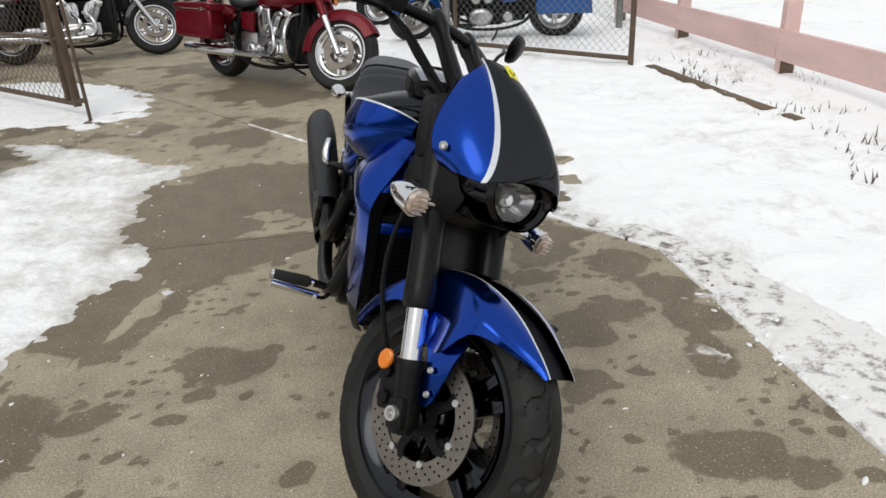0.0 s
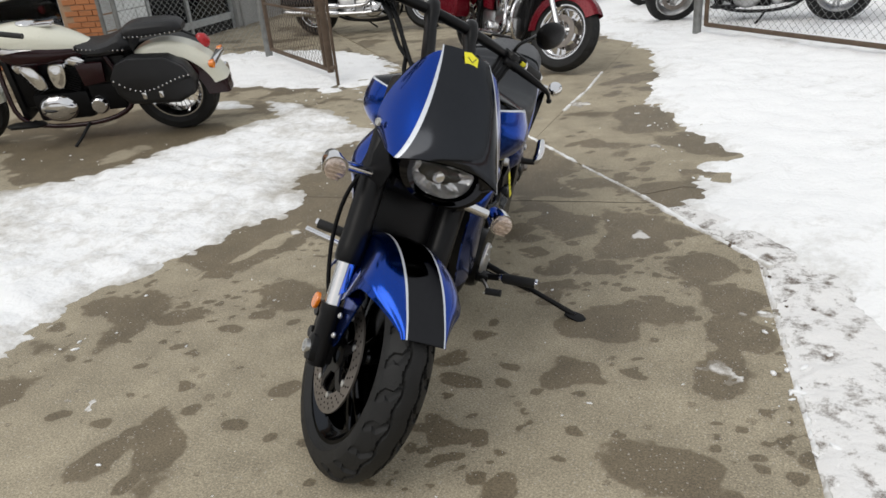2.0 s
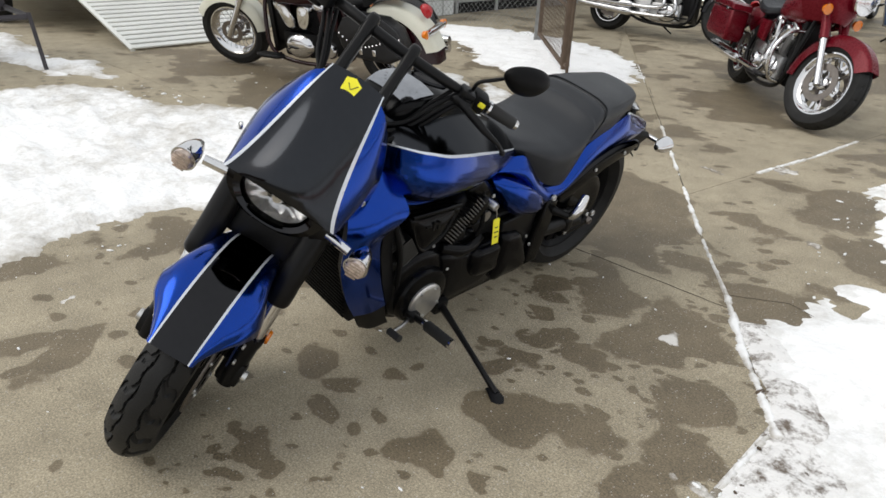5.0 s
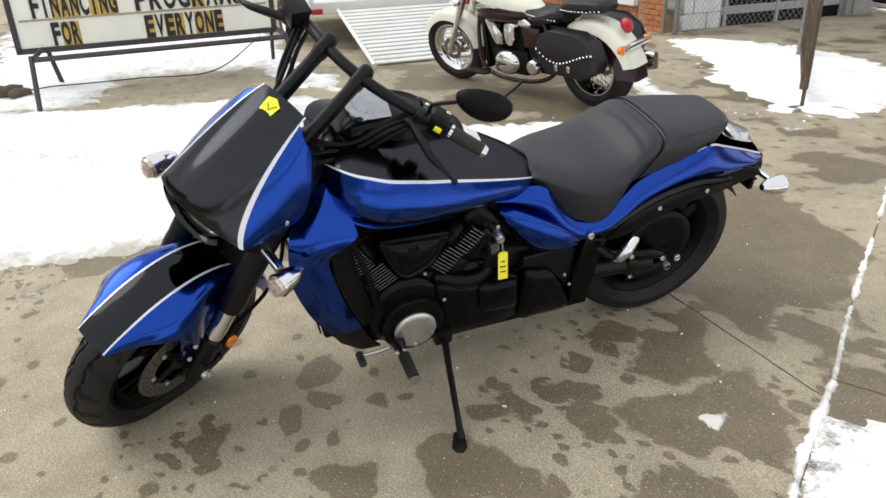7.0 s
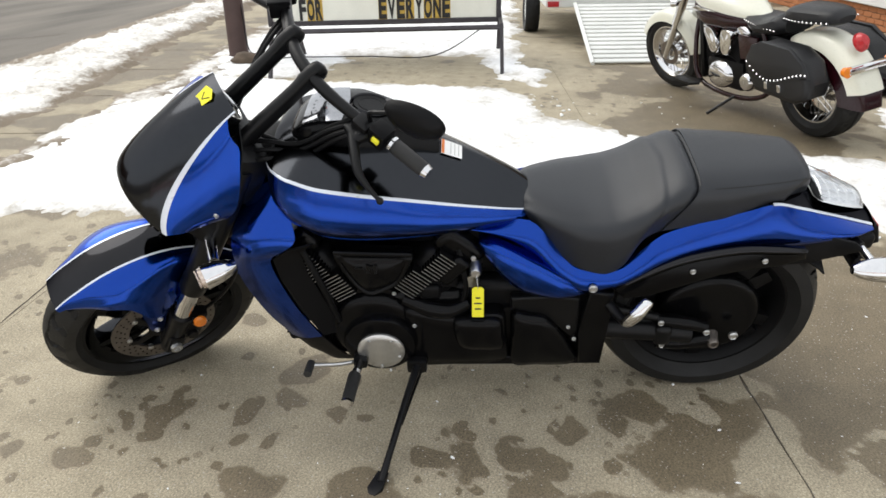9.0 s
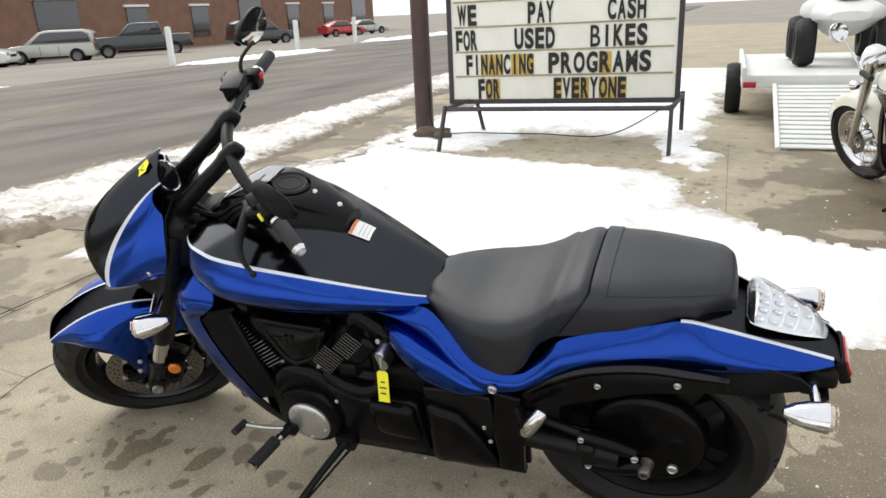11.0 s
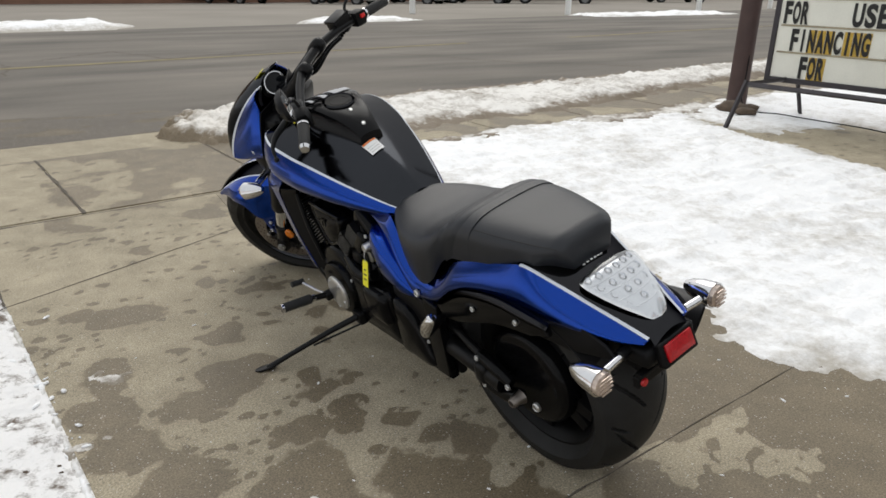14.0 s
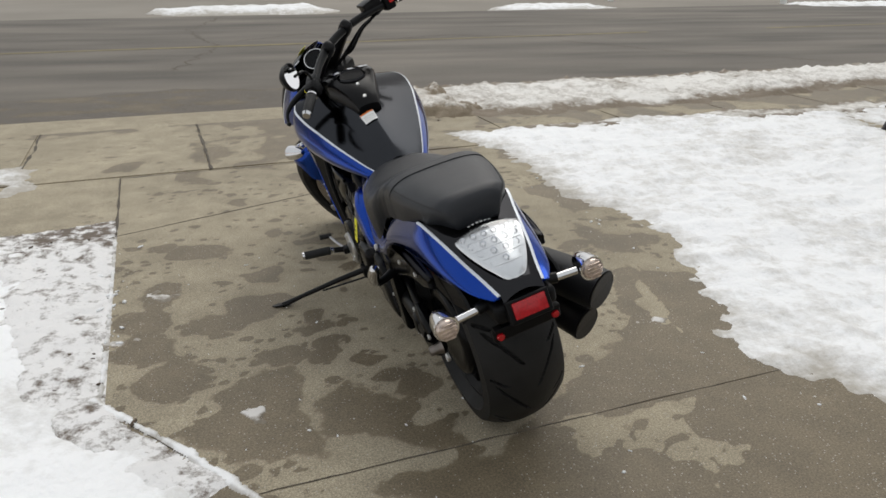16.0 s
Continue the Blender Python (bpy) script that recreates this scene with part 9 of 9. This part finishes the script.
chain_link(gate_l, (-4.34, 6.91), (-2.88, 5.79), 0.14, 1.76, 0.085, 0.0022, RUSTY, "rusty chain-link mesh")
gate_r = thing("metal_gate", Matrix.Identity(4), "galvanised chain-link gate leaf with brown frame", "gate")
pipe(gate_r, "gate_post", [(0.16, 7.93, 0), (0.16, 7.93, 1.9)], 0.042, GALV, "thick grey gate post")
ha, hb = V(0.25, 7.86, 0), V(1.8, 6.66, 0)
pipe(gate_r, "hinge_stile", [ha + V(0, 0, 0.12), ha + V(0, 0, 1.8)], 0.022, RUSTY)
pipe(gate_r, "end_stile", [hb + V(0, 0, 0.0), hb + V(0, 0, 1.8)], 0.026, RUSTY)
pipe(gate_r, "bottom_rail", [ha + V(0, 0, 0.13), hb + V(0, 0, 0.09)], 0.022, RUSTY)
pipe(gate_r, "top_rail", [ha + V(0, 0, 1.78), hb + V(0, 0, 1.78)], 0.022, RUSTY)
chain_link(gate_r, (0.27, 7.845), (1.78, 6.675), 0.14, 1.76)
fence2 = thing("chain_link_fence", Matrix.Identity(4), "grey fence post and mesh beyond the gate", "fence")
pipe(fence2, "post", [(2.25, 8.95, 0), (2.25, 8.95, 1.9)], 0.04, GALV)
pipe(fence2, "post", [(2.15, 11.8, 0), (2.15, 11.8, 1.9)], 0.04, GALV)
chain_link(fence2, (2.25, 8.98), (2.15, 11.8), 0.06, 1.8, 0.1)

# ---- pink plank fence and timber edging ----
pink = thing("plank_fence", Matrix.Identity(4), "low faded pink plank fence on short posts in snow", "fence")
PP = [(2.45, 9.7), (2.64, 7.82), (2.86, 5.91), (3.08, 4.0), (3.3, 2.1), (3.52, 0.2)]
for x, y in PP:
    bm = B()
    rbox(bm, (x, y, 0.31), (0.12, 0.1, 0.62), 0.008, None, 1)
    for f in bm.faces:
        if f.calc_center_median().z < 0.2:
            f.material_index = 0
    part("post", bm, PINKWOOD, pink, "pink painted post")
    bm = B()
    rbox(bm, (x, y, 0.1), (0.116, 0.106, 0.2), 0.006, None, 1)
    part("post_foot", bm, RAWWOOD, pink, "bare weathered post foot")
for (xa, ya), (xb, yb) in zip(PP, PP[1:]):
    d = V(xb - xa, yb - ya, 0)
    mm = Matrix.Translation((xa - 0.075, ya, 0.285)) @ pose(0, 0, 0, 0, 0, math.degrees(math.atan2(d.y, d.x)))
    bm = B()
    rbox(bm, (d.length / 2, 0, 0), (d.length - 0.006, 0.035, 0.24), 0.006, mm, 1)
    part("plank", bm, PINKWOOD, pink, "wide faded pink plank")
edge = thing("timber_edging", Matrix.Identity(4), "half-buried weathered landscape timbers", "edging")
TE = [(1.9, 6.6), (2.1, 5.5), (2.3, 4.55)]
for (xa, ya), (xb, yb) in zip(TE, TE[1:]):
    d = V(xb - xa, yb - ya, 0)
    mm = Matrix.Translation((xa + 0.06, ya, -0.01)) @ pose(0, 0, 0, 0, 0, math.degrees(math.atan2(d.y, d.x)))
    bm = B()
    rbox(bm, (d.length / 2, 0, 0), (d.length - 0.01, 0.1, 0.1), 0.015, mm, 2)
    part("timber", bm, RAWWOOD, edge)

# dead grass poking through the snow by the fence
bm = B()
rg = random.Random(8)
for _ in range(34):
    t = rg.random()
    cx, cy = 2.05 + 0.9 * rg.random(), 2.8 + 4.2 * t
    for _k in range(9):
        a = rg.random() * 6.28
        h = 0.03 + 0.06 * rg.random()
        p0 = V(cx + 0.05 * rg.gauss(0, 1), cy + 0.07 * rg.gauss(0, 1), 0.02)
        p1 = p0 + V(math.cos(a) * h * 0.7, math.sin(a) * h * 0.7, h)
        w_ = V(-math.sin(a), math.cos(a), 0) * 0.006
        bm.faces.new([bm.verts.new(p0 - w_), bm.verts.new(p0 + w_), bm.verts.new(p1)])
tagged(new("dead_grass", mesh_of("dead_grass", bm, SOIL, 180)), "dark dead grass tufts poking through the snow", "grass", "", "stuff")

# ---- letter-board sign ----
sign = thing("letter_sign", Matrix.Identity(4), "cream letter-board sign on a dark steel stand", "sign")
sbl, sbr = V(-5.58, -0.47, 0.375), V(-5.97, 1.86, 0.395)
sd = (sbr - sbl)
SLEN = sd.length
sd.normalize()
sn = V(sd.y, -sd.x, 0).normalized()
if sn.x < 0:
    sn = -sn
SM = Matrix(((sd.x, 0, sn.x, sbl.x), (sd.y, 0, sn.y, sbl.y), (sd.z, 1, 0, sbl.z), (0, 0, 0, 1)))
SH = 1.2
bm = B()
slab_on(bm, SM, 0, SLEN, 0, SH, -0.2, -0.004, 0.01)
part("cabinet", bm, SIGNFRAME, sign, "dark sign cabinet")
bm = B()
slab_on(bm, SM, 0.03, SLEN - 0.03, 0.03, SH - 0.03, -0.01, 0.0)
part("face", bm, SIGNFACE, sign, "cream sign face")
for x0, x1, y0, y1 in ((0, SLEN, -0.02, 0.03), (0, SLEN, SH - 0.03, SH + 0.02), (-0.02, 0.03, -0.02, SH + 0.02), (SLEN - 0.03, SLEN + 0.02, -0.02, SH + 0.02)):
    bm = B()
    slab_on(bm, SM, x0, x1, y0, y1, -0.02, 0.02, 0.006)
    part("cabinet_trim", bm, SIGNFRAME, sign)
PITCH = 0.252
for k in range(1, 5):
    bm = B()
    slab_on(bm, SM, 0.06, SLEN - 0.06, 0.02 + PITCH * k - 0.008, 0.02 + PITCH * k + 0.008, -0.002, 0.012, 0.003)
    part("letter_rail", bm, SIGNRAIL, sign, "grimy letter rail")


def word(text, f0, f1, row, gold=""):
    """Changeable letters standing in a rail; some have a yellow backing sheet."""
    width = (f1 - f0) * SLEN
    step = width / len(text)
    for i, ch in enumerate(text):
        cu = bpy.data.curves.new("letter", "FONT")
        cu.body, cu.size, cu.extrude, cu.offset = ch, 0.27, 0.002, 0.003 if ch == "B" else 0.011
        tmp = bpy.data.objects.new("letter", cu)
        scene.collection.objects.link(tmp)
        me = bpy.data.meshes.new_from_object(tmp)
        bpy.data.objects.remove(tmp)
        xsv = [v.co.x for v in me.vertices]
        ysv = [v.co.y for v in me.vertices]
        w, h = max(xsv) - min(xsv), max(ysv) - min(ysv)
        tw = step * (0.86 if ch != "I" else 0.25)
        for v in me.vertices:
            v.co.x = (v.co.x - min(xsv)) * tw / w
            v.co.y = (v.co.y - min(ysv)) * 0.208 / h
        me.materials.clear()
        me.materials.append(BLACKLETTER)
        y = 0.035 + PITCH * row
        shared("letter", me, sign, SM @ Matrix.Translation((f0 * SLEN + i * step + (step - tw) / 2, y, 0.008)))
        if i < len(gold) and gold[i] == "1":
            bm = B()
            slab_on(bm, SM, f0 * SLEN + i * step + 0.003, f0 * SLEN + (i + 1) * step - 0.003, y - 0.012, y + 0.205, 0.001, 0.004)
            part("letter_backing", bm, GOLDLETTER, sign, "yellowed letter sheet")


word("WE", 0.04, 0.135, 3)
word("PAY", 0.36, 0.48, 3)
word("CASH", 0.7, 0.86, 3)
word("FOR", 0.03, 0.135, 2)
word("USED", 0.3, 0.485, 2)
word("BIKES", 0.63, 0.87, 2, "00000")
word("FINANCING", 0.075, 0.39, 1, "001110111")
word("PROGRAMS", 0.45, 0.89, 1, "00001000")
word("FOR", 0.13, 0.235, 0, "011")
word("EVERYONE", 0.475, 0.79, 0, "10110111")
legs = ((-4.72, -0.17, sbl + sn * 0.28 + V(0, 0.25, 0)), (-5.14, 1.98, sbr + sn * 0.25 + V(0, 0.02, 0)), (-5.92, -0.25, sbl - sn * 0.15 + V(0, 0.25, 0)), (-6.46, 1.81, sbr - sn * 0.2 - V(0, 0.02, 0)))
fl, fr_, bl, br = (V(-4.72, -0.17, 0), V(-5.14, 1.98, 0), V(-5.92, -0.25, 0), V(-6.46, 1.81, 0))
tops = (V(-4.95, -0.2, 0.42), V(-5.3, 1.95, 0.44), V(-5.82, -0.3, 0.42), V(-6.35, 1.83, 0.44))
for a, t in zip((fl, fr_, bl, br), tops):
    bm = B()
    tube(bm, [a, t], 0.022, 4)
    part("leg", bm, SIGNFRAME, sign, "dark square steel leg", sharp=20)
for a, b_ in ((0, 1), (2, 3), (0, 2), (1, 3)):
    bm = B()
    tube(bm, [tops[a] - V(0, 0, 0.03), tops[b_] - V(0, 0, 0.03)], 0.024, 4)
    part("beam", bm, SIGNFRAME, sign, "dark steel beam", sharp=20)
cable = thing("power_cable", Matrix.Identity(4), "thin dark power cable lying on the snow", "cable")
pipe(cable, "cable_run", spline([V(-6.3, 1.7, 0.3), V(-5.9, 1.2, 0.04), V(-5.7, 0.5, 0.05), V(-5.6, -0.2, 0.05), V(-5.6, -0.7, 0.06), V(-5.75, -0.85, 0.5), V(-5.77, -0.9, 1.6)], 8), 0.006, PLASTIC, "", 6)
# sign pole with its stones
pole = thing("sign_pole", at(-5.78, -0.95, 0), "brown painted steel pole", "pole")
bm = B()
lathe(bm, [(0.0, 0), (0.14, 0.0), (0.14, 0.02), (0.105, 0.03), (0.1, 1.0), (0.1, 6.5), (0.0, 6.5)], 24)
part("shaft", bm, BROWNPOST, pole)
for k, (x, y, s) in enumerate(((-5.45, -0.72, 0.16), (-5.38, -0.5, 0.11), (-5.6, -0.62, 0.1))):
    bm = B()
    bmesh.ops.create_icosphere(bm, subdivisions=2, radius=s)
    for v in bm.verts:
        v.co *= 1 + 0.25 * noise.fractal(v.co * 9 + V(k, 0, 0), 1, 2, 3)
        v.co.z *= 0.42
    ob = new("stone", mesh_of("stone", bm, SOIL, 60))
    ob.matrix_basis = at(x, y, 0.05)
    tagged(ob, "brown broken stone at the foot of the pole", "stone", "stones at the pole")

# ---- trailer with its ramp down ----
TM = Matrix(((-0.989, -0.147, 0, -7.02), (-0.147, 0.989, 0, 2.35), (0, 0, 1, 0), (0, 0, 0, 1)))      # x forward along the trailer, y across
trailer = thing("utility_trailer", TM, "white utility trailer with ribbed loading ramp lowered", "trailer")
bm = B()
rbox(bm, (1.6, 1.0, 0.47), (3.2, 2.1, 0.14), 0.01, None, 1)
part("deck", bm, DECKWHITE, trailer, "white trailer deck")
for y in (-0.03, 2.03):
    bm = B()
    rbox(bm, (1.6, y, 0.57), (3.2, 0.05, 0.1), 0.01, None, 1)
    part("side_rail", bm, DECKWHITE, trailer, "white side panel")
    bm = B()
    rbox(bm, (-0.02, y + (0.06 if y < 1 else -0.06), 0.44), (0.03, 0.13, 0.06), 0.008)
    part("tail_lamp", bm, REDLENS, trailer, "red oval tail lamp")
for y in (-0.12, 2.12):
    bm = tyre_bm(0.3, 0.18, 0.02, 0.18, plain_tread, 72, 16)
    w = part("wheel", bm, RUBBER, trailer, "black trailer tyre", at(1.07, y, 0.29))
    part("rim", rim_bm(0.18, 0.18), DECKWHITE, w)
ramp_a, ramp_b = V(-0.02, 0, 0.44), V(-1.4, 0, 0.015)
rd = (ramp_b - ramp_a)
for y in (0.28, 1.72):
    bm = B()
    tube(bm, [ramp_a + V(0, y, 0), ramp_b + V(0, y, 0)], 0.028, 4)
    part("ramp_rail", bm, DECKWHITE, trailer, "white ramp side rail", sharp=20)
for k in range(15):
    c = ramp_a + rd * ((k + 0.6) / 15.2)
    bm = B()
    mm = at(c.x, 1.0, c.z) @ pose(0, 0, 0, 0, -math.degrees(math.atan2(-rd.z, -rd.x)))
    rbox(bm, (0, 0, 0.0), (0.068, 1.4, 0.02), 0.006, mm, 1)
    part("ramp_slat", bm, DECKWHITE, trailer)
quad = thing("quad_bike", TM @ at(1.0, 1.0, 0.54), "dark quad bike loaded on the trailer", "quad bike")
for x in (0.0, 1.1):
    for y in (-0.4, 0.4):
        part("tyre", tyre_bm(0.27, 0.22, 0.04, 0.13, plain_tread, 60, 14), RUBBER, quad, "chunky black tyre", at(x, y, 0.27))
bm = loft_x([-0.3, -0.1, 0.3, 0.7, 1.1, 1.4], [0.2, 0.38, 0.25, 0.24, 0.4, 0.25], [0.6, 0.7, 0.78, 0.85, 0.75, 0.6], [0.5, 0.45, 0.3, 0.3, 0.45, 0.45])
part("body", bm, WHITEPAINT, quad, "pale plastic bodywork")
bm = loft_x([-0.1, 0.1, 0.4, 0.6], [0.1, 0.16, 0.16, 0.1], [0.8, 0.88, 0.86, 0.8], [0.72, 0.72, 0.74, 0.76])
part("seat", bm, VINYL, quad)
bm = B()
tube(bm, [(0.6, -0.38, 1.1), (0.75, -0.15, 1.08), (0.78, 0, 1.02), (0.75, 0.15, 1.08), (0.6, 0.38, 1.1)], 0.014, 8, per=4)
tube(bm, [(0.78, 0, 1.02), (0.95, 0, 0.6)], 0.03, 8)
part("handlebar", bm, PLASTIC, quad)


# ---- across the street ----
def car(label, m, paint, kind="van"):
    c = thing("car", m, label, "car", "cars parked across the street")
    if kind == "van":
        L, H = 4.9, 1.75
        low = [(0.0, 0.45), (0.05, 0.75), (0.55, 0.95), (1.3, 1.02), (4.8, 1.02), (4.9, 0.5), (4.8, 0.3), (0.15, 0.28)]
        cab = [(1.15, 1.0), (2.05, 1.66), (2.5, 1.75), (4.4, 1.74), (4.75, 1.55), (4.85, 1.0)]
        win_ = [(1.55, 1.07), (2.15, 1.56), (2.5, 1.63), (4.3, 1.63), (4.6, 1.5), (4.68, 1.07)]
    elif kind == "pickup":
        L, H = 5.6, 1.85
        low = [(0.0, 0.55), (0.05, 1.0), (0.4, 1.12), (1.6, 1.18), (5.55, 1.18), (5.6, 0.6), (5.4, 0.45), (0.15, 0.42)]
        cab = [(1.55, 1.16), (2.2, 1.8), (2.6, 1.88), (3.9, 1.86), (4.05, 1.16)]
        win_ = [(1.85, 1.22), (2.32, 1.72), (2.65, 1.78), (3.75, 1.76), (3.85, 1.22)]
    else:
        L, H = 4.6, 1.5
        low = [(0.0, 0.45), (0.06, 0.7), (0.5, 0.85), (1.3, 0.92), (4.4, 0.95), (4.55, 0.6), (4.5, 0.35), (0.12, 0.28)]
        cab = [(1.25, 0.9), (1.95, 1.38), (2.3, 1.47), (3.3, 1.46), (4.05, 1.1), (4.2, 0.93)]
        win_ = [(1.55, 0.97), (2.05, 1.32), (2.35, 1.38), (3.25, 1.37), (3.85, 1.08), (3.9, 0.97)]
    fl = lambda pts: [(L / 2 - x, z) for x, z in pts]
    bm = B()
    prism(bm, fl(low), 1.8, side_m(0.9), bev=0.09, seg=3)
    part("body", bm, paint, c)
    bm = B()
    prism(bm, fl(cab), 1.56, side_m(0.78), bev=0.12, seg=3)
    part("cabin", bm, paint, c)
    for nm, pa, pb in (("windscreen", fl(cab)[0], fl(cab)[1]), ("rear_window", fl(cab)[-1], fl(cab)[-2])):
        a, b = V(pa[0], 0, pa[1]), V(pb[0], 0, pb[1])
        d = (b - a).normalized()
        bm = B()
        rbox(bm, (0, 0, 0), ((b - a).length * 0.74, 1.3, 0.03), 0.01, Matrix.Translation(a.lerp(b, 0.54)) @ pose(0, 0, 0, 0, -math.degrees(math.atan2(d.z, d.x)), 0))
        part(nm, bm, CARGLASS, c)
    for nm, x, z in (("front_bumper", L / 2 - 0.06, low[0][1] + 0.02), ("rear_bumper", -L / 2 + 0.06, low[0][1] + 0.02)):
        bm = B()
        rbox(bm, (x, 0, z), (0.2, 1.7, 0.2), 0.05)
        part(nm, bm, PLASTIC if kind == "pickup" else paint, c)
    bm = B()
    rbox(bm, (L / 2 + 0.0, 0, low[1][1] - 0.12), (0.06, 0.7, 0.12), 0.02)
    part("grille", bm, PLASTIC, c)
    for sg in (-1, 1):
        bm = B()
        rbox(bm, (0, sg * 0.89, 0.31), (L - 2.9, 0.05, 0.1), 0.02)
        part("sill", bm, PLASTIC, c)
        for x in (0.42, -0.55):
            bm = B()
            rbox(bm, (x, sg * 0.9, 0.66), (0.02, 0.012, 0.55), 0, None, 1)
            part("door_gap", bm, PLASTIC, c)
        for x in (0.95, L - 1.0):
            bm = B()
            lathe(bm, [(0.0, 0.012), (0.39, 0.012), (0.4, 0.0)], 24, at(L / 2 - x, sg * 0.893, 0.36, AXIS_Y if sg > 0 else pose(0, 0, 0, 90)))
            part("wheel_arch", bm, PLASTIC, c)
    for sg in (-1, 1):
        bm = B()
        prism(bm, fl(win_), 0.02, side_m(sg * 0.785 + 0.01), bev=0.004)
        part("side_window", bm, CARGLASS, c)
        for x in (0.95, L - 1.0):
            bm = tyre_bm(0.34, 0.22, 0.02, 0.22, lambda a, s: 0.0, 32, 8)
            w = part("wheel", bm, RUBBER, c, "", at(L / 2 - x, sg * 0.88, 0.34))
            bm = B()
            lathe(bm, [(0.0, 0.06), (0.06, 0.07), (0.14, 0.06), (0.2, 0.085), (0.225, 0.09), (0.225, -0.09), (0.0, -0.06)], 20, AXIS_Y if sg > 0 else pose(0, 0, 0, 90))
            part("rim", bm, WHEELGREY, w)
        bm = B()
        rbox(bm, (L / 2 - 0.1, sg * 0.65, 0.72), (0.16, 0.3, 0.14), 0.03)
        part("headlamp", bm, REFLECTOR, c)
        bm = B()
        rbox(bm, (-L / 2 + 0.06, sg * 0.7, 0.85), (0.1, 0.18, 0.24), 0.02)
        part("tail_lamp", bm, REDLENS, c)
    return c


def car_at(label, x, y, deg, paint, kind):
    # the lot falls away behind the far kerb
    x, y = 1.33 + 1.34 * (x - 1.33), 3.58 + 1.34 * (y - 3.58)
    car(label, pose(x, y, max(-0.9, -0.12 + 0.0315 * min(0.0, y + 22.5)), 0, 0, deg), paint, kind)


car_at("white minivan parked nose to the lot", -14.4, -26.6, 130, CARWHITE, "van")
car_at("white hatchback parked beside the minivan", -11.0, -26.2, 130, CARWHITE, "sedan")
car_at("silver estate car parked in the lot", -18.0, -26.4, 312, CARSILVER, "van")
car_at("dark pickup truck parked in the lot", -20.9, -24.4, 322, CARDARK, "pickup")
car_at("blue car half hidden behind the van", -12.6, -29.8, 130, CARBLUE, "sedan")
car_at("red car parked beside the shop wall", -17.0, -30.2, 130, CARRED, "sedan")
car_at("dark green off-road car further down the street", -29.8, -25.6, 160, CARDARK, "van")
car_at("red saloon far down the street", -43.0, -30.0, 160, CARRED, "sedan")
car_at("silver saloon far down the street", -47.5, -31.0, 160, CARSILVER, "sedan")
car_at("dark saloon parked across the street", -7.5, -30.5, 120, CARDARK, "sedan")
for k, (x, y) in enumerate(((-11.4, -20.0), (-16.8, -17.9), (-23.6, -17.9), (-31.0, -20.2))):
    b_ = thing("bollard", at(x, y, -0.12), "white painted round bollard in the snow island", "bollard", "white bollards")
    bm = B()
    lathe(bm, [(0.0, 0), (0.11, 0.0), (0.11, 1.25), (0.1, 1.3), (0.0, 1.32)], 16)
    part("shaft", bm, WHITEPAINT, b_)
shop = thing("brick_building", pose(-37, -54.5, -0.9, 0, 0, 8) @ Matrix.Scale(1.45, 4), "long brown brick shop across the street", "building")
bm = B()
rbox(bm, (0, 0, 2.4), (64, 8, 4.8), 0.02, None, 1)
part("wall", bm, FARBRICK, shop, "brown brick wall")
bm = B()
rbox(bm, (0, 0, 4.95), (64.6, 8.6, 0.35), 0.02, None, 1)
part("roof", bm, GREYWALL, shop, "grey flat roof edge")
for k in range(11):
    x = -29 + 5.4 * k
    bm = B()
    rbox(bm, (x, 4.02, 1.5), (1.6 if k % 3 else 2.6, 0.1, 1.8 if k % 3 else 2.6), 0.02, None, 1)
    w = part("window", bm, CARGLASS, shop, "dark shop window")
    bm = B()
    rbox(bm, (x, 4.05, 2.5 if k % 3 else 2.9), (1.9 if k % 3 else 2.9, 0.14, 0.14), 0.01, None, 1)
    part("frame", bm, WHITEPAINT, w)

# bricks last: pier and plinth of the shop
bricks(wall_s, SW, 0.0, 0.57, 0.0, 2.7)
bricks(wall_s, SW, 0.57, 6.2, 0.0, 0.28)
